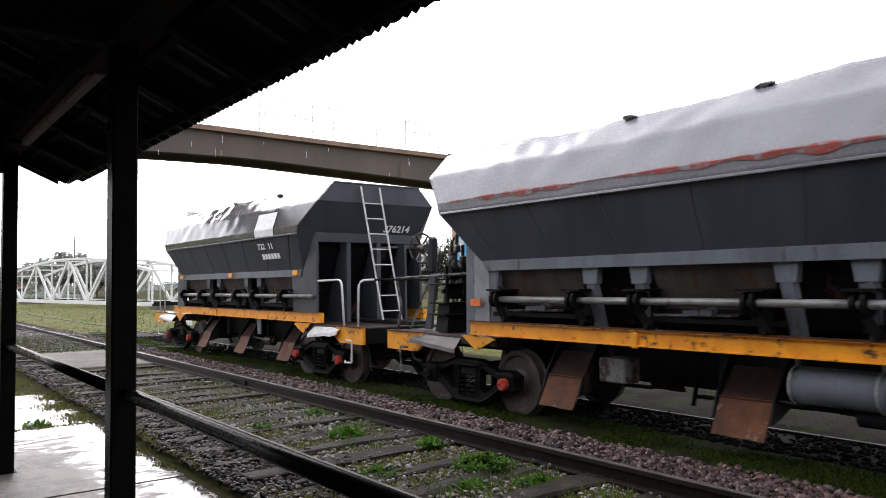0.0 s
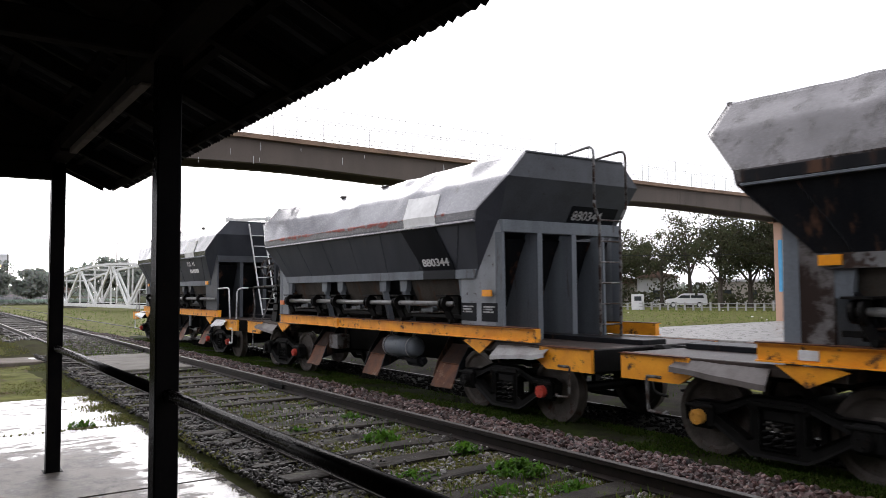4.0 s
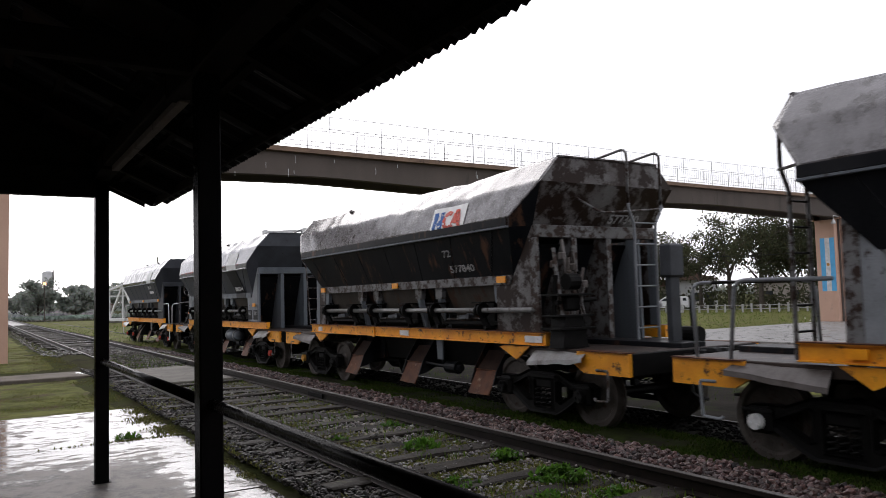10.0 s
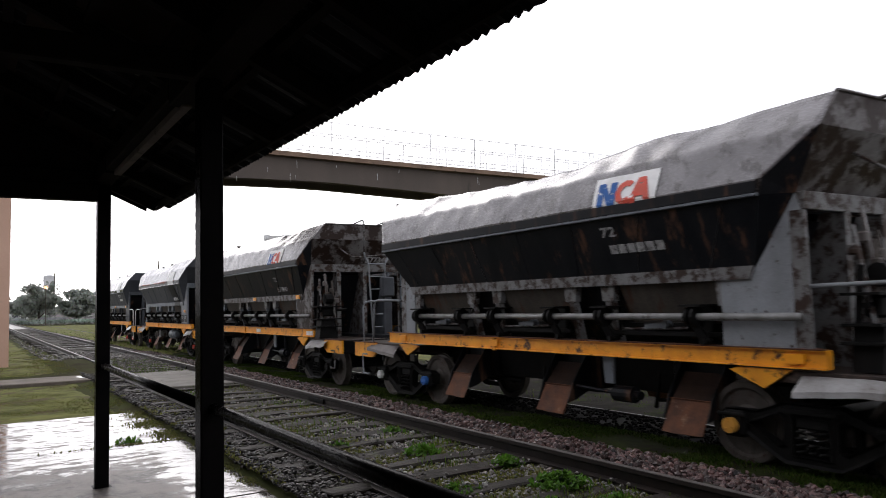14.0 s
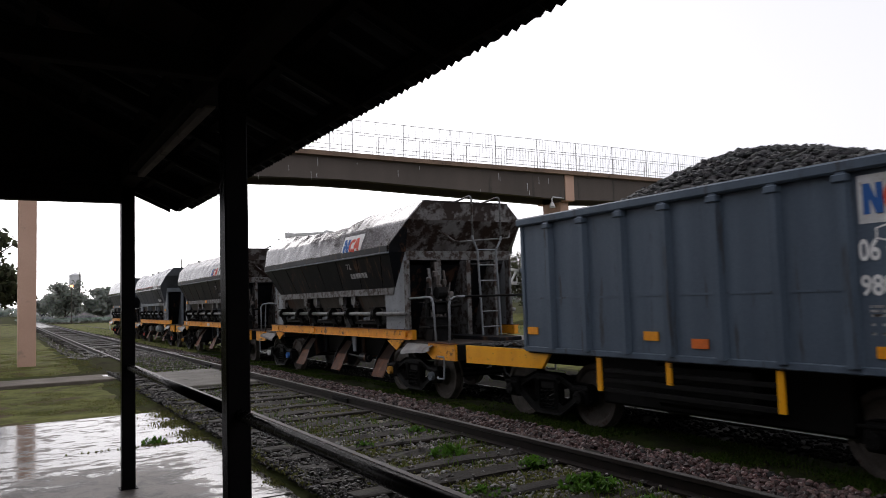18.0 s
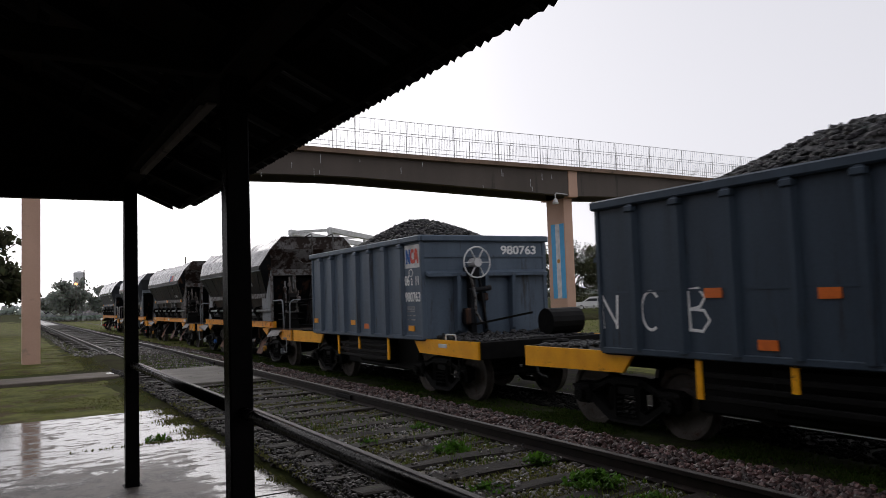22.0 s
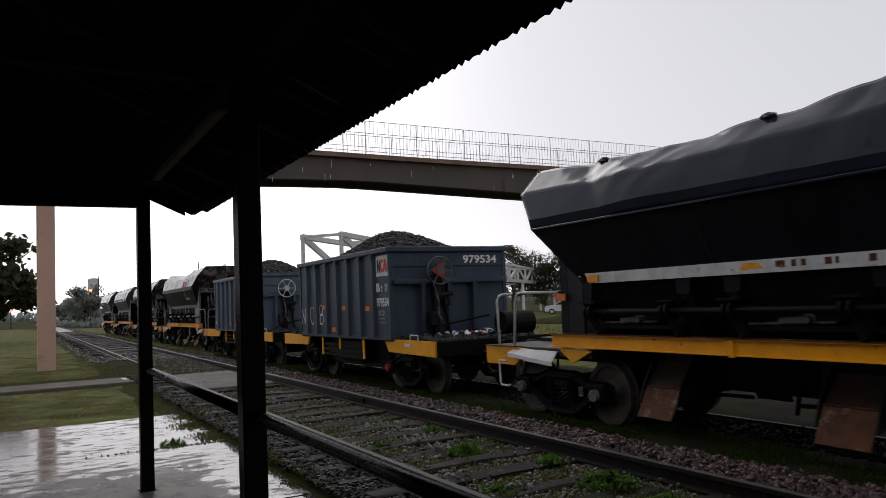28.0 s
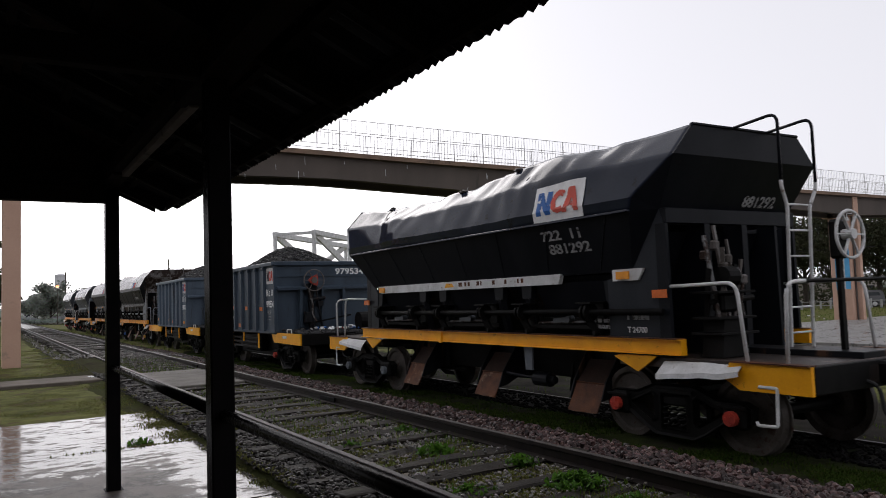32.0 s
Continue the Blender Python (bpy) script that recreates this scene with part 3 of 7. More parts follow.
# ---- ground, one sheet to the horizon ----
GX = [-2500, -600, -150, -60, -30, -12, -6, -3.2, -1.2, -0.7, -0.45, 2.25, 3.2, 3.9, 4.9, 5.2, 7.0, 8.5, 14, 30, 60, 150, 600, 2500]
GZ = [-0.4, -0.4, -0.35, -0.3, -0.3, -0.3, -0.3, -0.3, -0.3, -0.28, -0.2, -0.2, -0.36, -0.47, -0.49, -0.53, -0.53, -0.56, -0.62, -0.78, -0.78, -0.78, -0.78, -0.78]


def ground_z(x, y):
    z = float(np.interp(x, GX, GZ))
    z += 0.22 * math.exp(-((x + 2.2) ** 2 + (y - 25) ** 2) / 20.0)
    wide = min(abs(x - 2.2) / 6, 1.0)
    return z + wide * 0.04 * math.sin(0.31 * x + 1.3) * math.sin(0.23 * y)


def make_ground():
    xs = sorted(set(GX + [i * 0.5 for i in range(-24, 60)] + list(range(-60, 120, 4))))
    ys = sorted(set([-2500, -600, -150, -60] + list(range(-30, 0, 3)) + [i * 0.5 for i in range(0, 60)] + list(range(30, 120, 3)) + [140, 180, 240, 400, 900, 2500]))
    verts = [(x, y, ground_z(x, y)) for y in ys for x in xs]
    w = len(xs)
    faces = [(j * w + i, j * w + i + 1, (j + 1) * w + i + 1, (j + 1) * w + i) for j in range(len(ys) - 1) for i in range(w - 1)]
    g = many("ground", verts, faces, GROUND, None, "wet turf and bare soil along the railway", "ground", "structure")
    for p in g.data.polygons:
        p.use_smooth = True


make_ground()


def turf(name, x0, x1, y0, y1, step, label, material=TURF):
    """A mown or trodden lawn lying on the ground sheet, with a ragged edge."""
    nx, ny = max(2, int((x1 - x0) / step)), max(2, int((y1 - y0) / step))
    vs, fs = [], []
    for j in range(ny + 1):
        for i in range(nx + 1):
            x, y = x0 + (x1 - x0) * i / nx, y0 + (y1 - y0) * j / ny
            if i in (0, nx):
                x += 0.35 * noise.noise(Vector((3.0, y * 0.9, 1)))
            if j in (0, ny):
                y += 0.35 * noise.noise(Vector((x * 0.9, 5.0, 1)))
            edge = i in (0, nx) or j in (0, ny)
            vs.append((x, y, ground_z(x, y) + (-0.02 if edge else 0.02 + 0.012 * noise.noise(Vector((x * 2, y * 2, 0))))))
    for j in range(ny):
        for i in range(nx):
            a = j * (nx + 1) + i
            fs.append((a, a + 1, a + nx + 2, a + nx + 1))
    many(name, vs, fs, material, None, label, "lawn", "structure")


turf("lawn_by_path", -20, -0.85, 13.2, 19.7, 0.25, "short yellow-green wet lawn by the platform")
turf("lawn_beyond_path", -40, -0.75, 21.5, 140, 1.0, "short yellow-green lawn beside the track")
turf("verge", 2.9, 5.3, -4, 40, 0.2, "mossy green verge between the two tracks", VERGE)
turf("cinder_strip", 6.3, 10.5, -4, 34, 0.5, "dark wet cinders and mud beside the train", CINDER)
turf("yard_grass", 10.2, 21.9, -4, 29.5, 0.7, "short grass between the train and the yard")
turf("meadow", 3.2, 60, 33, 130, 1.5, "wide wet meadow beyond the train")
turf("park_lawn", 20, 90, 25.7, 85, 1.5, "park lawn beyond the paved yard")


def slab(name, x0, x1, y0, y1, z, h, material, label, category="pavement"):
    return tagged(part(name, bx(x0, x1, y0, y1, z - h, z, bevel=0.015), material), label, category, "", "structure")


# platform of cast concrete fields with open joints, beside the near track
def make_platform():
    root = thing("platform", pose(0, 0, 0), "low concrete platform, wet with rain, cracked joints", "platform", "", "structure")
    for y0, y1 in ((-6, -1.5), (-1.48, 2.9), (2.92, 6.72), (6.75, 10.1), (10.13, 13.3)):
        part("concrete_field", bx(-6.4, -3.42, y0, y1, -0.55, -0.25 + 0.004 * math.sin(3 * y0), bevel=0.012), CONCRETE, root)
        # the outer fields are broken along the track
        n = int((y1 - y0) / 0.09)
        edge = []
        for k in range(n + 1):
            y = y0 + (y1 - y0) * k / n
            out = 0.2 * noise.noise(Vector((y * 0.8, 2.2, 0))) + 0.09 * noise.noise(Vector((y * 3.1, 7, 0))) + 0.035 * noise.noise(Vector((y * 9, 1, 0)))
            edge.append((-0.33 + 1.1 * out - 0.12 * (y > 10.5), y, -0.55))
        part("concrete_field", plate([(-3.4, y0, -0.55)] + edge + [(-3.4, y1, -0.55)], (0, 0, 0.3 + 0.004 * math.sin(3 * y0 + 1))), CONCRETE, root)
    for x0, x1 in ((-14, -6.42),):
        part("concrete_field", bx(x0, x1, -6, 13.3, -0.55, -0.25, bevel=0.012), CONCRETE, root)


make_platform()
slab("footpath", -30, -0.05, 19.75, 21.3, -0.185, 0.2, TRODDEN, "narrow trodden footpath across the grass")
slab("track_bed", -0.03, 1.86, -20, 15.4, -0.178, 0.15, TRACK_BED, "muddy mossy bed between the rails", "track bed")


def puddle():
    pts = [(-0.4 + 0.36 * math.cos(a) * (1 + 0.25 * math.sin(3 * a)), 20.5 + 0.5 * math.sin(a) * (1 + 0.2 * math.cos(2 * a + 1)), -0.183) for a in (0.314 * k for k in range(20))]
    tagged(part("puddle", plate(pts, (0, 0, 0.004)), PUDDLE), "shallow rain puddle on the footpath", "puddle", "", "structure")


puddle()
slab("ballast_bed", 1.86, 3.0, -20, 60, -0.24, 0.2, BED_DARK, "soil below the red stones, darkened for the shade in their gaps", "track bed")
slab("far_track_bed", -0.03, 1.8, 19.7, 140, -0.16, 0.2, WET_BED, "wet muddy bed of the far track", "track bed")
# Dark strip laid where the train shades the ground.
slab("train_track_bed", 5.15, 6.3, -20, 60, -0.508, 0.15, SHADE_BED, "bed under the train, painted black for its shade", "track bed")
slab("level_crossing_slab", 0.12, 1.62, 15.6, 19.6, -0.1, 0.3, SLAB, "pale concrete crossing slab between the rails", "crossing slab")
slab("parking_lot", 22, 60, 3, 25.5, -0.55, 0.25, PAVING, "wide wet paved yard beyond the train", "pavement")


# ---- tracks ----
def rail_mesh(y0, y1):
    prof = [(-0.034, 0), (0.034, 0), (0.036, -0.03), (0.009, -0.045), (0.009, -0.115), (0.065, -0.13), (0.065, -0.142), (-0.065, -0.142), (-0.065, -0.13), (-0.009, -0.115), (-0.009, -0.045), (-0.036, -0.03)]
    bm = bmesh.new()
    a = [bm.verts.new((x, y0, z)) for x, z in prof]
    b = [bm.verts.new((x, y1, z)) for x, z in prof]
    n = len(prof)
    for i in range(n):
        bm.faces.new((a[i], a[(i + 1) % n], b[(i + 1) % n], b[i]))
    bm.faces.new(a)
    bm.faces.new(b[::-1])
    bmesh.ops.recalc_face_normals(bm, faces=bm.faces)
    return bm


def make_track(x, z, label, step, y0=-40.0, y1=220.0, count=150, start=-4.0, sink=0.15):
    rng = random.Random(int(x * 10))
    root = thing("railway_track", pose(x, 0, z), label, "railway track", "", "structure")
    for s in (-1, 1):
        r = part("rail", rail_mesh(y0, y1), RAIL_SIDE, root)
        r.location.x = s * 0.87
        part("rail_head", bx(-0.03, 0.03, y0, y1, -0.002, 0.0035), TREAD, r, "worn bright running surface")
        j = None
        for k in range(5):
            m = Matrix.Translation((-0.03 if s > 0 else 0.03, 2.4 + 9.0 * k, -0.08))
            if j is None:
                j = part("fishplate", bx(-0.012, 0.012, -0.3, 0.3, -0.035, 0.035, bevel=0.006), DARK_IRON, r)
                j.matrix_basis = m
            else:
                same("fishplate", j, r, m)
    bms = []
    for k in range(4):
        bm = bx(-1.32 - 0.05 * rng.random(), 1.32 + 0.05 * rng.random(), -0.115, 0.115, -0.14, 0.0, bevel=0.012)
        bmesh.ops.bisect_plane(bm, geom=bm.verts[:] + bm.edges[:] + bm.faces[:], plane_co=(-0.5, 0, 0), plane_no=(1, 0, 0))
        bmesh.ops.bisect_plane(bm, geom=bm.verts[:] + bm.edges[:] + bm.faces[:], plane_co=(0.1, 0, 0), plane_no=(1, 0, 0))
        bmesh.ops.bisect_plane(bm, geom=bm.verts[:] + bm.edges[:] + bm.faces[:], plane_co=(0.62, 0, 0), plane_no=(1, 0, 0))
        for v in bm.verts:
            v.co += Vector((0, rng.uniform(-0.03, 0.03), rng.uniform(-0.03, 0.01)))
        bms.append(bm)
    kinds = []
    for k in range(count):
        m = pose(rng.uniform(-0.04, 0.04), start + k * step + rng.uniform(-0.05, 0.05), -sink + rng.uniform(-0.015, 0.012), 0, 0, rng.uniform(-1.6, 1.6))
        if k < 4:
            o = part("sleeper", bms[k], SLEEPER, root)
            kinds.append(o)
        else:
            o = same("sleeper", kinds[k % 4], root)
        o.matrix_basis = m
    return root


make_track(0.87, 0.0, "empty weedy broad-gauge track on old wooden sleepers", 0.62, sink=0.128)
make_track(5.41, -0.475, "train's track half sunk in wet grass", 0.68, count=60, sink=0.2)


def strew():
    rng = np.random.default_rng(5)

    def field(n, x0, x1, y0, y1, power=1.0, clump=0.0):
        y = y0 + (y1 - y0) * rng.random(n) ** power
        x = rng.uniform(x0, x1, n)
        if clump:
            keep = np.array([noise.noise(Vector((a * 1.3, b * 0.9, clump))) > rng.normal(0.0, 0.12) for a, b in zip(x, y)])
            x, y = x[keep], y[keep]
        return x, y

    def on(x, y, dz=0.0):
        return np.stack([x, y, np.array([ground_z(a, b) for a, b in zip(x, y)]) + dz], -1)

    # dark shoulder between platform and rail, thin cover between the rails, red shoulder beyond
    x, y = field(12500, -0.6, -0.04, 1, 26, 1.5)
    many("ballast_shoulder", *stones(np.stack([x, y, -0.2 + 0.055 * rng.random(len(x))], -1), 0.026, rng), SHOULDER, None, "dark wet crushed stone beside the platform", "ballast")
    x, y = field(15000, -0.05, 1.8, 1.5, 30, 1.5)
    near = np.abs((y + 4.0 + 0.31) % 0.62 - 0.31)
    cover = np.array([noise.noise(Vector((a * 1.7, b * 1.1, 2.5))) for a, b in zip(x, y)])
    keep = (near > 0.13) | (rng.random(len(x)) < np.clip(0.05 + 0.9 * cover, 0, 0.45))
    x, y, near = x[keep], y[keep], near[keep]
    many("track_ballast", *stones(on(x, y, 0.03 + 0.015 * rng.random(len(x)) + 0.04 * (near < 0.13)), 0.021, rng, 0.8), BALLAST, None, "dirty stones between weedy sleepers", "ballast")
    x, y = field(15500, 1.86, 3.0, 1.5, 32, 1.6)
    many("red_ballast_shoulder", *stones(np.stack([x, y, -0.235 + 0.05 * rng.random(len(x)) + 0.03 * (x < 2.6)], -1), 0.034, rng, 0.9), RED_BALLAST, None, "reddish crushed stone along the rail", "ballast")
    x, y = field(2500, -0.9, 2.9, 26, 70, 1.3)
    many("far_ballast", *stones(on(x, y, 0.02), 0.05, rng), BALLAST, None, "dark crushed stone along the track", "ballast")
    # single stones where the platform comes nearest
    kinds = []
    for k in range(6):
        v, f = stones([(0, 0, 0)], 0.036, rng, 0.85)
        kinds.append(v)
    face = [tuple(q) for q in ICO_F]
    for owner, mat, x0, x1, y0, y1, z in (("red_ballast_shoulder", RED_STONE, 1.9, 2.95, 3.2, 7.5, -0.19), ("track_ballast", GREY_STONE, 0.1, 1.65, 2.6, 6.0, -0.165), ("ballast_shoulder", DARK_STONE, -0.5, -0.1, 3.0, 8.0, -0.2)):
        shared = []
        for v in kinds:
            me = bpy.data.meshes.new("stone")
            me.from_pydata(v, [], face)
            me.materials.append(mat)
            shared.append(me)
        for k in range(150 if owner == "track_ballast" else 230):
            o = new("stone", shared[k % 6])
            o.parent = bpy.data.objects[owner]
            o.matrix_basis = pose(rng.uniform(x0, x1), rng.uniform(y0, y1), z + 0.03 * rng.random(), rng.uniform(-30, 30), rng.uniform(-30, 30), rng.uniform(0, 360)) @ Matrix.Diagonal((*(rng.uniform(0.7, 1.3, 3) * (1.0 if owner == "red_ballast_shoulder" else 0.75)), 1))
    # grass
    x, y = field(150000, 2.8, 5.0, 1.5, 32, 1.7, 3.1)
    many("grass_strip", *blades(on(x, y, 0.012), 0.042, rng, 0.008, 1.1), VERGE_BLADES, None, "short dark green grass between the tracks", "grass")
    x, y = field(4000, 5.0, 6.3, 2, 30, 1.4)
    many("shade_dark_ballast", *stones(on(x, y, 0.03), 0.04, rng), SHADE_BALLAST, None, "oil-black stones under the train", "ballast")
    x, y = field(70000, 0.02, 1.72, 2, 20, 1.4, 11.3)
    near = np.abs((y + 4.0 + 0.31) % 0.62 - 0.31)
    keep = (near > 0.12) | (rng.random(len(x)) < 0.1)
    x, y = x[keep], y[keep]
    many("track_moss", *blades(on(x, y, 0.028), 0.026, rng, 0.008, 1.2), MOSS, None, "moss and seedlings between the sleepers", "moss")
    # mossy tufts on the broken platform edge and in its cross joint
    px, py = [], []
    for cx, cy, r, n in ((-0.67, 11.8, 0.3, 900), (-0.63, 10.6, 0.26, 900), (-0.3, 11.4, 0.25, 700), (-0.4, 8.7, 0.18, 600), (-0.54, 8.0, 0.2, 800), (-0.6, 7.2, 0.13, 350), (-0.25, 7.4, 0.22, 800),
                         (-0.27, 6.6, 0.22, 900), (-0.3, 5.6, 0.24, 900), (-0.45, 9.5, 0.2, 500), (-0.55, 12.9, 0.3, 800), (-0.35, 4.7, 0.2, 700)):
        px.append(cx + r * 0.55 * rng.normal(size=n))
        py.append(cy + r * 0.75 * rng.normal(size=n))
    n = 9000
    sx, sy = rng.uniform(-0.62, -0.06, n), 2.0 + 15 * rng.random(n) ** 1.3
    grown = np.array([noise.noise(Vector((a * 2.6, b * 1.4, 8.8))) > 0.12 for a, b in zip(sx, sy)])
    shoulder = np.stack([sx, sy, np.full(n, -0.165)], -1)[grown]
    many("shoulder_moss", *blades(shoulder, 0.03, rng, 0.009, 1.4), MOSS, None, "moss grown over the dark stones by the platform", "moss")
    n = 260
    px.append(-2.3 + 1.8 * rng.random(n) ** 0.6)
    py.append(10.11 + 0.025 * rng.normal(size=n))
    x, y = np.concatenate(px), np.concatenate(py)
    many("edge_moss", *blades(np.stack([x, y, np.full(len(x), -0.25)], -1), 0.02, rng, 0.009, 1.6), MOSS, None, "mossy tufts along the broken platform edge", "moss")
    x, y = field(4000, 6.6, 10.2, 2, 30, 1.4, 4.4)
    many("grass_under_train", *blades(on(x, y), 0.07, rng, 0.007), BLADES, None, "thin grass round the train's rails", "grass")
    x, y = field(9000, 0.0, 1.75, 2, 24, 1.6, 7.7)
    many("track_weeds", *blades(on(x, y, 0.02), 0.075, rng, 0.006), BLADES, None, "low weeds between the sleepers", "weeds")
    x, y = field(100000, -8, -0.6, 13.3, 40, 1.6, 6.2)
    keep = (y < 19.5) | (y > 21.75)
    x, y = x[keep], y[keep]
    many("lawn_by_path", *blades(on(x, y, 0.012), 0.026, rng, 0.006, 0.9), LAWN, None, "short yellowish wet lawn", "grass")
    x, y = field(5000, 3, 20, 34, 90, 1.3)
    many("far_meadow", *blades(on(x, y), 0.11, rng, 0.02), BLADES, None, "rough grass beside the far track", "grass")
    x, y = field(14000, 22, 75, 25.5, 60, 1.2)
    many("park_lawn", *blades(on(x, y), 0.09, rng, 0.022), BLADES, None, "park lawn beyond the yard", "grass")


strew()


def weed_clump(x, y, r, n, seed, h=0.2, z=None):
    rng = np.random.default_rng(seed)
    bm_v, bm_f = [], []
    z = ground_z(x, y) if z is None else z
    for k in range(n):
        a, d = rng.uniform(0, 6.283), r * rng.random() ** 0.7
        c = np.array([d * math.cos(a), d * math.sin(a), h * rng.uniform(0.15, 1.0) * (1 - 0.5 * d / r)])
        u = rng.normal(size=3)
        u /= np.linalg.norm(u)
        w = np.cross(u, [0.2, 0.1, 1])
        w /= np.linalg.norm(w)
        s = 0.022 * rng.uniform(0.6, 1.5)
        i = len(bm_v)
        bm_v += [tuple(c - u * s * 1.6), tuple(c + w * s * 0.7), tuple(c + u * s * 1.6), tuple(c - w * s * 0.7)]
        bm_f.append((i, i + 1, i + 2, i + 3))
        if k % 4 == 0:
            i = len(bm_v)
            bm_v += [(c[0] * 0.3, c[1] * 0.3, 0), (c[0] * 0.3 + 0.004, c[1] * 0.3, 0), tuple(c)]
            bm_f.append((i, i + 1, i + 2))
    ob = many("weed", bm_v, bm_f, WEED, None, "leafy green weed growing through the stones", "weed", "")
    ob.location = (x, y, z)
    tagged(ob, group="weeds along the track")


for k, (x, y, r, n, h) in enumerate(((1.3, 5.0, 0.26, 520, 0.17), (1.05, 6.9, 0.2, 300, 0.16), (1.42, 5.9, 0.16, 200, 0.15), (1.25, 4.3, 0.18, 200, 0.12),
                                     (-1.25, 10.35, 0.17, 110, 0.05), (0.55, 7.9, 0.18, 160, 0.08), (0.5, 5.4, 0.25, 220, 0.08), (0.8, 4.6, 0.2, 200, 0.08), (1.5, 8.4, 0.16, 120, 0.1))):
    weed_clump(x, y, r, n, 40 + k, h, -0.25 if x < -1 else -0.19)


# ---- canopy over the platform ----
def make_canopy():
    root = thing("platform_canopy", pose(0, 0, 0), "dark timber platform canopy with a corrugated eave, black posts and pipe rail", "canopy", "", "structure")
    eave_x, eave_z, end_y, slope = -1.067, 2.54, 8.93, 0.46
    for y in (-7.85, -3.92, 0.06, 3.98, 7.89):
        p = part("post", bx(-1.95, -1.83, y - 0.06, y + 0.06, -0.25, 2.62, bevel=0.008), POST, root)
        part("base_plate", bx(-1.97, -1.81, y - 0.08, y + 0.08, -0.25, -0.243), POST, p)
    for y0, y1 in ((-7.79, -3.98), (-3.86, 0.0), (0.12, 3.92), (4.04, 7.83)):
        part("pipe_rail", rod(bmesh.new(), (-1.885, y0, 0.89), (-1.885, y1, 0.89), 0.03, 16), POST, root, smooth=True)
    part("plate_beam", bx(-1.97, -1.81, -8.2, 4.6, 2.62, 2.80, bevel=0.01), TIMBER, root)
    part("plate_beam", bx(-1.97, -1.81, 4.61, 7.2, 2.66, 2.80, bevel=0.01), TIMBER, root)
    # Thin pale strip paints the light on this part of the beam.
    part("batten", bx(-1.91, -1.85, 4.5, 7.1, 2.605, 2.655, bevel=0.005), LIT_TIMBER, root, "lit grey stretch under the plate beam, painted pale")
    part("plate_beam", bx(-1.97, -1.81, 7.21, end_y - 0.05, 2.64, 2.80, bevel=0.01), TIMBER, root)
    # the slope rises from the eave towards the station wall
    wall_x = -5.6

    def zr(x):
        return eave_z + (eave_x - x) * slope
    y = -7.9
    while y < end_y - 0.1:
        a, b = (eave_x - 0.17, y, zr(eave_x - 0.17) - 0.055), (wall_x, y, zr(wall_x) - 0.07)
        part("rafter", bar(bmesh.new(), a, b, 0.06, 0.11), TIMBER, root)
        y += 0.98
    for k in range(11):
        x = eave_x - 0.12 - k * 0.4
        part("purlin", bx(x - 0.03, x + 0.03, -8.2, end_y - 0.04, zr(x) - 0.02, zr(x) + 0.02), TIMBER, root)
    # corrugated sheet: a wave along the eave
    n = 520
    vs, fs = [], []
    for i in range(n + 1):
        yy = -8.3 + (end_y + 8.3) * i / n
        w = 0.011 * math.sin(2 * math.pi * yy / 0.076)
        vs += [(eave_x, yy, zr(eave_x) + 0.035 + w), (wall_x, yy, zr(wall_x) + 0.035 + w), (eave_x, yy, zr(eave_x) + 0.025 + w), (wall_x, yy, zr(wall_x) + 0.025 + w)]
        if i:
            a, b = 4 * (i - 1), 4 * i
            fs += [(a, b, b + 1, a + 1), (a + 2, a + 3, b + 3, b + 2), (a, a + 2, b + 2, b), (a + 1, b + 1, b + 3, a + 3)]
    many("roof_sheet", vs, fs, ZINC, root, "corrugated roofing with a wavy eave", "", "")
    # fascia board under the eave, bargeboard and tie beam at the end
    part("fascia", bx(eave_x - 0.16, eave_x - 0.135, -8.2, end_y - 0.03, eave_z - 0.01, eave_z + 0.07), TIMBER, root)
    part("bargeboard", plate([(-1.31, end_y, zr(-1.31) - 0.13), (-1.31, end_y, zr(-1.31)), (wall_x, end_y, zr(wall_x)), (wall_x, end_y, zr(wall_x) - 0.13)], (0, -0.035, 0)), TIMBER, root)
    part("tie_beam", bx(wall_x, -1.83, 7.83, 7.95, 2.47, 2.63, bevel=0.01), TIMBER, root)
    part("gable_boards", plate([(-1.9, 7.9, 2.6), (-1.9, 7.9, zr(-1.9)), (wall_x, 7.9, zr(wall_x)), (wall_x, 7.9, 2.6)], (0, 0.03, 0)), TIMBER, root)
    for k in range(3):
        yb = 0.06 + 3.92 * k
        part("tie_beam", bx(wall_x, -1.97, yb - 0.05, yb + 0.05, 2.62, 2.76, bevel=0.01), TIMBER, root)
    # boards of the lining seen between the rafters, patched and stained
    rng = random.Random(3)
    for k in range(40):
        x0 = rng.uniform(-4.6, -1.6)
        y0 = rng.uniform(1.0, 7.6)
        y0 = math.floor((y0 + 7.9) / 0.98) * 0.98 - 7.9 + 0.06
        a, b = (x0, y0 + 0.4, zr(x0) + 0.012), (x0 - 0.36, y0 + 0.4, zr(x0 - 0.36) + 0.012)
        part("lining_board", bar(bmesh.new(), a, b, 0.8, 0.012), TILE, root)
    wall = part("wall_station", bx(wall_x - 0.3, wall_x, -14, 14, -0.4, zr(wall_x) + 0.6), HOUSE)
    tagged(wall, "plain rendered wall of the station house", "wall", "", "structure")


make_canopy()


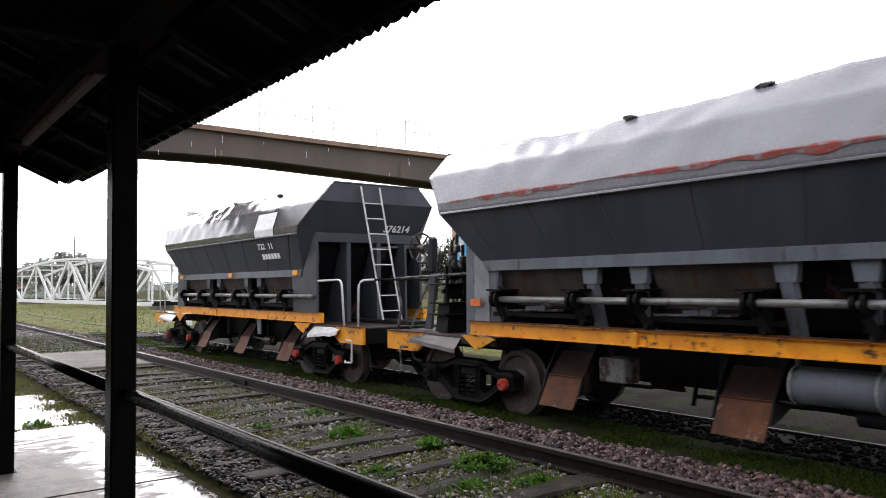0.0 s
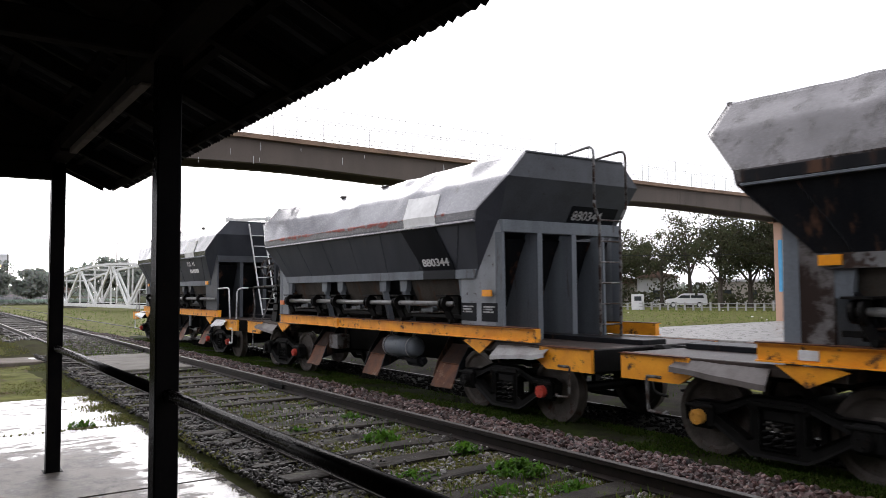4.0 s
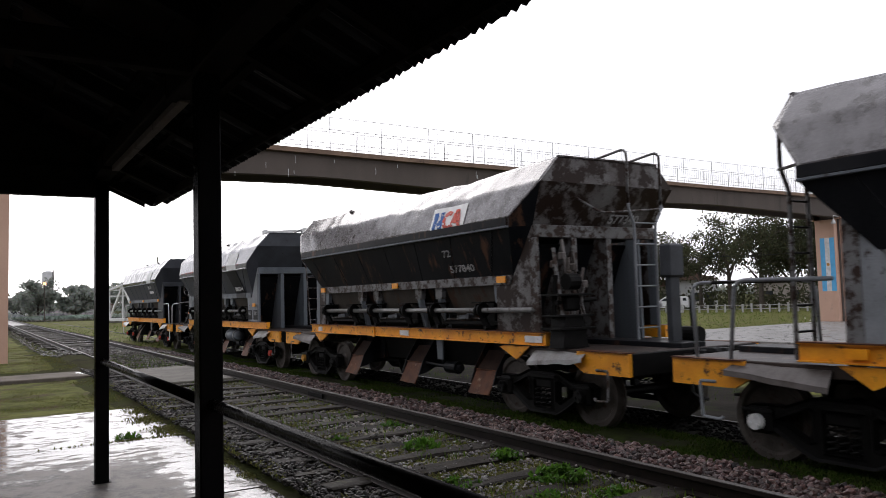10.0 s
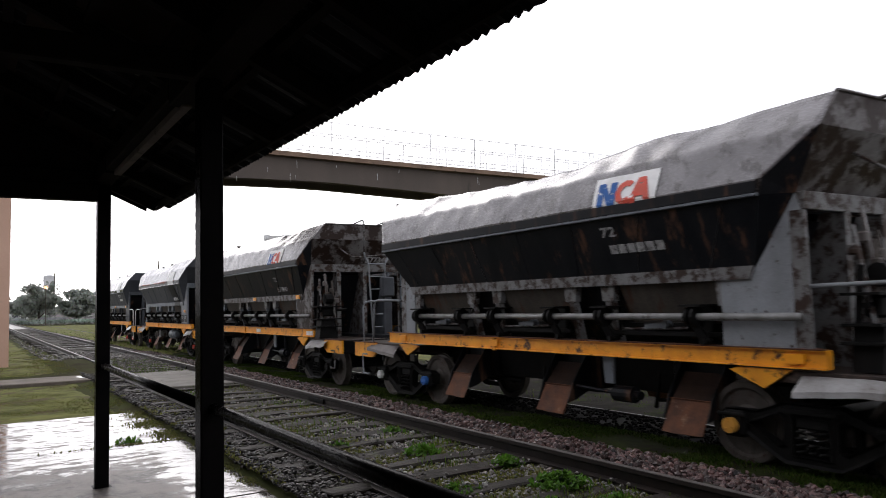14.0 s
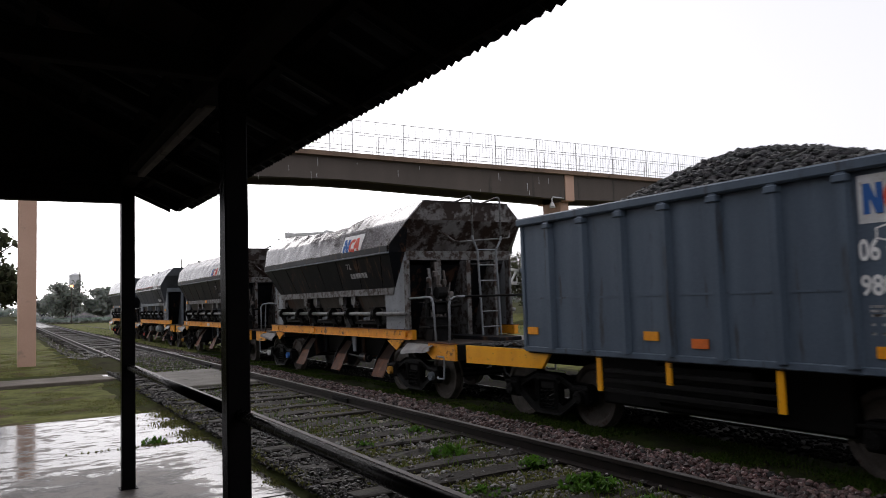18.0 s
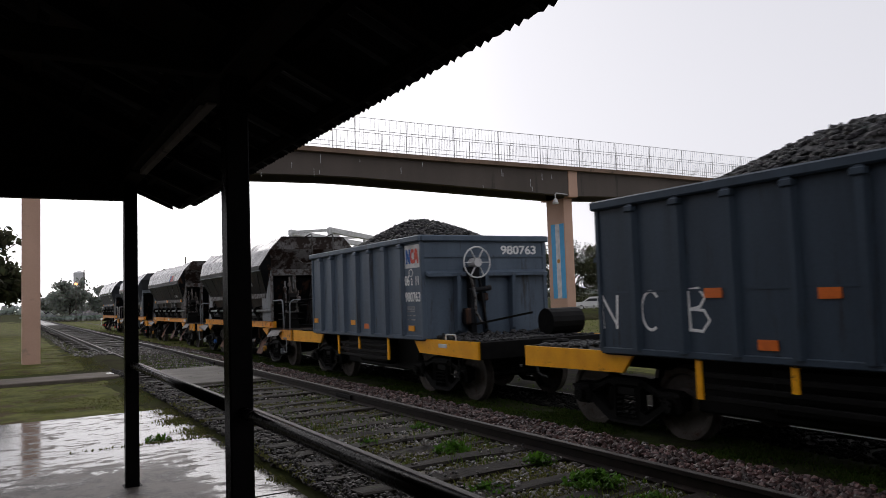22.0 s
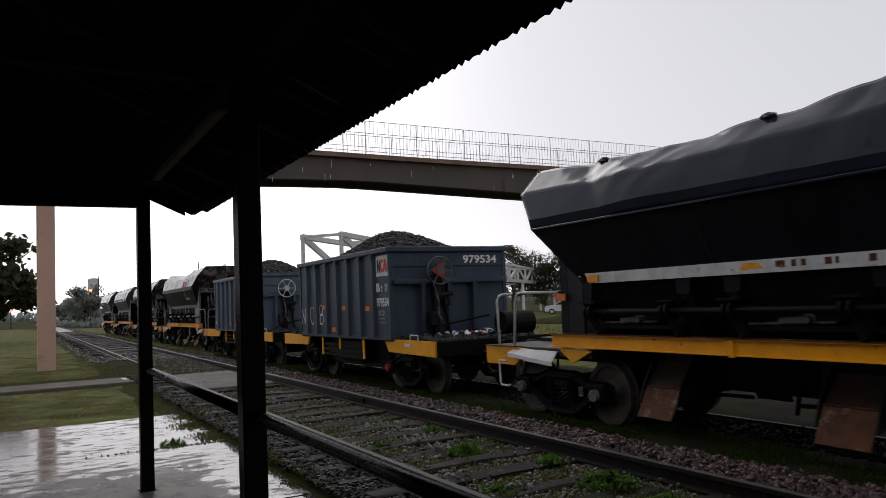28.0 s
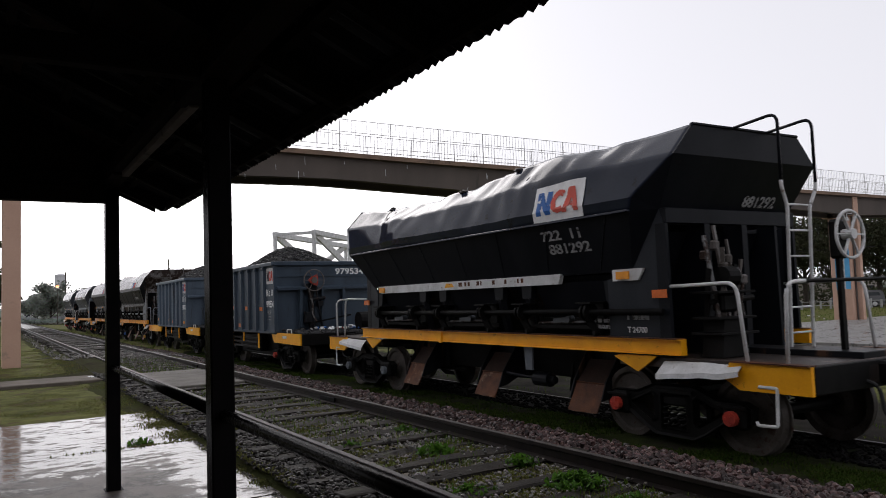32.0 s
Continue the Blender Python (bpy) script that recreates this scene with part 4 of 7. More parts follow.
def unseen_roof():
    # Added out of view to cut sky light on the train's near side.
    root = thing("unseen_roof", pose(0, 0, 0), "unseen pitched roof added to block sky light behind the platform", "roof", "", "structure")
    part("roof_slope", plate([(-5.2, -14, 4.9), (-5.2, 13, 4.9), (-9.6, 13, 7.9), (-9.6, -14, 7.9)], (0, 0, 0.12)), ROOF, root)
    part("roof_slope", plate([(-14.0, -14, 4.9), (-14.0, 13, 4.9), (-9.6, 13, 7.9), (-9.6, -14, 7.9)], (0, 0, 0.12)), ROOF, root)


unseen_roof()


# ---- footbridge ----
def make_bridge():
    Y, W = 25.0, 1.1
    root = thing("footbridge", pose(0, 0, 0), "long concrete footbridge on peach piers with a thin metal railing", "footbridge", "", "structure")

    def top(x):
        return 6.58 + 0.06 * math.exp(-((x - 4) / 5.0) ** 2) - 0.11 / (1 + math.exp(-(x - 23) / 2.5))
    xs = [-9 + i for i in range(76)]
    piers = [-2.35, 17.2, 38.6, 59.0]

    def depth(x):
        u = min(abs(x - p) for p in piers) / 10.2
        return 0.75 + 0.28 * (1 - min(u, 1)) ** 1.2
    for s in (-1, 1):
        vs, fs = [], []
        y0 = Y + s * 0.75
        for x in xs:
            t = top(x) - 0.16
            vs += [(x, y0 - 0.15, t), (x, y0 + 0.15, t), (x, y0 + 0.15, t - depth(x)), (x, y0 - 0.15, t - depth(x))]
        for i in range(len(xs) - 1):
            a, b = 4 * i, 4 * i + 4
            for k in range(4):
                fs.append((a + k, a + (k + 1) % 4, b + (k + 1) % 4, b + k))
        fs += [(3, 2, 1, 0), (len(vs) - 4, len(vs) - 3, len(vs) - 2, len(vs) - 1)]
        many("beam", vs, fs, BEAM, root, "haunched concrete beam, streaked by rain", "", "")
    vs, fs = [], []
    for x in xs:
        t = top(x)
        vs += [(x, Y - W, t), (x, Y + W, t), (x, Y + W, t - 0.16), (x, Y - W, t - 0.16)]
    for i in range(len(xs) - 1):
        a, b = 4 * i, 4 * i + 4
        for k in range(4):
            fs.append((a + k, a + (k + 1) % 4, b + (k + 1) % 4, b + k))
    many("deck", vs, fs, DECK_EDGE, root, "stained deck edge", "", "")
    for k, x in enumerate(piers):
        g = 0.0 if x < 0 else -0.9
        lo = top(x) - 0.2 - depth(x)
        pier = part("pier", bx(x - 0.23, x + 0.23, Y - 0.55, Y + 0.6, g - 0.4, lo, bevel=0.02), PEACH, root)
        part("pier_head", bx(x - 0.23, x + 0.23, Y - 0.95, Y - 0.6, lo, top(x) - 0.16, bevel=0.01), PEACH, root)
        part("pier_head", bx(x - 0.23, x + 0.23, Y + 0.6, Y + 0.95, lo, top(x) - 0.16, bevel=0.01), PEACH, root)
        if k > 1:
            part("pier_rib", bx(x + 0.23, x + 0.5, Y - 0.85, Y - 0.5, g - 0.4, lo + 0.3, bevel=0.01), PEACH, pier)
        if k > 1:
            part("drain_pipe", rod(bmesh.new(), (x + 0.1, Y - 0.62, g), (x + 0.1, Y - 0.62, lo), 0.05, 8), BEAM, pier)
        if 0 < k < 3:
            b = part("lamp_arm", tube(bmesh.new(), bend([(x - 0.3, Y - 0.9, lo + 0.1), (x - 1.0, Y - 1.0, lo + 0.12), (x - 1.0, Y - 1.0, lo - 0.12)], 0.1), 0.022), RAILING, root)
            part("lamp_shade", rod(bmesh.new(), (x - 1.0, Y - 1.0, lo - 0.28), (x - 1.0, Y - 1.0, lo - 0.1), 0.13, 12, 0.05), RAILING, b)
            part("lamp_guard", ring(bmesh.new(), (x - 1.0, Y - 1.0, lo - 0.32), 0.12, 0.012, "Z", 14, 5), RAILING, b)
    # painted flag on the pier beyond the yard
    for xp, lo, hi in ((17.2, 1.2, 4.3), (38.6, 1.17, 4.2)):
        x = xp - 0.23
        for a, b, m in ((0.05, 0.33, FLAG_BLUE), (-0.23, 0.05, WHITE), (-0.51, -0.23, FLAG_BLUE)):
            part("flag_stripe", bx(x - 0.012, x - 0.002, Y + a, Y + b, lo, hi), m, root, "painted flag stripe")
        part("flag_disc", rod(bmesh.new(), (x - 0.018, Y - 0.09, (lo + hi) / 2), (x - 0.01, Y - 0.09, (lo + hi) / 2), 0.09, 14), GOLD, root)
    # rain water dripping off the deck's edge
    rng = random.Random(8)
    for k in range(26):
        x, z = rng.uniform(-4, 16), rng.uniform(0.05, 0.9)
        part("water_drip", rod(bmesh.new(), (x, Y - W - 0.01, top(x) - 0.16 - z), (x, Y - W - 0.01, top(x) - 0.16 - z - rng.uniform(0.08, 0.3)), 0.006, 5), DRIP, root)
    # railing on both edges
    h = 1.17
    for s in (-1, 1):
        y = Y + s * (W - 0.05)
        for dz in (0.1, 0.74, h):
            bm = bmesh.new()
            tube(bm, [(xx, y, top(xx) + dz) for xx in xs], 0.011, 6)
            part("handrail", bm, RAILING, root)
        vs, fs = [], []
        x = xs[0]
        while x < xs[-1]:
            t, r = top(x), 0.004
            i = len(vs)
            vs += [(x - r, y - r, t), (x + r, y - r, t), (x + r, y + r, t), (x - r, y + r, t), (x - r, y - r, t + h), (x + r, y - r, t + h), (x + r, y + r, t + h), (x - r, y + r, t + h)]
            fs += [(i, i + 1, i + 5, i + 4), (i + 1, i + 2, i + 6, i + 5), (i + 2, i + 3, i + 7, i + 6), (i + 3, i, i + 4, i + 7)]
            x += 0.145
        many("balusters", vs, fs, RAILING, root, "", "", "stuff")
        for k in range(38):
            x = -8.5 + 2.0 * k
            part("railing_post", bx(x - 0.011, x + 0.011, y - 0.011, y + 0.011, top(x), top(x) + h), RAILING, root)


make_bridge()


# ---- the train ----
MOVING = []      # (thing, place along the track at the start)
TURNING = []     # (wheelset, place along the wagon)
R_WHEEL = 0.46
STORE = {}


def once(key, name, make, material, parent, m=None, label="", smooth=False):
    """A part whose mesh is built once for all wagons."""
    k = (key, material.name)
    if k not in STORE:
        ob = part(name, make(), material, parent, label, smooth)
        STORE[k] = ob
        if m is not None:
            ob.matrix_basis = m
        return ob
    return same(name, STORE[k], parent, m, label)


def wheel_mesh():
    prof = [(0.0, 0.09), (0.1, 0.09), (0.12, 0.05), (0.2, 0.012), (0.36, 0.02), (0.39, 0.05), (0.455, 0.05), (0.46, -0.055), (0.487, -0.065), (0.487, -0.09), (0.4, -0.09), (0.36, -0.02), (0.2, -0.03), (0.12, -0.08), (0.0, -0.08)]
    bm, n = bmesh.new(), 28
    rings = []
    for r, x in prof:
        rings.append([bm.verts.new((-x, r * math.cos(2 * math.pi * k / n), r * math.sin(2 * math.pi * k / n))) for k in range(n)] if r else [bm.verts.new((-x, 0, 0))])
    for a, b in zip(rings, rings[1:]):
        for k in range(n):
            q = [a[k % len(a)], a[(k + 1) % len(a)], b[(k + 1) % len(b)], b[k % len(b)]]
            bm.faces.new(list(dict.fromkeys(q)))
    bmesh.ops.recalc_face_normals(bm, faces=bm.faces)
    return bm


def cap_mesh():
    bm = rod(bmesh.new(), (-1.16, 0, 0), (-1.24, 0, 0), 0.085, 14)
    for k in range(3):
        a = 2.094 * k
        rod(bm, (-1.24, 0.05 * math.cos(a), 0.05 * math.sin(a)), (-1.26, 0.05 * math.cos(a), 0.05 * math.sin(a)), 0.017, 6)
    rod(bm, (-1.1, 0, 0), (-1.16, 0, 0), 0.06, 12)
    return bm


def side_frame():
    """Cast side frame of a bogie, with two windows round the spring nest."""
    outer = [(-1.1, 0.40), (-1.12, 0.58), (-0.98, 0.64), (-0.62, 0.64), (-0.3, 0.76), (0.3, 0.76), (0.62, 0.64), (0.98, 0.64), (1.12, 0.58), (1.1, 0.40), (0.78, 0.40), (0.45, 0.2), (0.3, 0.13), (-0.3, 0.13), (-0.45, 0.2), (-0.78, 0.40)]
    holes = ([(-0.72, 0.5), (-0.36, 0.64), (-0.3, 0.6), (-0.3, 0.32), (-0.36, 0.3)], [(-0.2, 0.22), (-0.2, 0.62), (0.2, 0.62), (0.2, 0.22)], [(0.72, 0.5), (0.36, 0.3), (0.3, 0.32), (0.3, 0.6), (0.36, 0.64)])
    bm = bmesh.new()
    edges = []
    for loop in (outer, *holes):
        vs = [bm.verts.new((-1.13, y, z)) for y, z in loop]
        edges += [bm.edges.new((vs[i], vs[(i + 1) % len(vs)])) for i in range(len(vs))]
    bmesh.ops.triangle_fill(bm, edges=edges, use_beauty=True)
    front = list(bm.faces)
    ext = bmesh.ops.extrude_face_region(bm, geom=front)
    bmesh.ops.translate(bm, verts=[v for v in ext["geom"] if isinstance(v, bmesh.types.BMVert)], vec=(0.13, 0, 0))
    bmesh.ops.recalc_face_normals(bm, faces=bm.faces)
    # a rim left standing round the sunk web
    face = [f for f in bm.faces if all(abs(v.co.x + 1.13) < 1e-4 for v in f.verts)]
    bmesh.ops.inset_region(bm, faces=face, thickness=0.026, depth=-0.035, use_even_offset=True)
    return bm


def axle_box_mesh():
    bm = bx(-1.17, -1.0, -0.15, 0.15, 0.33, 0.62, bevel=0.04)
    box(bm, -1.19, -1.16, -0.19, 0.19, 0.56, 0.6, bevel=0.01)
    return bm


def spring_mesh():
    bm = bmesh.new()
    for y in (-0.12, 0.0, 0.12):
        pts = [(-1.09 + 0.045 * math.cos(a), y + 0.045 * math.sin(a), 0.24 + 0.0108 * a) for a in (k * 0.785 for k in range(33))]
        tube(bm, pts, 0.013, 5)
    return bm


SUNK = -0.06     # the wheels run so much below the wagons' datum


def bogie(root, y, caps, half=0.9):
    for s in (-1, 1):
        turn = pose(0, y, SUNK) if s < 0 else pose(0, y, SUNK, 0, 0, 180)
        turn = turn @ Matrix.Diagonal((1, half / 0.9, 1, 1))
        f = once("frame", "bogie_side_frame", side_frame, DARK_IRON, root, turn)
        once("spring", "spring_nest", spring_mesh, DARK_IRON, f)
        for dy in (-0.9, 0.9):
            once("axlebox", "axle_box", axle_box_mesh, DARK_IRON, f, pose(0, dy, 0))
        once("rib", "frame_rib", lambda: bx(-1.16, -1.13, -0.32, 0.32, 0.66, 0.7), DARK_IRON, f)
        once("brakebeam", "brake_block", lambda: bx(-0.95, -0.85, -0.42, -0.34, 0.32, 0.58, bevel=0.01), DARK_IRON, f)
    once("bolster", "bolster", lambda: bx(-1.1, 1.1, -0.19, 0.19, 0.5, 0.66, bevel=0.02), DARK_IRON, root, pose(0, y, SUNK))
    for k, dy in enumerate((-half, half)):
        a = once("axle", "wheelset", lambda: rod(bmesh.new(), (-1.15, 0, 0), (1.15, 0, 0), 0.075, 12), DARK_IRON, root, pose(0, y + dy, R_WHEEL + SUNK), "axle with two solid steel wheels")
        for s in (-1, 1):
            w = once("wheel", "wheel", wheel_mesh, WHEEL, a, pose(-0.87, 0, 0) if s < 0 else pose(0.87, 0, 0, 0, 0, 180), smooth=False)
            once("cap", "axle_cap", cap_mesh, caps[k], a, pose(0, 0, 0) if s < 0 else pose(0, 0, 0, 0, 0, 180))
        TURNING.append((a, y + dy))


def coupler(root, y):
    s = 1 if y > 0 else -1
    once("draw", "coupler", lambda: rod(box(bx(-0.12, 0.12, 0, 0.34, 0.78, 1.02, bevel=0.03), -0.17, 0.05, 0.3, 0.5, 0.74, 1.06, bevel=0.04), (0.0, -0.5, 0.9), (0.0, 0.05, 0.9), 0.09, 10), DARK_IRON, root, pose(0, y, 0, 0, 0, 0 if s > 0 else 180))
    once("hose", "brake_hose", lambda: tube(bmesh.new(), bend([(0.35, -0.1, 0.85), (0.35, 0.15, 0.8), (0.34, 0.2, 0.45), (0.3, 0.4, 0.42)], 0.1), 0.022), RUBBER, root, pose(0, y, 0, 0, 0, 0 if s > 0 else 180))


NU, NV = 110, 21
# section of the upper sheet: share of the way up, half width, height, length to the rear
SECTION = ((0.0, 1.525, 2.87, 4.14), (0.143, 1.545, 3.02, 4.2), (0.571, 1.38, 3.48, 4.75), (1.0, 1.03, 3.86, 4.75))
# lengths to the front at the same heights; one wagon (by its seed) has a shorter nose
NOSE = (4.34, 4.36, 4.77, 4.75)
SHORT_NOSE = (4.28, 4.26, 4.6, 4.6)


def nose(seed):
    return SHORT_NOSE if 29 < seed < 33 else NOSE


def sheet_point(u, v, seed, depth, s, sag):
    """A place on an upper side sheet of the hopper: an upright lip, a steep and a flat slope, bent and dented by use."""
    for (v0, *a), (v1, *b) in zip(SECTION, SECTION[1:]):
        if v <= v1 + 1e-6:
            break
    f = (v - v0) / (v1 - v0)
    x, z, half = (p + (q - p) * f for p, q in zip(a, b))
    front = float(np.interp(v, [c[0] for c in SECTION], nose(seed)))
    y = (half if u < 0.5 else front) * (2 * u - 1)
    e = min(1.0, 6 * u, 6 * (1 - u)) * (0.2 + 0.8 * v)
    q = noise.noise(Vector((y * 0.8, v * 1.6, seed))) + 0.6 * noise.noise(Vector((y * 2.1 + v * 1.5, v * 2.2, seed + 9)))
    q += 0.5 * abs(noise.noise(Vector((y * 1.3 - v * 2.0, v, seed + 17))))
    # short slanting wrinkles where the plate was beaten out
    q += 0.55 * max(0.0, noise.noise(Vector((y * 3.4 - v * 2.6, v * 0.9, seed + 23)))) * min(1.0, 2.2 * v)
    if depth > 0.1:
        # long folds with sharp creases between them
        q = 1.1 * noise.noise(Vector((y * 0.4, v * 0.8, seed))) + 1.3 * abs(noise.noise(Vector((y * 0.75 - v * 1.1, v * 0.7, seed + 4)))) - 0.5 * abs(noise.noise(Vector((y * 1.9 + v, v * 1.5, seed + 8))))
    z -= sag * max(0.0, (v - 0.3) / 0.7) * max(0.0, math.sin(math.pi * u)) ** 1.2 * (0.6 + 0.4 * math.sin(5 * u + seed))
    return Vector((s * (x + depth * q * e * 0.7), y, z + depth * q * e * 0.5))


def dented(seed, depth, s, sag):
    nu, nv = NU, NV
    bm = bmesh.new()
    g = [[bm.verts.new(sheet_point(i / nu, k / nv, seed, depth, s, sag)) for k in range(nv + 1)] for i in range(nu + 1)]
    for i in range(nu):
        for k in range(nv):
            bm.faces.new((g[i][k], g[i + 1][k], g[i + 1][k + 1], g[i][k + 1]))
    bmesh.ops.recalc_face_normals(bm, faces=bm.faces)
    bmesh.ops.solidify(bm, geom=list(bm.faces), thickness=0.012)
    for e in bm.edges:
        a, b = (min(abs(v.co.z - 3.02) for v in (w,)) for w in e.verts)
        if len(e.link_faces) == 2 and a < 0.03 and b < 0.03 and abs(e.verts[0].co.x) > 1.5:
            e.smooth = False
    return bm


def on_sheet(u, v, seed, depth, sag):
    """The place on the flat facets of the near sheet."""
    i, k = min(int(u * NU), NU - 1), min(int(v * NV), NV - 1)
    a, b = u * NU - i, v * NV - k
    q = [sheet_point((i + di) / NU, (k + dk) / NV, seed, depth, -1, sag) for di in (0, 1) for dk in (0, 1)]
    return (q[0] * (1 - b) + q[1] * b) * (1 - a) + (q[2] * (1 - b) + q[3] * b) * a


def inside(x, y, pts):
    """Whether the point lies in the outline."""
    odd = False
    for (ax, ay), (bx_, by) in zip(pts, pts[1:] + pts[:1]):
        if (ay > y) != (by > y) and x < (bx_ - ax) * (y - ay) / (by - ay) + ax:
            odd = not odd
    return odd


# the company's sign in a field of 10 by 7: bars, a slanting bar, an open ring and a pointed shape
SIGN_BARS = [[(0.8, 1.3), (1.75, 1.3), (1.75, 5.7), (0.8, 5.7)], [(2.75, 1.3), (3.7, 1.3), (3.7, 5.7), (2.75, 5.7)], [(0.9, 5.7), (1.85, 5.7), (3.6, 1.3), (2.7, 1.3)]]
SIGN_RING = [(5.35 + 1.6 * math.cos(a), 3.5 + 2.25 * math.sin(a)) for a in (math.radians(48 + 26.4 * k) for k in range(11))]
SIGN_RING += [(5.35 + 0.72 * math.cos(a), 3.5 + 1.2 * math.sin(a)) for a in (math.radians(312 - 26.4 * k) for k in range(11))]
SIGN_PEAK = [(6.1, 1.3), (7.0, 1.3), (7.2, 2.4), (8.2, 2.4), (8.4, 1.3), (9.3, 1.3), (8.3, 5.7), (7.1, 5.7)]


def sheet_panel(root, seed, depth, sag, y0, y1, blue, plain, worn):
    """The company panel painted on the near sheet: it follows the dents."""
    def lay(name, cells, step, off, material, parent, label=""):
        bm, made = bmesh.new(), {}
        out = Vector((-0.9, 0, 0.43)) * off

        def vert(i, j):
            if (i, j) not in made:
                v = 0.008 + 0.47 * j * step / 7
                half = float(np.interp(v, [c[0] for c in SECTION], [c[3] for c in SECTION]))
                made[i, j] = bm.verts.new(on_sheet(0.5 + (y1 + (y0 - y1) * i * step / 10) / (2 * half), v, seed, depth, sag) + out)
            return made[i, j]
        for i, j in cells:
            bm.faces.new((vert(i, j), vert(i, j + 1), vert(i + 1, j + 1), vert(i + 1, j)))
        bmesh.ops.recalc_face_normals(bm, faces=bm.faces)
        bmesh.ops.solidify(bm, geom=list(bm.faces), thickness=0.003)
        return part(name, bm, material, parent, label)
    panel = lay("company_panel", [(i, j) for i in range(20) for j in range(14)], 0.5, 0.014, CHALK, root, "white painted-over panel" if plain else "white painted panel, blue and red shapes")
    if plain:
        return
    n = 0.125
    for k, (pts, m) in enumerate([(p, blue) for p in SIGN_BARS] + [(SIGN_RING, SIGN_RED), (SIGN_PEAK, SIGN_RED)]):
        cells = []
        for i in range(80):
            for j in range(56):
                x, y = (i + 0.5) * n, (j + 0.5) * n
                if inside(x, y, pts) and noise.noise(Vector((x * 1.1, y * 1.1, seed))) + 0.5 * noise.noise(Vector((x * 4, y * 4, seed))) < 0.8 - worn:
                    cells.append((i, j))
        if cells:
            lay("panel_shape", cells, n, 0.02 + 0.002 * k, m, panel)


def scrape(root, seed, depth, sag):
    """Red paint rubbed off along the crease of the near sheet, wider in places."""
    bm = bmesh.new()
    rows = []
    for k in range(141):
        u = 0.1 + 0.86 * k / 140
        w = 0.5 + 0.9 * noise.noise(Vector((u * 7, 3, 1))) + 0.5 * noise.noise(Vector((u * 26, 5, 2)))
        w = max(0.05, w) * 0.075
        lo, hi = 0.143 - w * (0.9 + 0.4 * noise.noise(Vector((u * 13, 8, 0)))), 0.143 + w * 0.3
        row = []
        for v in (lo, 0.143, hi):
            row.append(bm.verts.new(on_sheet(u, max(v, 0.02), seed, depth, sag) + Vector((-0.012, 0, 0.006))))
        rows.append(row)
    for a, b in zip(rows, rows[1:]):
        for k in range(2):
            bm.faces.new((a[k], b[k], b[k + 1], a[k + 1]))
    bmesh.ops.recalc_face_normals(bm, faces=bm.faces)
    part("paint_scrape", bm, SCRAPE, root, "worn red paint along the crease")


def ladder(root, x0, x1, y, z0, z1, material, lean, hooks, skew, hoop_m):
    """A ladder on the wagon's end; skew: how far its foot stands aside of its head; hooks: hoops over the roof's edge."""
    for x, far in ((x0, -1), (x1, 1)):
        foot = (x + skew, y + lean, z0)
        if hooks:
            wide = x + far * 0.12
            part("ladder_stile", tube(bmesh.new(), bend([foot, (x, y, z1 - 0.18), (wide, y - 0.02, z1 + 0.05), (wide, y - 0.02, z1 + 0.12)], 0.05), 0.022), material, root)
            part("grab_hoop", tube(bmesh.new(), bend([(wide, y - 0.02, z1 + 0.1), (wide, y - 0.02, 3.93), (wide, -4.7, 3.87)], 0.13), 0.02), hoop_m, root, smooth=True)
        else:
            part("ladder_stile", bar(bmesh.new(), foot, (x, y, z1), 0.045, 0.03), material, root)
    for k in range(int((z1 - z0) / 0.31)):
        z = z0 + 0.25 + 0.31 * k
        d = (z1 - z) / (z1 - z0)
        part("rung", rod(bmesh.new(), (x0 + skew * d, y + lean * d, z), (x1 + skew * d, y + lean * d, z), 0.013, 6), material, root)


def logo(root, m, w, h, blue):
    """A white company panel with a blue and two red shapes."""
    p = part("company_panel", bx(-w / 2, w / 2, -h / 2, h / 2, 0, 0.004), WHITE, root, "white painted panel, blue and red shapes")
    p.matrix_basis = m

    def shape(pts, z, material):
        part("panel_shape", plate([((a / 10 - 0.5) * w, (b / 7 - 0.5) * h, z) for a, b in pts], (0, 0, 0.003)), material, p)
    for k, pts in enumerate(SIGN_BARS):
        shape(pts, 0.005 + 0.002 * k, blue)
    shape(SIGN_RING, 0.012, SIGN_RED)
    shape(SIGN_PEAK, 0.016, SIGN_RED)


def bars(root, m, rows, w, h, material):
    """Small unreadable stencilling as plain bars."""
    for k, cells in enumerate(rows):
        for a, b in cells:
            p = part("stencilled_mark", bx(a * w, b * w, -k * h * 1.6, -k * h * 1.6 + h, 0, 0.002), material, root)
            p.matrix_basis = m


def facing(x, y, z, tilt=0.0):
    """A pose on the near side: text runs along the side as one reads it from the platform; tilt leans the top inwards."""
    return pose(x, y, z, 90 - tilt, 0, -90)


def on_slope(y, z, off=0.014):
    """A pose on the near slope panel."""
    return facing(-(1.27 + 0.347 * (z - 2.15)) - off, y, z, -19.1)


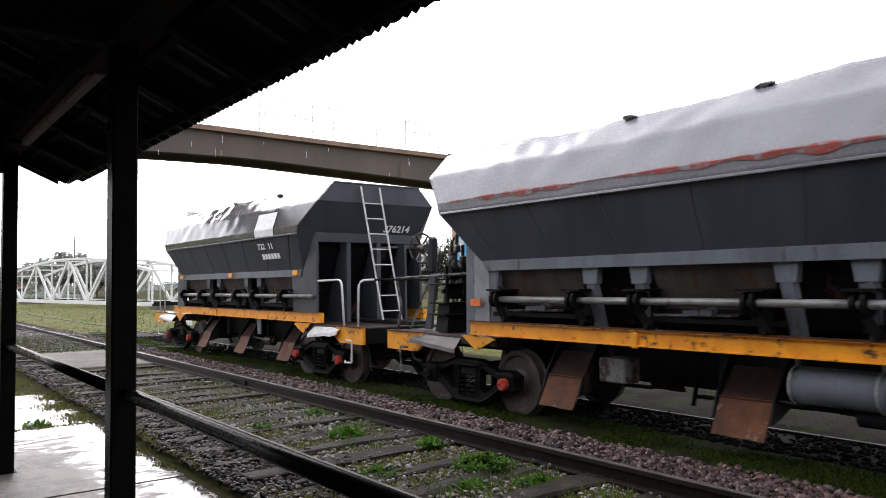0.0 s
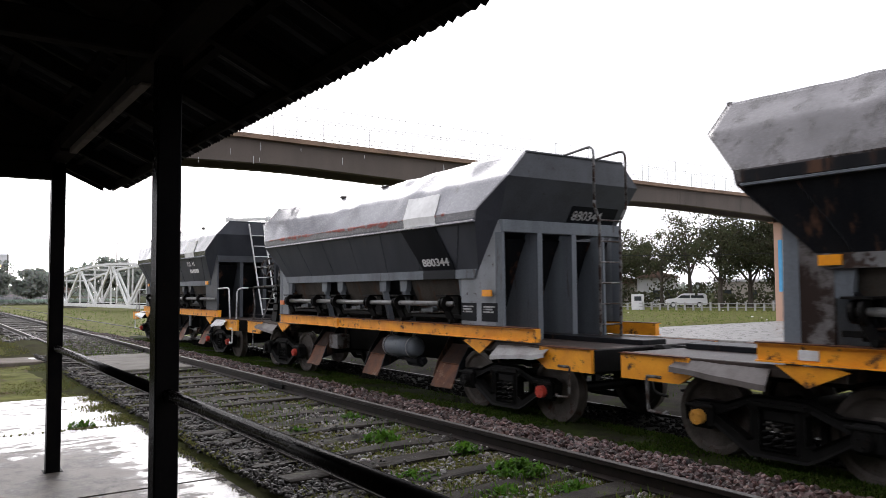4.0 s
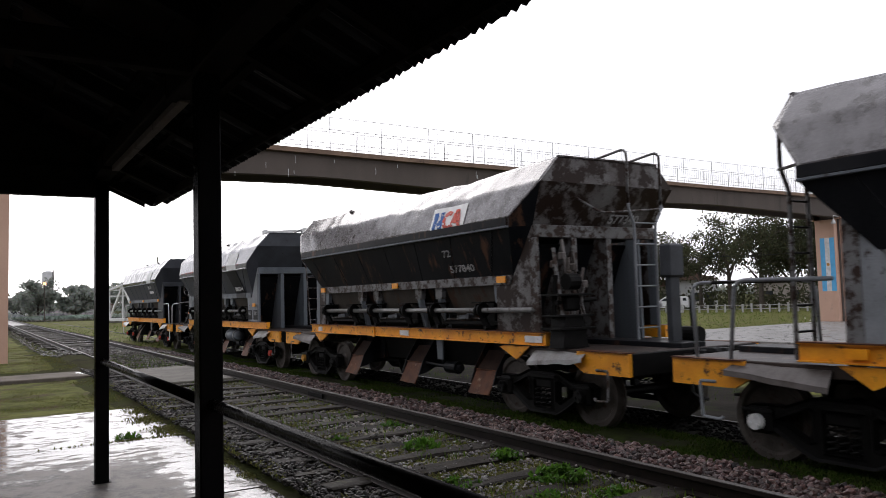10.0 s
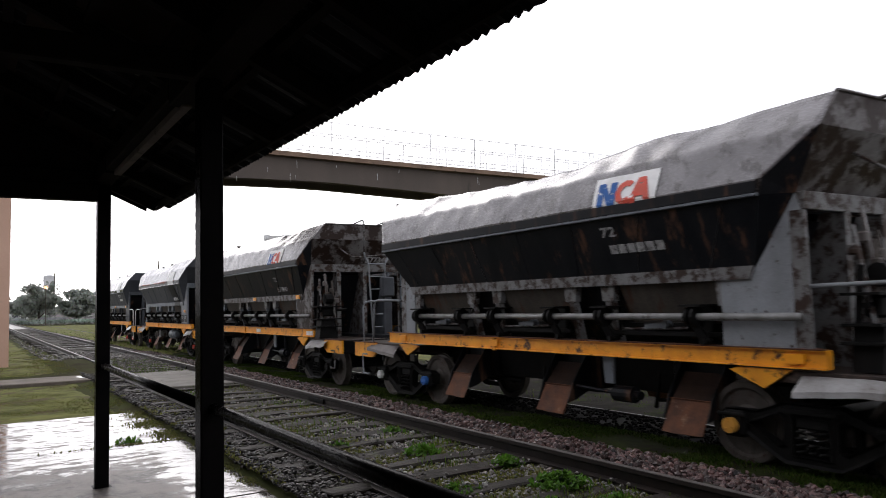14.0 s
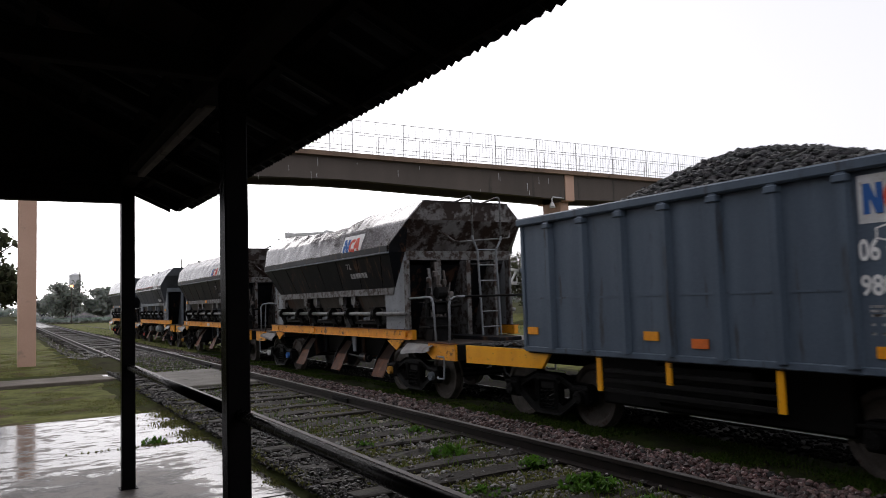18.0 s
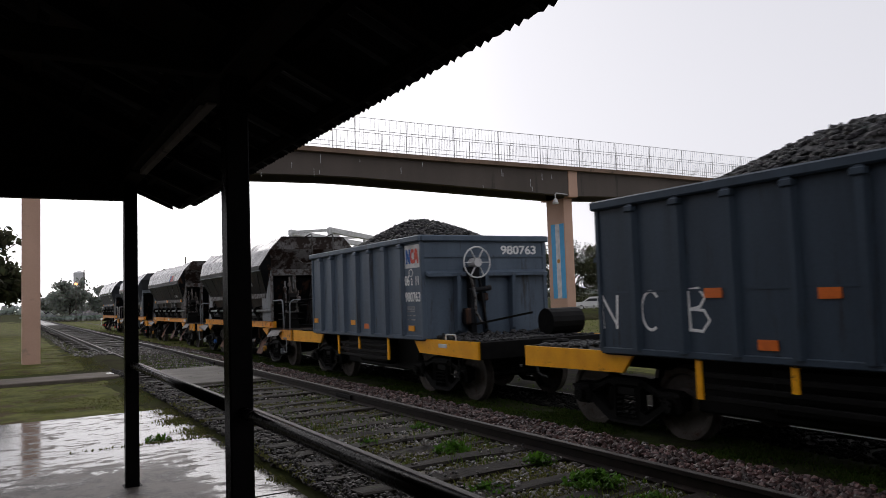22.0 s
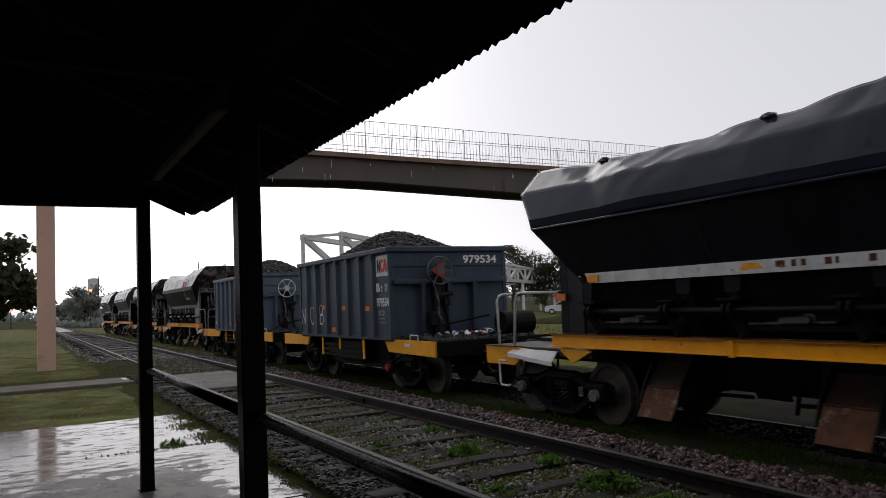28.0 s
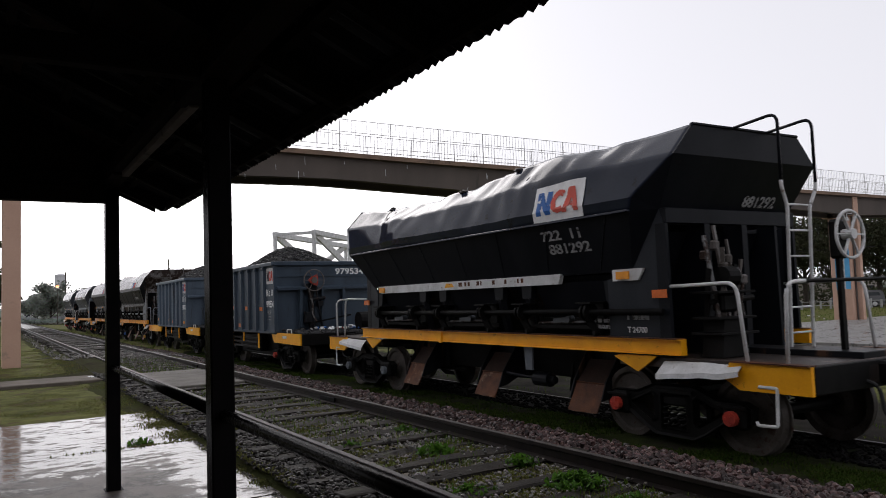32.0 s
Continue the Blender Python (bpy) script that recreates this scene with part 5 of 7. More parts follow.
def crank_mesh(y, z):
    """A cam on the torque tube: two round cheeks, a shelf above and a bent arm below."""
    bm = rod(bmesh.new(), (-1.36, y - 0.07, z), (-1.36, y - 0.03, z), 0.125, 16)
    rod(bm, (-1.36, y + 0.03, z), (-1.36, y + 0.07, z), 0.11, 16)
    box(bm, -1.46, -1.12, y - 0.17, y + 0.13, z + 0.115, z + 0.14)
    box(bm, -1.16, -1.1, y - 0.1, y + 0.1, z - 0.28, z + 0.14, bevel=0.01)
    bar(bm, (-1.37, y, z - 0.05), (-1.3, y - 0.12, z - 0.31), 0.06, 0.09)
    rod(bm, (-1.38, y - 0.12, z - 0.28), (-1.2, y - 0.12, z - 0.28), 0.035, 8)
    return bm


def chute_plate(y, w, a, b, lip=0.0):
    """A steel plate from a to b across the chute's width, its lower edge worn uneven."""
    bm = bmesh.new()
    n, rows = 10, []
    for k in range(n + 1):
        t = k / n
        yy = y - w + 2 * w * t
        wave = lip * noise.noise(Vector((yy * 4.0, y, 2)))
        rows.append([bm.verts.new((a[0] + wave, yy, a[1] + wave * 0.7)), bm.verts.new(((a[0] + b[0]) / 2 + 0.012 * math.sin(3 * t), yy, (a[1] + b[1]) / 2)), bm.verts.new((b[0], yy, b[1]))])
    for p, q in zip(rows, rows[1:]):
        for k in range(2):
            bm.faces.new((p[k], q[k], q[k + 1], p[k + 1]))
    bmesh.ops.recalc_face_normals(bm, faces=bm.faces)
    bmesh.ops.solidify(bm, geom=list(bm.faces), thickness=0.016)
    return bm


def cover_mesh(e):
    """A bent and battered cover plate over the bogie, with a turned-down skirt."""
    bm, n, rows = bmesh.new(), 14, []
    for k in range(n + 1):
        t = k / n
        y = 4.3 + 1.12 * t
        q = 0.03 * noise.noise(Vector((y * 3, e, 1)))
        outer = 0.83 + 0.1 * t + q
        rows.append([bm.verts.new(p) for p in ((-1.12, e * y, 1.045 + 0.3 * q), (-1.26, e * (y + 0.03), 1.0 + 0.02 * t + q), (-1.4 - 0.3 * q, e * (y + 0.06 * t), outer + 0.02), (-1.405 - 0.3 * q, e * (y + 0.06 * t), outer - 0.04 + 0.5 * q))])
    for p, r in zip(rows, rows[1:]):
        for k in range(3):
            bm.faces.new((p[k], r[k], r[k + 1], p[k + 1]))
    bmesh.ops.recalc_face_normals(bm, faces=bm.faces)
    bmesh.ops.solidify(bm, geom=list(bm.faces), thickness=0.01)
    return bm


def hopper(y0, label, seed, upper, lower, band, frame_m, sill, wing, caps, opt):
    root = thing("hopper_wagon", pose(5.41, y0, -0.415), label, "freight wagon", "train")
    MOVING.append((root, y0))
    root["form"] = (seed, opt.get("dent", 0.05), opt.get("sag", 0.05))
    s0, s1 = opt.get("sill", (-4.6, 4.3))
    for s in (-1, 1):
        m = None if s < 0 else pose(0, 0, 0, 0, 0, 180)
        side = Matrix.Diagonal((-s, 1, 1, 1)) if s > 0 else None
        part("side_sheet", dented(seed + s, opt.get("dent", 0.05), s, opt.get("sag", 0.05)), upper, root, opt.get("sheet_label", ""), smooth=True)
        once("lip", "lip_beam", lambda: bx(-1.57, -1.5, -4.13, 4.26, 2.845, 2.878, bevel=0.006), opt.get("lip", GREY_STEEL), root, side)
        if opt.get("strip"):
            once("strip", "lip_strip", lambda: bx(-1.568, -1.548, -4.13, 4.25, 2.885, 3.0), lower, root, side, "blackened strip below the sheet")
        # slope panels with their seams
        part("slope_panel", plate([(-1.52, -4.12, 2.86), (-1.52, 4.26, 2.86), (-1.26, 3.65, 2.12), (-1.26, -3.87, 2.12)], (0.03, 0, 0)), lower, root).matrix_basis = side or Matrix()
        for k in range(7):
            y = -3.3 + 1.1 * k
            once(("seam", k), "panel_seam", lambda y=y: bar(bmesh.new(), (-1.515, y * 1.12, 2.84), (-1.268, y, 2.15), 0.02, 0.012), lower, root, m)
        once("inner", "lower_chute", lambda: plate([(-1.2, -3.5, 2.1), (-1.2, 3.5, 2.1), (-0.72, 3.2, 1.3), (-0.72, -3.2, 1.3)], (0.04, 0, 0)), opt.get("inner", BLACK_RUST), root, m)
        for k, (a, b) in enumerate(((1.8, 3.36), (-0.74, 0.74), (-3.36, -1.8))):
            once(("bay", k), "bay_door", lambda a=a, b=b: plate([(-1.225, a, 2.02), (-1.225, b, 2.02), (-1.02, b - 0.06, 1.5), (-1.02, a + 0.06, 1.5)], (0.025, 0, 0)), opt.get("bay", BAY), root, side, "stained slanting door of the bay")
            once(("bayrim", k), "door_rim", lambda a=a, b=b: bar(bmesh.new(), (-1.05, a, 1.49), (-1.05, b, 1.49), 0.07, 0.05), DARK_IRON, root, side)
            once(("baybar", k), "floor_bar", lambda a=a, b=b: bx(-1.24, -1.16, a - 0.1, b + 0.1, 1.36, 1.42, bevel=0.006), DARK_IRON, root, side)
        b0, b1 = opt.get("band", (-3.87, 3.6))
        once(("band", b0, b1), "stiffener_band", lambda: plate([(-1.3, b0 + 0.06, 2.0), (-1.3, b1 - 0.08, 2.0), (-1.3, b1 + 0.02, 2.145), (-1.3, b0, 2.145)], (0.07, 0, 0)), band, root, side)
        if "band_patch" in opt:
            once("bandend", "band_end", lambda: plate([(-1.305, -3.55, 2.0), (-1.305, -4.0, 2.0), (-1.305, -4.1, 2.15), (-1.305, -3.55, 2.15)], (0.05, 0, 0)), opt["band_patch"], root, side)
        for k, y in enumerate((1.62, 0.88, -0.88, -1.62)):
            once(("stan", k), "stanchion", lambda y=y: plate([(-1.25, y - 0.13, 2.01), (-1.25, y + 0.13, 2.01), (-1.25, y + 0.1, 1.8), (-1.25, y - 0.1, 1.8)], (0.1, 0, 0)), frame_m, root, side)
            once(("leg", k), "stanchion_leg", lambda y=y: bar(bmesh.new(), (-1.2, y, 1.82), (-1.08, y - 0.03, 1.26), 0.15, 0.09), opt.get("leg", frame_m), root, side)
        for k, y in enumerate((3.42, -3.45)):
            once(("stub", k), "end_stanchion", lambda y=y: plate([(-1.26, y - 0.12, 2.01), (-1.26, y + 0.12, 2.01), (-1.26, y + 0.08, 1.72), (-1.26, y - 0.08, 1.72)], (0.08, 0, 0)), opt.get("leg", frame_m), root, side)
        once("corner_rear", "corner_plate", lambda: plate([(-1.27, -3.42, 1.26), (-1.27, -4.46, 1.26), (-1.27, -4.43, 2.68), (-1.27, -4.37, 2.86), (-1.27, -3.88, 2.13), (-1.27, -3.42, 2.02)], (0.04, 0, 0)), opt.get("corner", PALE_STEEL), root, side)
        once("corner_front", "corner_plate", lambda: plate([(-1.27, 3.5, 1.26), (-1.27, 3.97, 1.26), (-1.27, 3.96, 2.8), (-1.27, 3.64, 2.13), (-1.27, 3.5, 2.02)], (0.04, 0, 0)), opt.get("corner", PALE_STEEL), root, side)
        # door gear: torque tube with its cams, rods below
        tube_z, tube_to = 1.6, opt.get("tube", -4.42)
        t = once(("torque", tube_to), "torque_tube", lambda: rod(bmesh.new(), (-1.36, tube_to, tube_z), (-1.36, 3.3, tube_z), 0.043, 14), opt.get("tube_m", TUBE), root, side, smooth=True)
        for k, y in enumerate((3.22, 1.78, 0.82, -0.58, -1.62, -3.1)):
            once(("crank", k), "crank", lambda y=y: crank_mesh(y, tube_z), DARK_IRON, t)
        for k, y in enumerate((2.6, 0.15, -2.4)):
            once(("rodd", k), "control_rod", lambda y=y: rod(bmesh.new(), (-1.22, y - 0.5, 1.46), (-1.22, y + 0.55, 1.44), 0.018, 6), GREY_RUST, root, side)
            once(("link", k), "door_link", lambda y=y: rod(bar(bmesh.new(), (-1.28, y - 0.2, 1.5), (-1.28, y + 0.12, 1.48), 0.03, 0.06), (-1.3, y - 0.2, 1.5), (-1.2, y - 0.2, 1.5), 0.05, 10), GREY_STEEL, root, side)
        # sill: a channel with flanges, jointed once
        sl = once(("sill", s0, s1), "side_sill", lambda: plate([(-1.335, s0 - 0.03, 1.27), (-1.2, s0 - 0.03, 1.27), (-1.2, s0 - 0.03, 1.08), (-1.335, s0 - 0.03, 1.08), (-1.335, s0 - 0.03, 1.095), (-1.295, s0 - 0.03, 1.095), (-1.295, s0 - 0.03, 1.257), (-1.335, s0 - 0.03, 1.257)], (0, s1 - s0 + 0.03, 0)), sill, root, side)
        once(("flange", s0, s1), "sill_flange", lambda: bx(-1.345, -1.2, s0 - 0.01, s1, 1.27, 1.282), RUST_PLATE, sl, None, "rusted top flange")
        once("joint", "sill_joint", lambda: bx(-1.33, -1.295, 0.86, 0.94, 1.06, 1.257, bevel=0.004), sill, sl)
        for k, y in enumerate((2.3, -0.27, -2.7)):
            c = once(("chute", k), "discharge_chute", lambda y=y: chute_plate(y, 0.3, (-1.2, 0.21), (-1.0, 0.59), 0.02), RUST_PLATE, root, side, "rust-brown discharge plate")
            once(("chute_up", k), "chute_plate", lambda y=y: chute_plate(y, 0.29, (-1.0, 0.59), (-0.74, 0.9)), RUST_SHADED, c, None, "rusted upper plate, painted darker for the shade")
            once(("fold", k), "chute_edge", lambda y=y: rod(bmesh.new(), (-1.012, y - 0.3, 0.592), (-1.012, y + 0.3, 0.592), 0.01, 6), RUST_PLATE, c)
            for e in (-1, 1):
                once(("cheek", k, e), "chute_cheek", lambda y=y, e=e: plate([(-1.13, y + e * 0.315, 0.36), (-1.03, y + e * 0.315, 0.62), (-0.7, y + e * 0.33, 1.1), (-0.4, y + e * 0.33, 1.05), (-0.62, y + e * 0.315, 0.55), (-0.95, y + e * 0.315, 0.4)], (0, e * 0.02, 0)), BLACK_RUST, c)
        # end blocks, covers over the bogies
        for e in (-1, 1):
            near = (side or Matrix()) @ pose(0, 0 if e < 0 else -0.14, 0)
            bl = once(("block", e), "headstock_cheek", lambda e=e: plate([(-1.3, e * 5.3, 1.04), (-1.3, e * 6.27, 1.04), (-1.3, e * 6.27, 0.745), (-1.3, e * 5.42, 0.745), (-1.3, e * 5.22, 0.86)], (0.05, 0, 0)), sill, root, near)
            once(("blocktop", e), "cheek_flange", lambda e=e: bx(-1.33, -1.2, *sorted((e * 5.32, e * 6.27)), 1.042, 1.056), RUST_PLATE, bl, None, "rusted edge")
            once(("wing", e), "bogie_cover", lambda e=e: cover_mesh(e), wing if e < 0 else opt.get("wing_front", wing), root, near, "bent pale cover plate" if e < 0 else "bent cover plate")
            once(("gusset", e), "sill_gusset", lambda e=e: plate([(-1.3, e * 3.5, 1.03), (-1.3, e * 3.62, 1.06), (-1.3, e * 4.25, 1.06), (-1.3, e * 3.92, 0.85)], (0.03, 0, 0)), sill, root, near)
            # side handrail and step
            if e in opt.get("rails", (-1, 1)):
                rm = opt.get("rail_m", GREY_RUST)
                once(("srail", e), "handrail", lambda e=e: tube(bmesh.new(), bend([(-1.24, e * 4.28, 1.9), (-1.24, e * 5.4, 1.92), (-1.24, e * 5.5, 1.0)], 0.14), 0.022), rm, root, near, smooth=True)
                once(("erail", e), "end_rail", lambda e=e: tube(bmesh.new(), bend([(-1.22, e * 5.96, 0.95), (-1.22, e * 6.0, 1.9), (-0.9, e * 6.0, 1.91)], 0.14), 0.022), rm, root, near, smooth=True)
                if s < 0:
                    once(("ebar", e), "end_bar", lambda e=e: rod(bmesh.new(), (-0.92, e * 6.0, 1.91), (0.92, e * 6.0, 1.91), 0.021, 8), DARK_IRON, root, near)
            once(("step", e), "foot_step", lambda e=e: tube(bmesh.new(), bend([(-1.28, e * 5.6, 0.42), (-1.3, e * 5.62, 0.39), (-1.3, e * 5.86, 0.4), (-1.3, e * 5.88, 0.8), (-1.3, e * 5.66, 0.8)], 0.03), 0.018), opt.get("rail_m", GREY_RUST), root, near)
    # ends
    for e in (-1, 1):
        m = None if e < 0 else pose(0, 0, 0, 0, 0, 180)
        low_y = -3.87 if e < 0 else -3.65
        lip, crease, knuckle, ridge = [c[3] for c in SECTION] if e < 0 else nose(seed)
        base = 4.38 if e < 0 else 3.98
        shape = (e, lip)
        once(("endtop", shape), "end_sheet", lambda: plate([(-1.03, -ridge, 3.86), (1.03, -ridge, 3.86), (1.38, -knuckle, 3.48), (-1.38, -knuckle, 3.48)], (0, 0.02, 0)), opt.get("end_top", lower), root, m)
        once(("endrim", shape), "end_rim", lambda: bx(-1.03, 1.03, -ridge - 0.02, -ridge + 0.04, 3.85, 3.88, bevel=0.006), opt.get("end_top", lower), root, m)
        once(("endlow", shape), "end_panel", lambda: plate([(-1.38, -knuckle, 3.48), (1.38, -knuckle, 3.48), (1.26, -base, 2.86), (-1.26, -base, 2.86)], (0, 0.03, 0)), opt.get("end_low", lower), root, m)
        for q in (-1, 1):
            once(("flank", q, shape), "end_flank", lambda q=q: plate([(q * 1.38, -knuckle, 3.48), (q * 1.545, -crease, 3.02), (q * 1.525, -lip + 0.01, 2.86), (q * 1.26, -base, 2.86)], (-q * 0.02, 0.02, 0)), opt.get("cheek", lower), root, m)
            once(("flank2", q, shape), "end_flank", lambda q=q: plate([(q * 1.525, -lip + 0.01, 2.86), (q * 1.265, low_y, 2.13), (q * 1.26, -base, 2.86)], (-q * 0.02, 0.02, 0)), lower, root, m)
        once("slant", "end_slope", lambda: plate([(-1.24, -4.2, 2.6), (1.24, -4.2, 2.6), (1.24, -3.3, 1.05), (-1.24, -3.3, 1.05)], (0, 0.03, 0)), opt.get("slant", BLACK_RUST), root, m if e < 0 else pose(0, -0.36, 0, 0, 0, 180))
        once("beam", "end_beam", lambda: bx(-1.265, 1.265, -4.47, -4.35, 2.68, 2.87, bevel=0.008), opt.get("beam_m", frame_m), root, m if e < 0 else pose(0, -0.42, 0, 0, 0, 180))
        for k, x in enumerate((-1.25, -0.56, 0.16, 0.86, 1.25)):
            once(("epost", k), "end_post", lambda x=x: plate([(x - 0.025, -4.46, 2.68), (x - 0.025, -4.3 if abs(x) > 1 else -4.2, 2.68), (x - 0.025, -4.3 if abs(x) > 1 else -3.5, 1.06), (x - 0.025, -4.48, 1.06)], (0.05, 0, 0)), frame_m if k < 3 else opt.get("leg", frame_m), root, m if e < 0 else pose(0, -0.46, 0, 0, 0, 180))
            if k in (1, 2):
                once(("epflange", k), "post_flange", lambda x=x: bx(x - 0.05, x + 0.05, -4.5, -4.475, 1.06, 2.68), frame_m, root, m if e < 0 else pose(0, -0.46, 0, 0, 0, 180))
        once("deck", "end_deck", lambda: box(bx(-1.25, 1.25, -6.25, -3.55, 0.92, 1.05, bevel=0.008), -0.3, 0.3, -6.28, -4.0, 0.8, 0.99), DECK, root, m if e < 0 else pose(0, -0.14, 0, 0, 0, 180), "rusty deck over the bogie")
        once("headstock", "headstock", lambda: bx(-1.25, 1.25, -6.28, -6.2, 0.75, 1.04, bevel=0.01), DARK_IRON, root, m if e < 0 else pose(0, -0.14, 0, 0, 0, 180))
        coupler(root, -6.25 if e < 0 else 6.11)
    # inside floor and centre sill
    once("floor", "hopper_floor", lambda: plate([(-1.3, -4.1, 2.75), (1.3, -4.1, 2.75), (1.3, 4.1, 2.75), (-1.3, 4.1, 2.75)], (0, 0, -0.05)), BLACK_RUST, root)
    once("csill", "centre_sill", lambda: bx(-0.25, 0.25, -6.2, 6.0, 0.75, 1.12, bevel=0.01), BLACK_RUST, root)
    # Dark block added between the chutes to stand for the shade there.
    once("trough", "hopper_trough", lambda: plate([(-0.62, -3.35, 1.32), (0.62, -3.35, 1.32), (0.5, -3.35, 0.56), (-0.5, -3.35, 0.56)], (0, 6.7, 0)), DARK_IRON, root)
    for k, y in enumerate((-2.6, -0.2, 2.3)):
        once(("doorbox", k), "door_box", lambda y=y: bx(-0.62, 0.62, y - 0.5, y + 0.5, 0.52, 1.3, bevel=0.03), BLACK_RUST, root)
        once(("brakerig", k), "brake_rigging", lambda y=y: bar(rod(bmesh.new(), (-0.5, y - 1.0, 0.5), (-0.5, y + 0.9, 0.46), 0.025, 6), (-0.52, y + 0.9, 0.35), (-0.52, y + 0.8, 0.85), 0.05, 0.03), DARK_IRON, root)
    # brake gear hung below the sill
    if opt.get("tank"):
        tank = once("tank", "air_tank", lambda: rod(rod(rod(bmesh.new(), (-1.05, -1.72, 0.8), (-1.05, -0.9, 0.8), 0.185, 20), (-1.05, -1.8, 0.8), (-1.05, -1.72, 0.8), 0.12, 20, 0.185), (-1.05, -0.9, 0.8), (-1.05, -0.82, 0.8), 0.185, 20, 0.12), GREY_STEEL, root, None, "pale grey air tank", True)
        for k, y in enumerate((-1.66, -0.86)):
            part("tank_strap", bar(ring(bmesh.new(), (-1.05, y, 0.8), 0.188, 0.012, "Y", 20, 5), (-1.05, y, 0.98), (-1.05, y, 1.12), 0.05, 0.02), COVER, tank)
        once("gearbox", "brake_valve_box", lambda: bx(-1.15, -0.85, 1.2, 1.6, 0.6, 0.9, bevel=0.02), GREY_RUST, root)
    once("hanger", "hanger_plate", lambda: plate([(-1.22, -1.66, 1.08), (-1.22, -1.44, 1.08), (-1.22, -1.48, 0.72), (-1.22, -1.64, 0.72)], (0.03, 0, 0)), GREY_STEEL, root) if not opt.get("tank") else None
    once("cyl", "brake_cylinder", lambda: rod(rod(rod(bmesh.new(), (-0.95, -1.75, 0.56), (-0.95, -1.4, 0.56), 0.11, 14), (-0.95, -1.4, 0.56), (-0.95, -0.5, 0.6), 0.025, 8), (-0.95, -1.85, 0.56), (-0.95, -1.75, 0.56), 0.06, 10), BLACK_RUST, root)
    # brake levers standing on the rear deck
    for e in opt.get("stands", (-1,)):
        m = pose(opt.get("stand_x", 0), 0, 0) @ Matrix.Diagonal((1, -e, 1, 1))
        st = once("levers", "brake_stand", lambda: plate([(-1.08, -4.75, 1.06), (-0.6, -4.75, 1.06), (-0.68, -4.75, 1.5), (-1.02, -4.75, 1.5)], (0, -0.3, 0)), DARK_IRON, root, m, "dark stand of brake levers")
        for k, (z, w) in enumerate(((1.32, 0.22), (1.5, 0.2), (1.8, 0.2))):
            once(("shelf", k), "stand_shelf", lambda z=z, w=w: bx(-1.16, -0.5, -4.9 - w, -4.9 + w, z, z + 0.03, bevel=0.004), DARK_IRON, st)
        once("standbox", "link_box", lambda: bx(-0.96, -0.66, -5.0, -4.82, 1.58, 1.8, bevel=0.03), DARK_IRON, st)
        once("standrod", "link_rod", lambda: rod(bmesh.new(), (-1.05, -4.9, 1.7), (-0.3, -4.9, 1.74), 0.035, 8), DARK_IRON, st)
        once("standdrum", "brake_drum", lambda: rod(bmesh.new(), (-0.9, -4.95, 2.0), (-0.7, -4.95, 2.0), 0.12, 12), DARK_IRON, st)
        for k, (p, q) in enumerate((((-1.02, -4.8, 1.5), (-1.0, -4.85, 2.1)), ((-0.58, -4.9, 1.5), (-0.6, -4.9, 2.15)))):
            once(("strut", k), "stand_strut", lambda p=p, q=q: bar(bmesh.new(), p, q, 0.04, 0.06), DARK_IRON, st)
        once("standchain", "chain", lambda: tube(bmesh.new(), [(-0.7, -5.02, 2.1), (-0.66, -5.05, 1.9), (-0.7, -5.04, 1.7), (-0.64, -5.03, 1.5)], 0.02, 6), GREY_RUST, st)
        for k, (x, a, y, z, mat) in enumerate(((-0.98, -0.95, -4.76, 2.5, GREY_RUST), (-0.9, -0.8, -4.9, 2.35, WHEEL), (-0.8, -0.82, -4.8, 2.62, BARE), (-0.72, -0.6, -5.0, 2.2, BARE), (-0.62, -0.66, -4.85, 2.45, WHEEL))):
            once(("lever", k), "brake_lever", lambda x=x, a=a, y=y, z=z: bar(box(bmesh.new(), a - 0.05, a + 0.05, y - 0.05, y + 0.05, z - 0.3, z - 0.18, bevel=0.02), (x, -4.95, 1.5), (a, y, z), 0.05, 0.028), mat, st)
    lx = opt.get("ladder_x", -0.14)
    ladder(root, lx, lx + 0.44, opt.get("ladder_y", -5.34), 1.04, opt.get("ladder_top", 3.0), opt.get("ladder_m", GREY_RUST), opt.get("lean", 0.2), opt.get("hooks", True), opt.get("skew", 0.2), opt.get("hoop_m", GREY_RUST))
    if opt.get("end_bar"):
        once("endbar", "grab_bar", lambda: tube(bmesh.new(), bend([(-0.62, -4.6, 3.3), (-0.4, -4.95, 3.02), (0.9, -4.98, 3.12), (1.1, -4.7, 3.3)], 0.1), 0.018), GREY_RUST, root, smooth=True)
    if opt.get("wheel"):
        w = once("bwheel", "brake_wheel", lambda: ring(bmesh.new(), (0, -6.0, 2.42), 0.27, 0.018, "Y", 22, 6), opt["wheel"], root, None, "spoked hand brake wheel")
        once("bspokes", "wheel_spokes", lambda: bar(bar(bar(rod(bmesh.new(), (0, -6.05, 2.42), (0, -5.9, 2.42), 0.06, 10), (-0.27, -6, 2.42), (0.27, -6, 2.42), 0.03, 0.014), (-0.135, -6, 2.19), (0.135, -6, 2.65), 0.03, 0.014), (0.135, -6, 2.19), (-0.135, -6, 2.65), 0.03, 0.014), opt["wheel"], w)
        once("bstand", "brake_column", lambda: bar(bx(-0.09, 0.09, -5.92, -5.78, 2.15, 2.6, bevel=0.03), (0, -5.85, 1.06), (0, -5.85, 2.3), 0.07, 0.05), DARK_IRON, root)
    if opt.get("front_wheel"):
        w = part("brake_wheel", ring(bmesh.new(), (-0.8, 5.8, 2.43), 0.25, 0.02, "Y", 22, 6), GREY_RUST, root, "rusty spoked hand brake wheel")
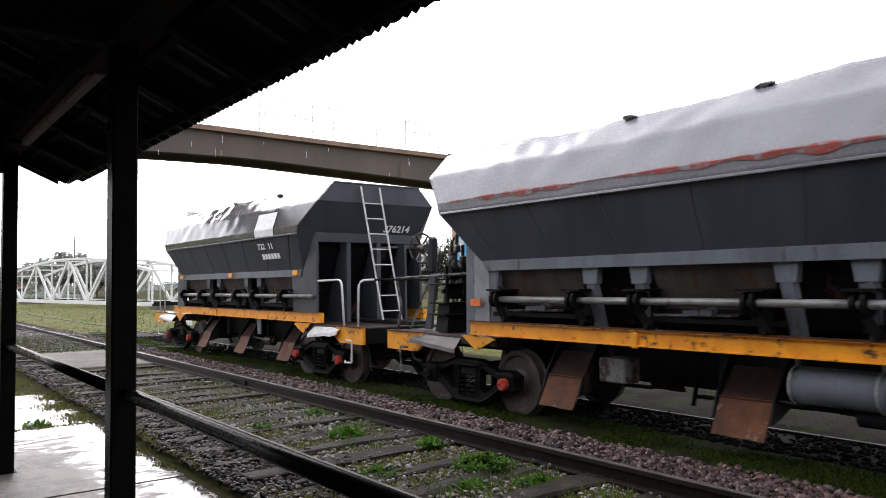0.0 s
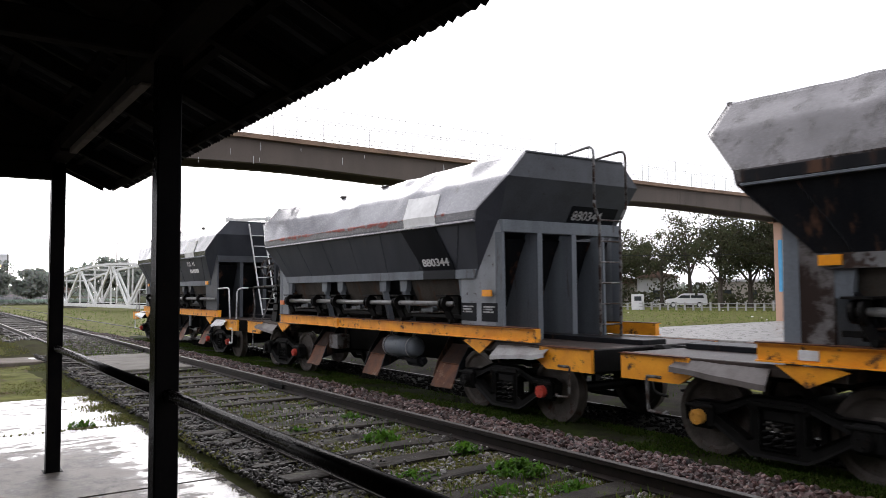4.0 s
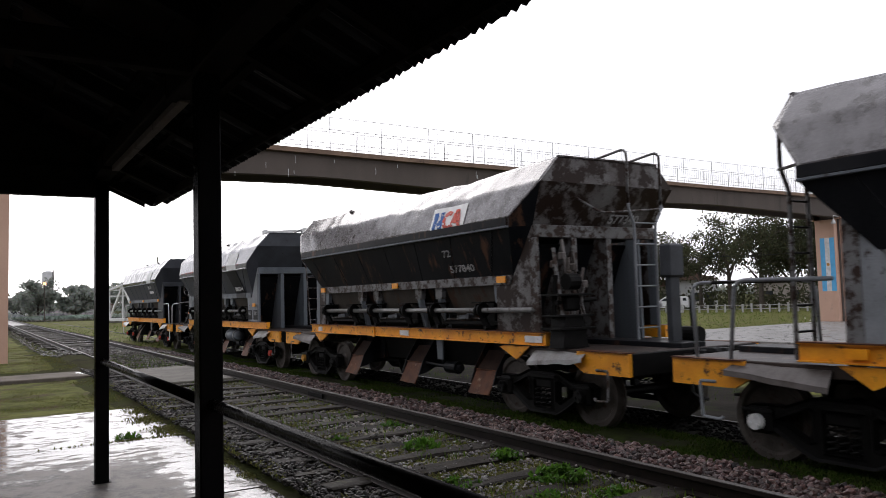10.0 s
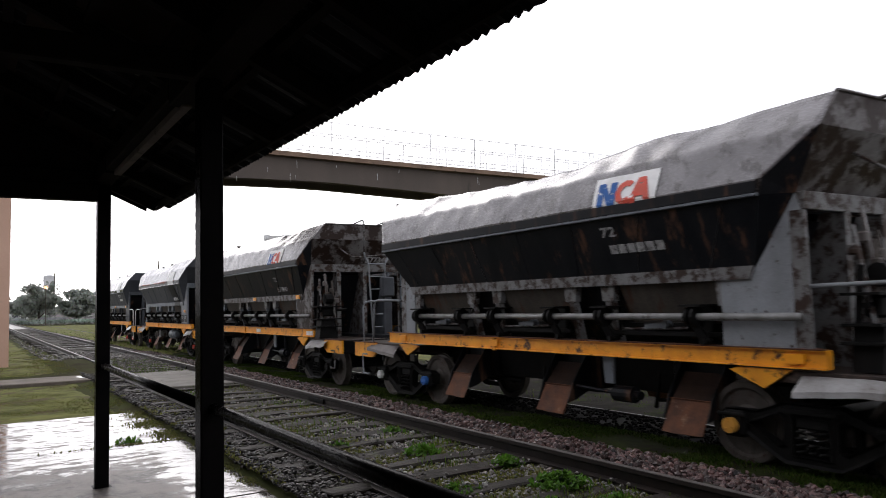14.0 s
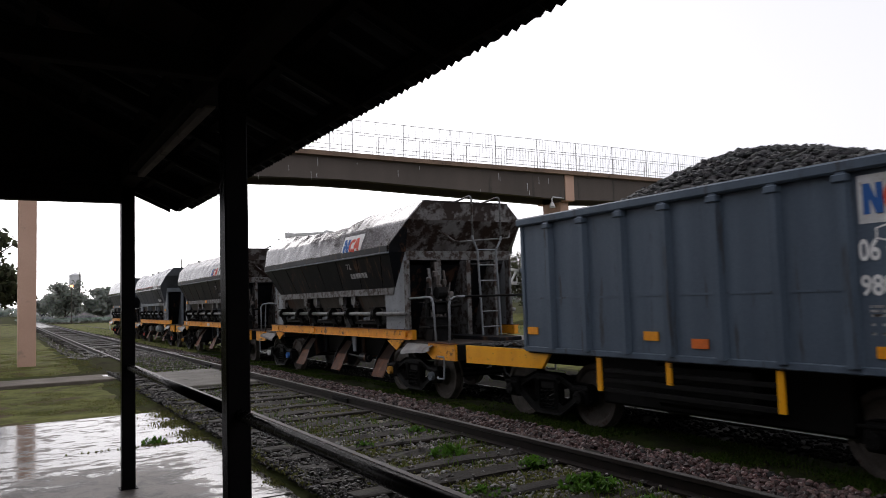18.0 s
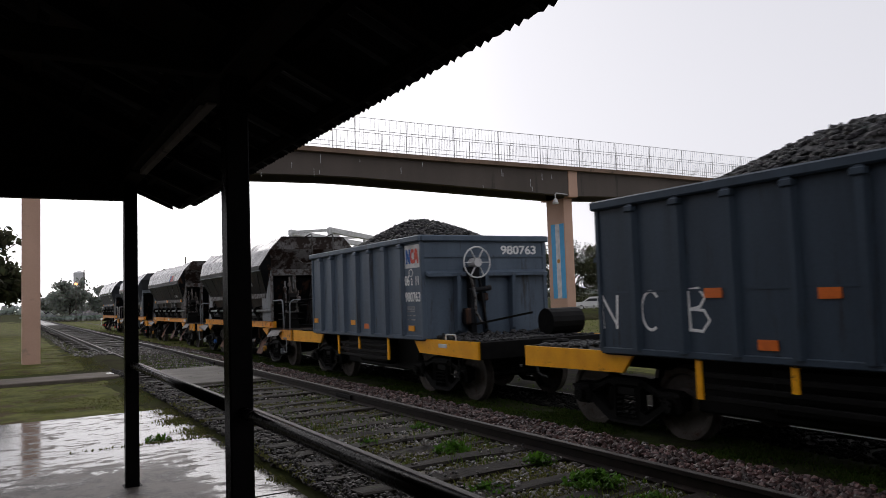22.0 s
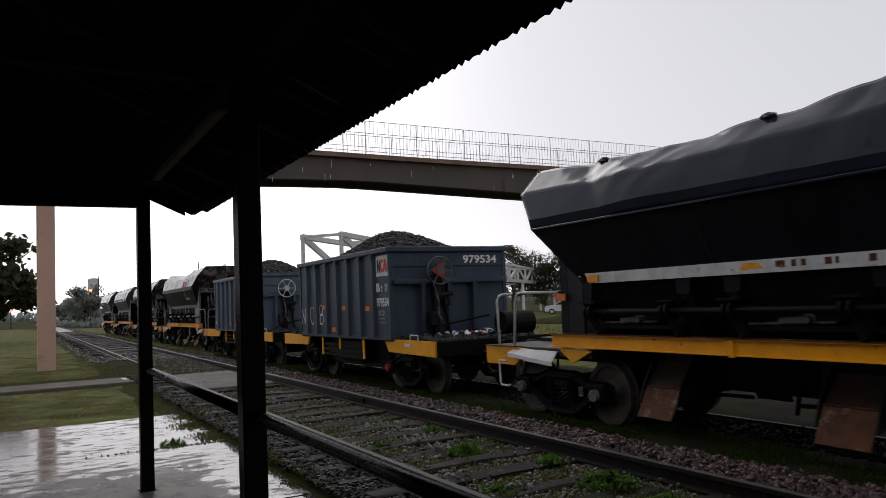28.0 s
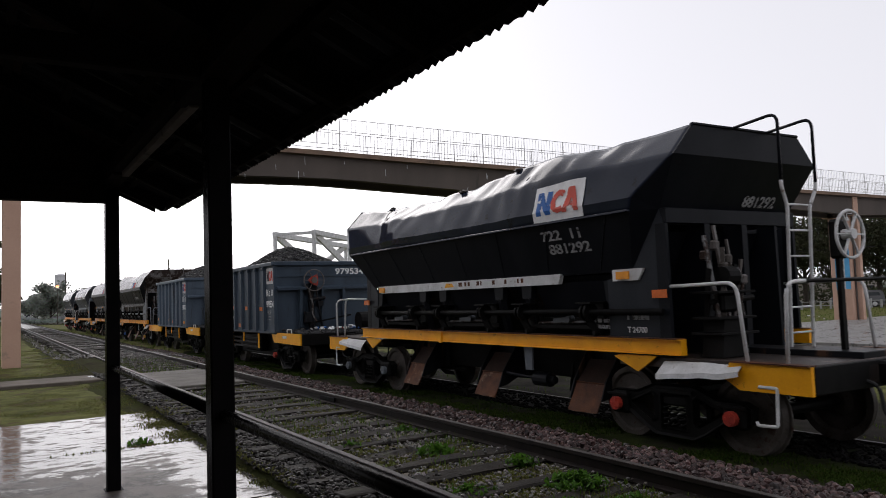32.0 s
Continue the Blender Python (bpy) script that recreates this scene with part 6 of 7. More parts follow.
        part("wheel_spokes", bar(bar(bar(rod(bmesh.new(), (-0.8, 5.68, 2.43), (-0.8, 5.86, 2.43), 0.07, 10), (-1.05, 5.8, 2.43), (-0.55, 5.8, 2.43), 0.03, 0.014), (-0.925, 5.8, 2.21), (-0.675, 5.8, 2.65), 0.03, 0.014), (-0.675, 5.8, 2.21), (-0.925, 5.8, 2.65), 0.03, 0.014), GREY_RUST, w)
        part("brake_column", bar(bx(-0.78, -0.58, 5.6, 5.68, 2.0, 2.62, bevel=0.04), (-0.78, 5.64, 1.06), (-0.62, 5.64, 2.2), 0.16, 0.05), STEEL_MID, root, "dull grey sector and column of the brake")
        part("brake_rod", bar(bmesh.new(), (-1.02, 5.85, 1.06), (-0.72, 5.62, 2.0), 0.07, 0.03), GREY_RUST, root)
        part("chain", tube(bmesh.new(), [(-0.45, 5.4, 2.5), (-0.42, 5.42, 2.2), (-0.46, 5.4, 1.9), (-0.4, 5.42, 1.6)], 0.022, 6), GREY_RUST, root)
        part("brake_wheel", ring(bmesh.new(), (-0.35, 5.2, 2.42), 0.27, 0.018, "Y", 22, 6), DARK_IRON, root, "dark spoked hand brake wheel behind the levers")
        part("end_rail", tube(bmesh.new(), bend([(-1.2, 5.96, 1.06), (-1.22, 5.81, 1.45), (-1.22, 5.96, 1.92), (-0.9, 4.3, 1.98)], 0.06), 0.022), GREY_RUST, root)
    if opt.get("front_ladder"):
        part("ladder_stile", tube(bmesh.new(), bend([(-0.95, 4.75, 1.06), (-0.93, 4.75, 2.86), (-1.06, 4.75, 3.1), (-1.05, 4.75, 3.6), (-0.98, 4.6, 3.8)], 0.06), 0.025), GREY_RUST, root, "chipped grey ladder at the end")
        part("ladder_stile", tube(bmesh.new(), bend([(-0.62, 4.75, 1.06), (-0.6, 4.75, 2.86), (-0.7, 4.7, 3.02), (-1.0, 4.4, 3.04)], 0.06), 0.025), GREY_RUST, root)
        for k in range(6):
            part("rung", rod(bmesh.new(), (-0.95, 4.75, 1.35 + 0.28 * k), (-0.61, 4.75, 1.35 + 0.28 * k), 0.013, 6), DARK_IRON, root)
        part("ladder_tie", bar(bmesh.new(), (-1.05, 4.77, 3.08), (-1.2, 4.3, 3.1), 0.05, 0.02), GREY_RUST, root)
    if opt.get("tall_brake"):
        part("brake_column", bar(bx(-0.02, 0.3, -5.86, -5.66, 2.02, 2.5, bevel=0.03), (0.14, -5.76, 1.06), (0.14, -5.76, 2.1), 0.2, 0.1, bevel=0.01), STEEL_MID, root, "tall dark housing of the hand brake")
        part("brake_drum", rod(bmesh.new(), (0.5, -5.6, 1.18), (0.5, -5.9, 1.18), 0.13, 14), DARK_IRON, root)
        part("brake_lever", bar(bmesh.new(), (0.55, -5.75, 1.06), (0.52, -5.75, 1.75), 0.05, 0.03), DARK_IRON, root)
    # reflectors on the near side
    for y, z, on in opt.get("reflectors", ()):
        part("reflector", bx(-1.335, -1.31, y - 0.11, y + 0.11, z, z + 0.1), REFLECT if on else REFLECT_RED, root)
    bogie(root, opt.get("bogie", 4.21), caps[:2])
    bogie(root, -4.3, caps[2:])
    return root


def heap_mesh(w, l, h, seed, z0):
    """A heap of gravel: stones lying on a mound."""
    rng = np.random.default_rng(seed)
    n = 3000
    x, y = rng.uniform(-w, w, n), rng.uniform(-l, l, n)

    def hz(a, b):
        return z0 + h * np.clip(1 - (np.abs(a) / w) ** 1.6, 0, 1) * np.clip(1 - (np.abs(b) / l) ** 1.6, 0, 1)
    spots = np.stack([x, y, hz(x, y)], -1)
    v, f = stones(spots, 0.055, rng, 0.75)
    i = len(v)
    k = 18
    for a in range(k + 1):
        for b in range(k + 1):
            xx, yy = -w + 2 * w * a / k, -l + 2 * l * b / k
            v.append((xx, yy, float(hz(np.array(xx), np.array(yy))) - 0.015))
    for a in range(k):
        for b in range(k):
            q = i + a * (k + 1) + b
            f.append((q, q + k + 1, q + k + 2, q + 1))
    return v, f


def crumpled(k):
    """A scrap of paper or film, crumpled."""
    bm = bmesh.new()
    bmesh.ops.create_icosphere(bm, subdivisions=1, radius=0.06)
    for v in bm.verts:
        v.co = Vector((v.co.x * 1.2, v.co.y, v.co.z * 0.55)) * (1 + 0.9 * noise.noise(v.co * 22 + Vector((k, 0, 0))))
    return bm


def gondola(y0, label, seed, number, graffiti, wheel_m, blue, caps, paint, spots):
    root = thing("gravel_wagon", pose(5.41, y0, -0.415), label, "freight wagon", "train")
    MOVING.append((root, y0))
    for s in (-1, 1):
        m = None if s < 0 else pose(0, 0, 0, 0, 0, 180)
        once("gside", "side_wall", lambda: bx(-1.47, -1.43, -2.97, 2.97, 1.08, 2.95), paint, root, m)
        once("gseam", "side_seam", lambda: bx(-1.478, -1.47, -2.97, 2.97, 1.82, 1.845), paint, root, m)
        once("grim", "top_rim", lambda: bx(-1.56, -1.41, -3.03, 3.03, 2.93, 3.05, bevel=0.02), paint, root, m)
        once("gbase", "bottom_rail", lambda: bx(-1.5, -1.38, -2.97, 2.97, 1.04, 1.12, bevel=0.01), paint, root, m)
        for k in range(7):
            y = -2.17 + 0.745 * k
            once(("grib", k), "side_rib", lambda y=y: plate([(-1.55, y - 0.045, 1.1), (-1.55, y + 0.045, 1.1), (-1.47, y + 0.075, 1.1), (-1.47, y - 0.075, 1.1)], (0, 0, 1.84)), paint, root, m)
            once(("gcap", k), "rib_cap", lambda y=y: box(bmesh.new(), -1.575, -1.47, y - 0.075, y + 0.075, 2.84, 2.92, bevel=0.012), paint, root, m)
        for e in (-1, 1):
            once(("gcorner", e), "corner_post", lambda e=e: bx(-1.5, -1.4, *sorted((e * 2.93, e * 3.0)), 1.06, 2.95, bevel=0.008), paint, root, m)
            once(("gyel", e), "headstock_cheek", lambda e=e: plate([(-1.42, e * 2.45, 1.06), (-1.42, e * 4.8, 1.06), (-1.42, e * 4.8, 0.76), (-1.42, e * 2.68, 0.79)], (0.05, 0, 0)), YELLOW, root, m, "bright yellow side plate")
        for k, y in enumerate((-1.34, 0.17, 1.4)):
            once(("gstep", k), "hanger_strap", lambda y=y: bx(-1.45, -1.42, y - 0.04, y + 0.04, 0.58 if k != 1 else 0.75, 1.06), YELLOW, root, m)
        for k, z in enumerate((0.6, 0.73, 0.86)):
            once(("gbar", k), "side_guard", lambda z=z: bx(-1.42, -1.36, -1.36, 1.42, z - 0.03, z + 0.03, bevel=0.006), DARK_IRON, root, m)
        once("ghandle", "grab_handle", lambda: tube(bmesh.new(), bend([(-1.35, -3.95, 1.06), (-1.35, -3.95, 1.16), (-1.35, -3.6, 1.16), (-1.35, -3.6, 1.06)], 0.03), 0.014), WHITE, root, m)
        once("gstepb", "foot_step", lambda: tube(bmesh.new(), bend([(-1.38, -4.1, 0.78), (-1.38, -4.1, 0.45), (-1.38, -3.8, 0.45), (-1.38, -3.8, 0.78)], 0.03), 0.016), DARK_IRON, root, m)
        once("glock", "plate_latch", lambda: bx(-1.435, -1.42, -3.75, -3.45, 0.92, 0.99, bevel=0.004), WHITE, root, m)
    for e in (-1, 1):
        m = None if e < 0 else pose(0, 0, 0, 0, 0, 180)
        once("gend", "end_wall", lambda: bx(-1.45, 1.45, -2.98, -2.94, 1.06, 2.95), paint, root, m)
        once("gerim", "end_rim", lambda: bx(-1.5, 1.5, -3.06, -2.92, 2.93, 3.05, bevel=0.02), paint, root, m)
        once("gerib", "end_beam", lambda: plate([(-1.42, -2.98, 2.36), (1.42, -2.98, 2.36), (1.42, -3.14, 2.3), (-1.42, -3.14, 2.3)], (0, 0, -0.06)), paint, root, m)
        once("gerib2", "end_beam", lambda: bx(-1.42, 1.42, -3.01, -2.98, 2.62, 2.66), paint, root, m)
        for k, x in enumerate((-0.75, -0.1, 0.55)):
            once(("gev", k), "end_rib", lambda x=x: plate([(x - 0.04, -2.98, 2.3), (x - 0.04, -3.16, 2.28), (x - 0.04, -3.1, 1.2), (x - 0.04, -2.98, 1.06)], (0.08, 0, 0)), paint, root, m)
        once("gdeck", "end_deck", lambda: box(bx(-1.38, 1.38, -4.8, -2.95, 0.98, 1.05, bevel=0.008), -0.3, 0.3, -4.85, -2.9, 0.75, 0.98), DARK_IRON, root, m)
        once("ghead", "headstock", lambda: bx(-1.38, 1.38, -4.86, -4.78, 0.76, 1.06, bevel=0.01), DARK_IRON, root, m)
        coupler(root, e * 4.82)
        rng = np.random.default_rng(seed + e)
        n = 420
        x, y = rng.uniform(-1.3, 1.3, n), -rng.uniform(3.05, 4.7, n)
        spill = many("spilled_gravel", *stones(np.stack([x, y, 1.06 + 0.08 * np.clip(1 - (-y - 3.0) / 1.4, 0, 1) * rng.random(n)], -1), 0.05, rng), COAL, root, "spilled dark gravel on the deck", "", "stuff")
        spill.matrix_basis = m or Matrix()
    # Solid dark block added so the space below the floor looks shaded.
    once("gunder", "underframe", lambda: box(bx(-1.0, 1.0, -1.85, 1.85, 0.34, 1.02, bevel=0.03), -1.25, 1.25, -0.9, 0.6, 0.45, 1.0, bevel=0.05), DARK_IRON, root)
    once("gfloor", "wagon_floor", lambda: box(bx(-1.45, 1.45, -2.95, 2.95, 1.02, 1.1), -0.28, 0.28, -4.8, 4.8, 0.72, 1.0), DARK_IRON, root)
    # hand brake on the rear end
    w = once("ghw", "brake_wheel", lambda: ring(bmesh.new(), (-0.15, -3.3, 2.5), 0.3, 0.017, "Y", 24, 6), wheel_m if not graffiti else BARE, root, pose(-0.27, 0, 0), "spoked hand brake wheel")
    if graffiti:
        part("wheel_hub", plate([(-0.15 + 0.15 * math.cos(a) * (1.3 if k % 2 else 0.8), -3.315, 2.5 + 0.15 * math.sin(a) * (1.3 if k % 2 else 0.8)) for k, a in enumerate(1.047 * q for q in range(6))], (0, 0.03, 0)), RED, w, "rust-red hub plate")
    once("ghs", "wheel_spokes", lambda: bar(bar(bar(rod(bmesh.new(), (-0.15, -3.34, 2.5), (-0.15, -3.1, 2.5), 0.09, 12), (-0.45, -3.3, 2.5), (0.15, -3.3, 2.5), 0.035, 0.016), (-0.3, -3.3, 2.24), (0.0, -3.3, 2.76), 0.035, 0.016), (0.0, -3.3, 2.24), (-0.3, -3.3, 2.76), 0.035, 0.016), wheel_m if not graffiti else BARE, w)
    once("ghc", "brake_column", lambda: rod(bar(box(box(box(bx(-0.3, -0.02, -3.2, -3.0, 2.2, 2.42, bevel=0.02), -0.24, -0.1, -3.16, -3.02, 1.1, 2.2, bevel=0.02), -0.42, -0.2, -3.3, -3.1, 1.3, 1.62, bevel=0.03), 0.0, 0.16, -3.2, -3.02, 1.75, 1.9, bevel=0.02), (-0.05, -3.2, 2.2), (0.12, -3.15, 1.2), 0.05, 0.03), (-0.3, -3.2, 1.95), (0.2, -3.2, 2.0), 0.05, 10), BLACK_RUST, root, pose(-0.27, 0, 0))
    once("gchain", "brake_chain", lambda: tube(bmesh.new(), [(-0.3, -3.27, 2.25), (-0.25, -3.3, 2.0), (-0.2, -3.28, 1.8), (-0.22, -3.3, 1.55), (-0.1, -3.35, 1.3)], 0.025, 6), GREY_RUST, root, pose(-0.27, 0, 0))
    once("gres", "brake_cylinder", lambda: rod(rod(bmesh.new(), (0.5, -4.2, 1.32), (1.25, -4.2, 1.32), 0.25, 16), (1.25, -4.2, 1.32), (1.33, -4.2, 1.32), 0.25, 16, 0.12), DARK_IRON, root)
    once("grod", "brake_rod", lambda: bar(bmesh.new(), (-0.25, -3.3, 1.3), (0.7, -3.9, 1.5), 0.06, 0.04), DARK_IRON, root, pose(-0.27, 0, 0))
    v, f = heap_mesh(1.38, 2.88, 0.82, seed, 2.84)
    many("gravel_load", v, f, COAL, root, "heaped load of dark crushed stone", "", "stuff")
    if graffiti:
        rng = random.Random(12)
        for k in range(30):
            x, y = rng.uniform(-0.7, 0.9), -rng.uniform(3.3, 4.3)
            o = part("litter_scrap", crumpled(k), (CHALK, WHITE, COVER, CHALK, BLUE, COVER, RED)[k % 7], root, "crumpled scrap of litter")
            o.matrix_basis = pose(x, y, 1.13 + 0.05 * rng.random(), rng.uniform(-25, 25), rng.uniform(-25, 25), rng.uniform(0, 180)) @ Matrix.Diagonal((rng.uniform(0.5, 1.2), rng.uniform(0.5, 1.1), 1, 1))
    # painted panel, numbers and reflectors at the rear of the near side
    logo(root, facing(-1.472, -2.61, 2.66), 0.64, 0.45, blue)
    tall = Matrix.Diagonal((1, 1.35, 1, 1))
    if not graffiti:
        # an outlined mark below the panel
        part("outlined_mark", ring(bmesh.new(), (0, 0, 0), 0.085, 0.012, "Z", 5, 5), CHALK, root).matrix_basis = facing(-1.474, -2.52, 2.34) @ Matrix.Diagonal((1.1, 0.9, 0.2, 1))
    lettering("06", 0.2, facing(-1.481, -2.27, 2.1) @ tall, CHALK, root, "painted_number")
    lettering("2", 0.14, facing(-1.481, -2.53, 2.1) @ tall, CHALK, root, "painted_number")
    lettering("11", 0.18, facing(-1.481, -2.7, 2.1) @ tall, CHALK, root, "painted_number")
    lettering(number, 0.19, facing(-1.481, -2.27, 1.78) @ Matrix.Diagonal((1.12, 1.35, 1, 1)), CHALK, root, "painted_number")
    lettering(number, 0.24, pose(0.36, -2.985, 2.68, 90, 0, 0) @ Matrix.Diagonal((1.25, 1, 1, 1)), CHALK, root, "painted_number")
    bars(root, facing(-1.475, -2.34, 1.66), [[(0, 0.05), (0.1, 0.4), (0.5, 0.9)], [(0, 0.25), (0.32, 0.6), (0.68, 0.92)], [(0, 0.9)], [], [(0, 0.12), (0.3, 0.42), (0.47, 0.6), (0.66, 0.95)], [], [(0, 0.12), (0.3, 0.42), (0.47, 0.6), (0.66, 0.95)]], 0.34, 0.026, WORN)
    for y, z, mm in spots:
        part("reflector", bx(-1.49, -1.472, y - 0.12, y + 0.12, z, z + 0.11), mm, root)
    # hand-painted strokes between the ribs
    strokes = {"N": [[(0.02, 0), (0, 0.52)], [(0, 0.5), (0.3, 0.06), (0.31, 0.02)], [(0.3, 0.0), (0.33, 0.5)]],
               "C": [[(0.2 + 0.17 * math.cos(a), 0.27 + 0.27 * math.sin(a)) for a in (0.3 * k + 0.75 for k in range(16))]],
               "B": [[(0.05, 0), (0.03, 0.55)], [(0.0, 0.53), (0.2, 0.56), (0.3, 0.44), (0.22, 0.32), (0.06, 0.28)], [(0.06, 0.29), (0.28, 0.27), (0.36, 0.14), (0.24, 0.0), (0.0, 0.02)]]}
    for k, word in enumerate(graffiti):
        bm = bmesh.new()
        for line in strokes[word]:
            tube(bm, [(a, q, 0) for a, q in line], 0.021, 6)
        p = part("chalked_letter", bm, CHALK, root, "hand-painted white letter")
        p.matrix_basis = facing(-1.472, (2.95, 2.25, 1.5)[k], 1.36) @ Matrix.Diagonal((0.9, 0.88, 0.1, 1))
    bogie(root, 2.97, caps[:2], 0.84)
    bogie(root, -2.97, caps[2:], 0.84)
    return root


def make_train():
    amber = ((3.5, 2.03, True), (-0.1, 2.03, True), (-3.62, 2.03, True))
    w0 = hopper(17.9, "black hopper wagon with a wet pale top and orange sills", 3, SHEET_MID, SLATE, GREY_STEEL, STEEL_MID, ORANGE, WHITE, (RED, RED, RED, RED),
                {"stands": (), "corner": STEEL_MID, "reflectors": amber, "ladder_m": WHITE, "rail_m": WHITE, "hooks": False, "lean": -0.3, "ladder_x": -0.46, "ladder_y": -4.83, "ladder_top": 3.8, "skew": 0.33})
    w1 = hopper(4.7, "grey-topped hopper wagon with red scrapes, light grey frame and orange sills", 11, SHEET, SLATE, GREY_STEEL, GREY_STEEL, ORANGE, COVER, (RED, DARK_IRON, RED, DARK_IRON),
                {"stands": (1,), "tank": True, "wing_front": BARE, "front_wheel": True, "dent": 0.06, "sag": 0.11, "reflectors": ((-4.15, 1.72, True), (3.74, 1.5, False)), "rails": (), "end_top": STEEL_MID, "end_low": STEEL_MID, "corner": PALE_STEEL, "sill": (-5.18, 3.9), "tube": -3.3, "lip": SHEET})
    w2 = hopper(-8.2, "rusty black hopper wagon with a grey dented top", 21, SHEET_OLD, BLACK_RUST, GREY_RUST, GREY_RUST, ORANGE, COVER, (DARK_IRON, GOLD, DARK_IRON, DARK_IRON),
                {"sag": 0.1, "strip": True, "wing_front": BARE, "reflectors": amber, "end_top": RUSTY_END, "end_low": RUSTY_END, "tall_brake": True, "stand_x": -0.25, "corner": RUSTY_END, "leg": GREY_STEEL, "rails": (), "end_bar": True, "ladder_m": PALE_STEEL})
    w3 = hopper(-21.3, "very rusty hopper wagon with a creased grey top", 31, SHEET_OLD, BLACK_RUST, GREY_RUST, GREY_RUST, ORANGE, COVER, (BLUE, WHITE, GREY_STEEL, GOLD),
                {"reflectors": ((3.9, 1.13, True), (0.9, 1.13, True), (-4.3, 1.13, True)), "strip": True, "sag": 0.16, "dent": 0.07, "wing_front": BARE, "end_top": RUSTY_END, "end_low": RUSTY_END, "end_bar": True, "rail_m": PALE_STEEL, "ladder_m": PALE_STEEL, "front_ladder": True, "sill": (-4.6, 4.5)})
    g1 = gondola(-32.95, "slate-blue ribbed open wagon heaped with gravel, pale brake wheel", 41, "980763", "", WHITE, BLUE, (DARK_IRON,) * 4, GONDOLA, ((2.78, 1.3, REFLECT), (0.39, 1.28, REFLECT), (-0.36, 1.21, REFLECT_RED), (-2.5, 1.2, REFLECT)))
    g2 = gondola(-43.9, "slate-blue ribbed wagon heaped with gravel, red wheel hub, chalked letters", 51, "979534", "NCB", RED, BLACK, (DARK_IRON, DARK_IRON, DARK_IRON, RED), GONDOLA_DIM, ((1.1, 1.74, REFLECT_RED), (-0.29, 1.71, REFLECT_RED), (-1.75, 1.68, REFLECT_RED), (0.43, 1.18, REFLECT_RED)))
    h = hopper(-56.5, "glossy black hopper wagon, dented top, white band and yellow sills", 61, SHEET_DARK, INK, WHITE, INK, YELLOW, WHITE, (GREY_STEEL, GREY_STEEL, RED, RED),
               {"bogie": 4.36, "hoop_m": INK, "end_top": INK, "corner": BLACK, "dent": 0.13, "sag": 0.2, "band": (-2.5, 3.38), "band_patch": WHITE, "rail_m": WHITE, "ladder_m": WHITE, "wheel": WHITE, "lip": SHEET_DARK, "sill": (-4.6, 4.25), "bay": INK, "slant": INK, "tube_m": DARK_IRON,
                "reflectors": ((3.2, 2.015, True), (-3.75, 2.02, True), (-4.36, 1.77, False), (3.95, 1.77, False))})
    ridge = {}
    for root, blue, plain, y, worn in ((w0, BLUE, True, -2.55, 0), (w1, BLUE, True, -2.6, 0), (w2, BLUE, False, -2.4, 0.5), (w3, BLUE, False, -2.25, 0.25), (h, BLUE, False, -2.78, 0.3)):
        # panel on the sloping upper sheet
        seed, depth, sag = root["form"]
        w = 0.53 if root in (w2, w3, h) else 0.48
        sheet_panel(root, seed - 1, depth, sag, y - w, y + w, blue, plain, worn)
        if root is w1:
            part("lettering_patch", plate([(-1.525, -2.0, 2.83), (-1.525, -3.06, 2.83), (-1.285, -3.3, 2.15), (-1.285, -2.36, 2.15)], (-0.01, 0, 0.003)), INK, root, "black patch under the numbers")
            part("band_patch", bx(-1.306, -1.3, -3.3, -2.36, 2.0, 2.146), INK, root, "blackened stretch of the band")
            scrape(root, seed - 1, depth, sag)
        ridge[root.name] = (seed - 1, depth, sag)
        del root["form"]
    # torn rags and bent edge pieces on the ridges
    for root, spots in ((w0, (0.2, -2.2)), (w1, (1.07, -0.6)), (w2, (2.4,)), (h, (3.1, 0.4, -1.3))):
        for k, y in enumerate(spots):
            bm = bmesh.new()
            bmesh.ops.create_icosphere(bm, subdivisions=2, radius=1.0)
            for v in bm.verts:
                v.co = Vector((v.co.x * 0.07, v.co.y * 0.1, v.co.z * 0.035)) * (1 + 0.8 * noise.noise(v.co * 2.3 + Vector((k, y, 0))))
            o = part("bent_edge_piece", bm, BARE, root, "torn dark piece on the ridge")
            seed, depth, sag = ridge[root.name]
            o.location = sheet_point(0.5 + y / 9.3, 1.0, seed, depth, -1, sag)
    wide = Matrix.Diagonal((1.45, 1, 1, 1))
    for root, a, b, size, y in ((w0, "722  11", "", 0.18, -2.05), (w1, "72", "880344", 0.18, -2.3), (w2, "72", "577840", 0.17, -2.07), (w3, "72", "", 0.18, -1.75), (h, "722  11", "881292", 0.2, -2.3)):
        ink = WORN if root in (w2, w3, h) else CHALK
        lettering(a, size, on_slope(y, 2.62 if root is not w2 else 2.52) @ wide, ink, root, "painted_number")
        if b:
            lettering(b, size, on_slope(y - 0.1, {w1: 2.22, w2: 2.25, h: 2.43}[root], 0.016 if root is not w1 else 0.03) @ wide, ink if root is not w1 else WHITE, root, "painted_number")
        else:
            bars(root, on_slope(y - 0.1, 2.4), [[(0.0, 0.14), (0.17, 0.31), (0.34, 0.48), (0.51, 0.65), (0.68, 0.82), (0.85, 0.99)]], 0.9, 0.12, CHALK if root is w0 else WORN)
    bars(h, facing(-1.302, 0.25, 2.05), [[(0.0, 0.06), (0.1, 0.13), (0.16, 0.19), (0.3, 0.34), (0.36, 0.38), (0.54, 0.58), (0.72, 0.75), (0.9, 0.92), (0.95, 0.98)]], 1.9, 0.07, RUST_PLATE)
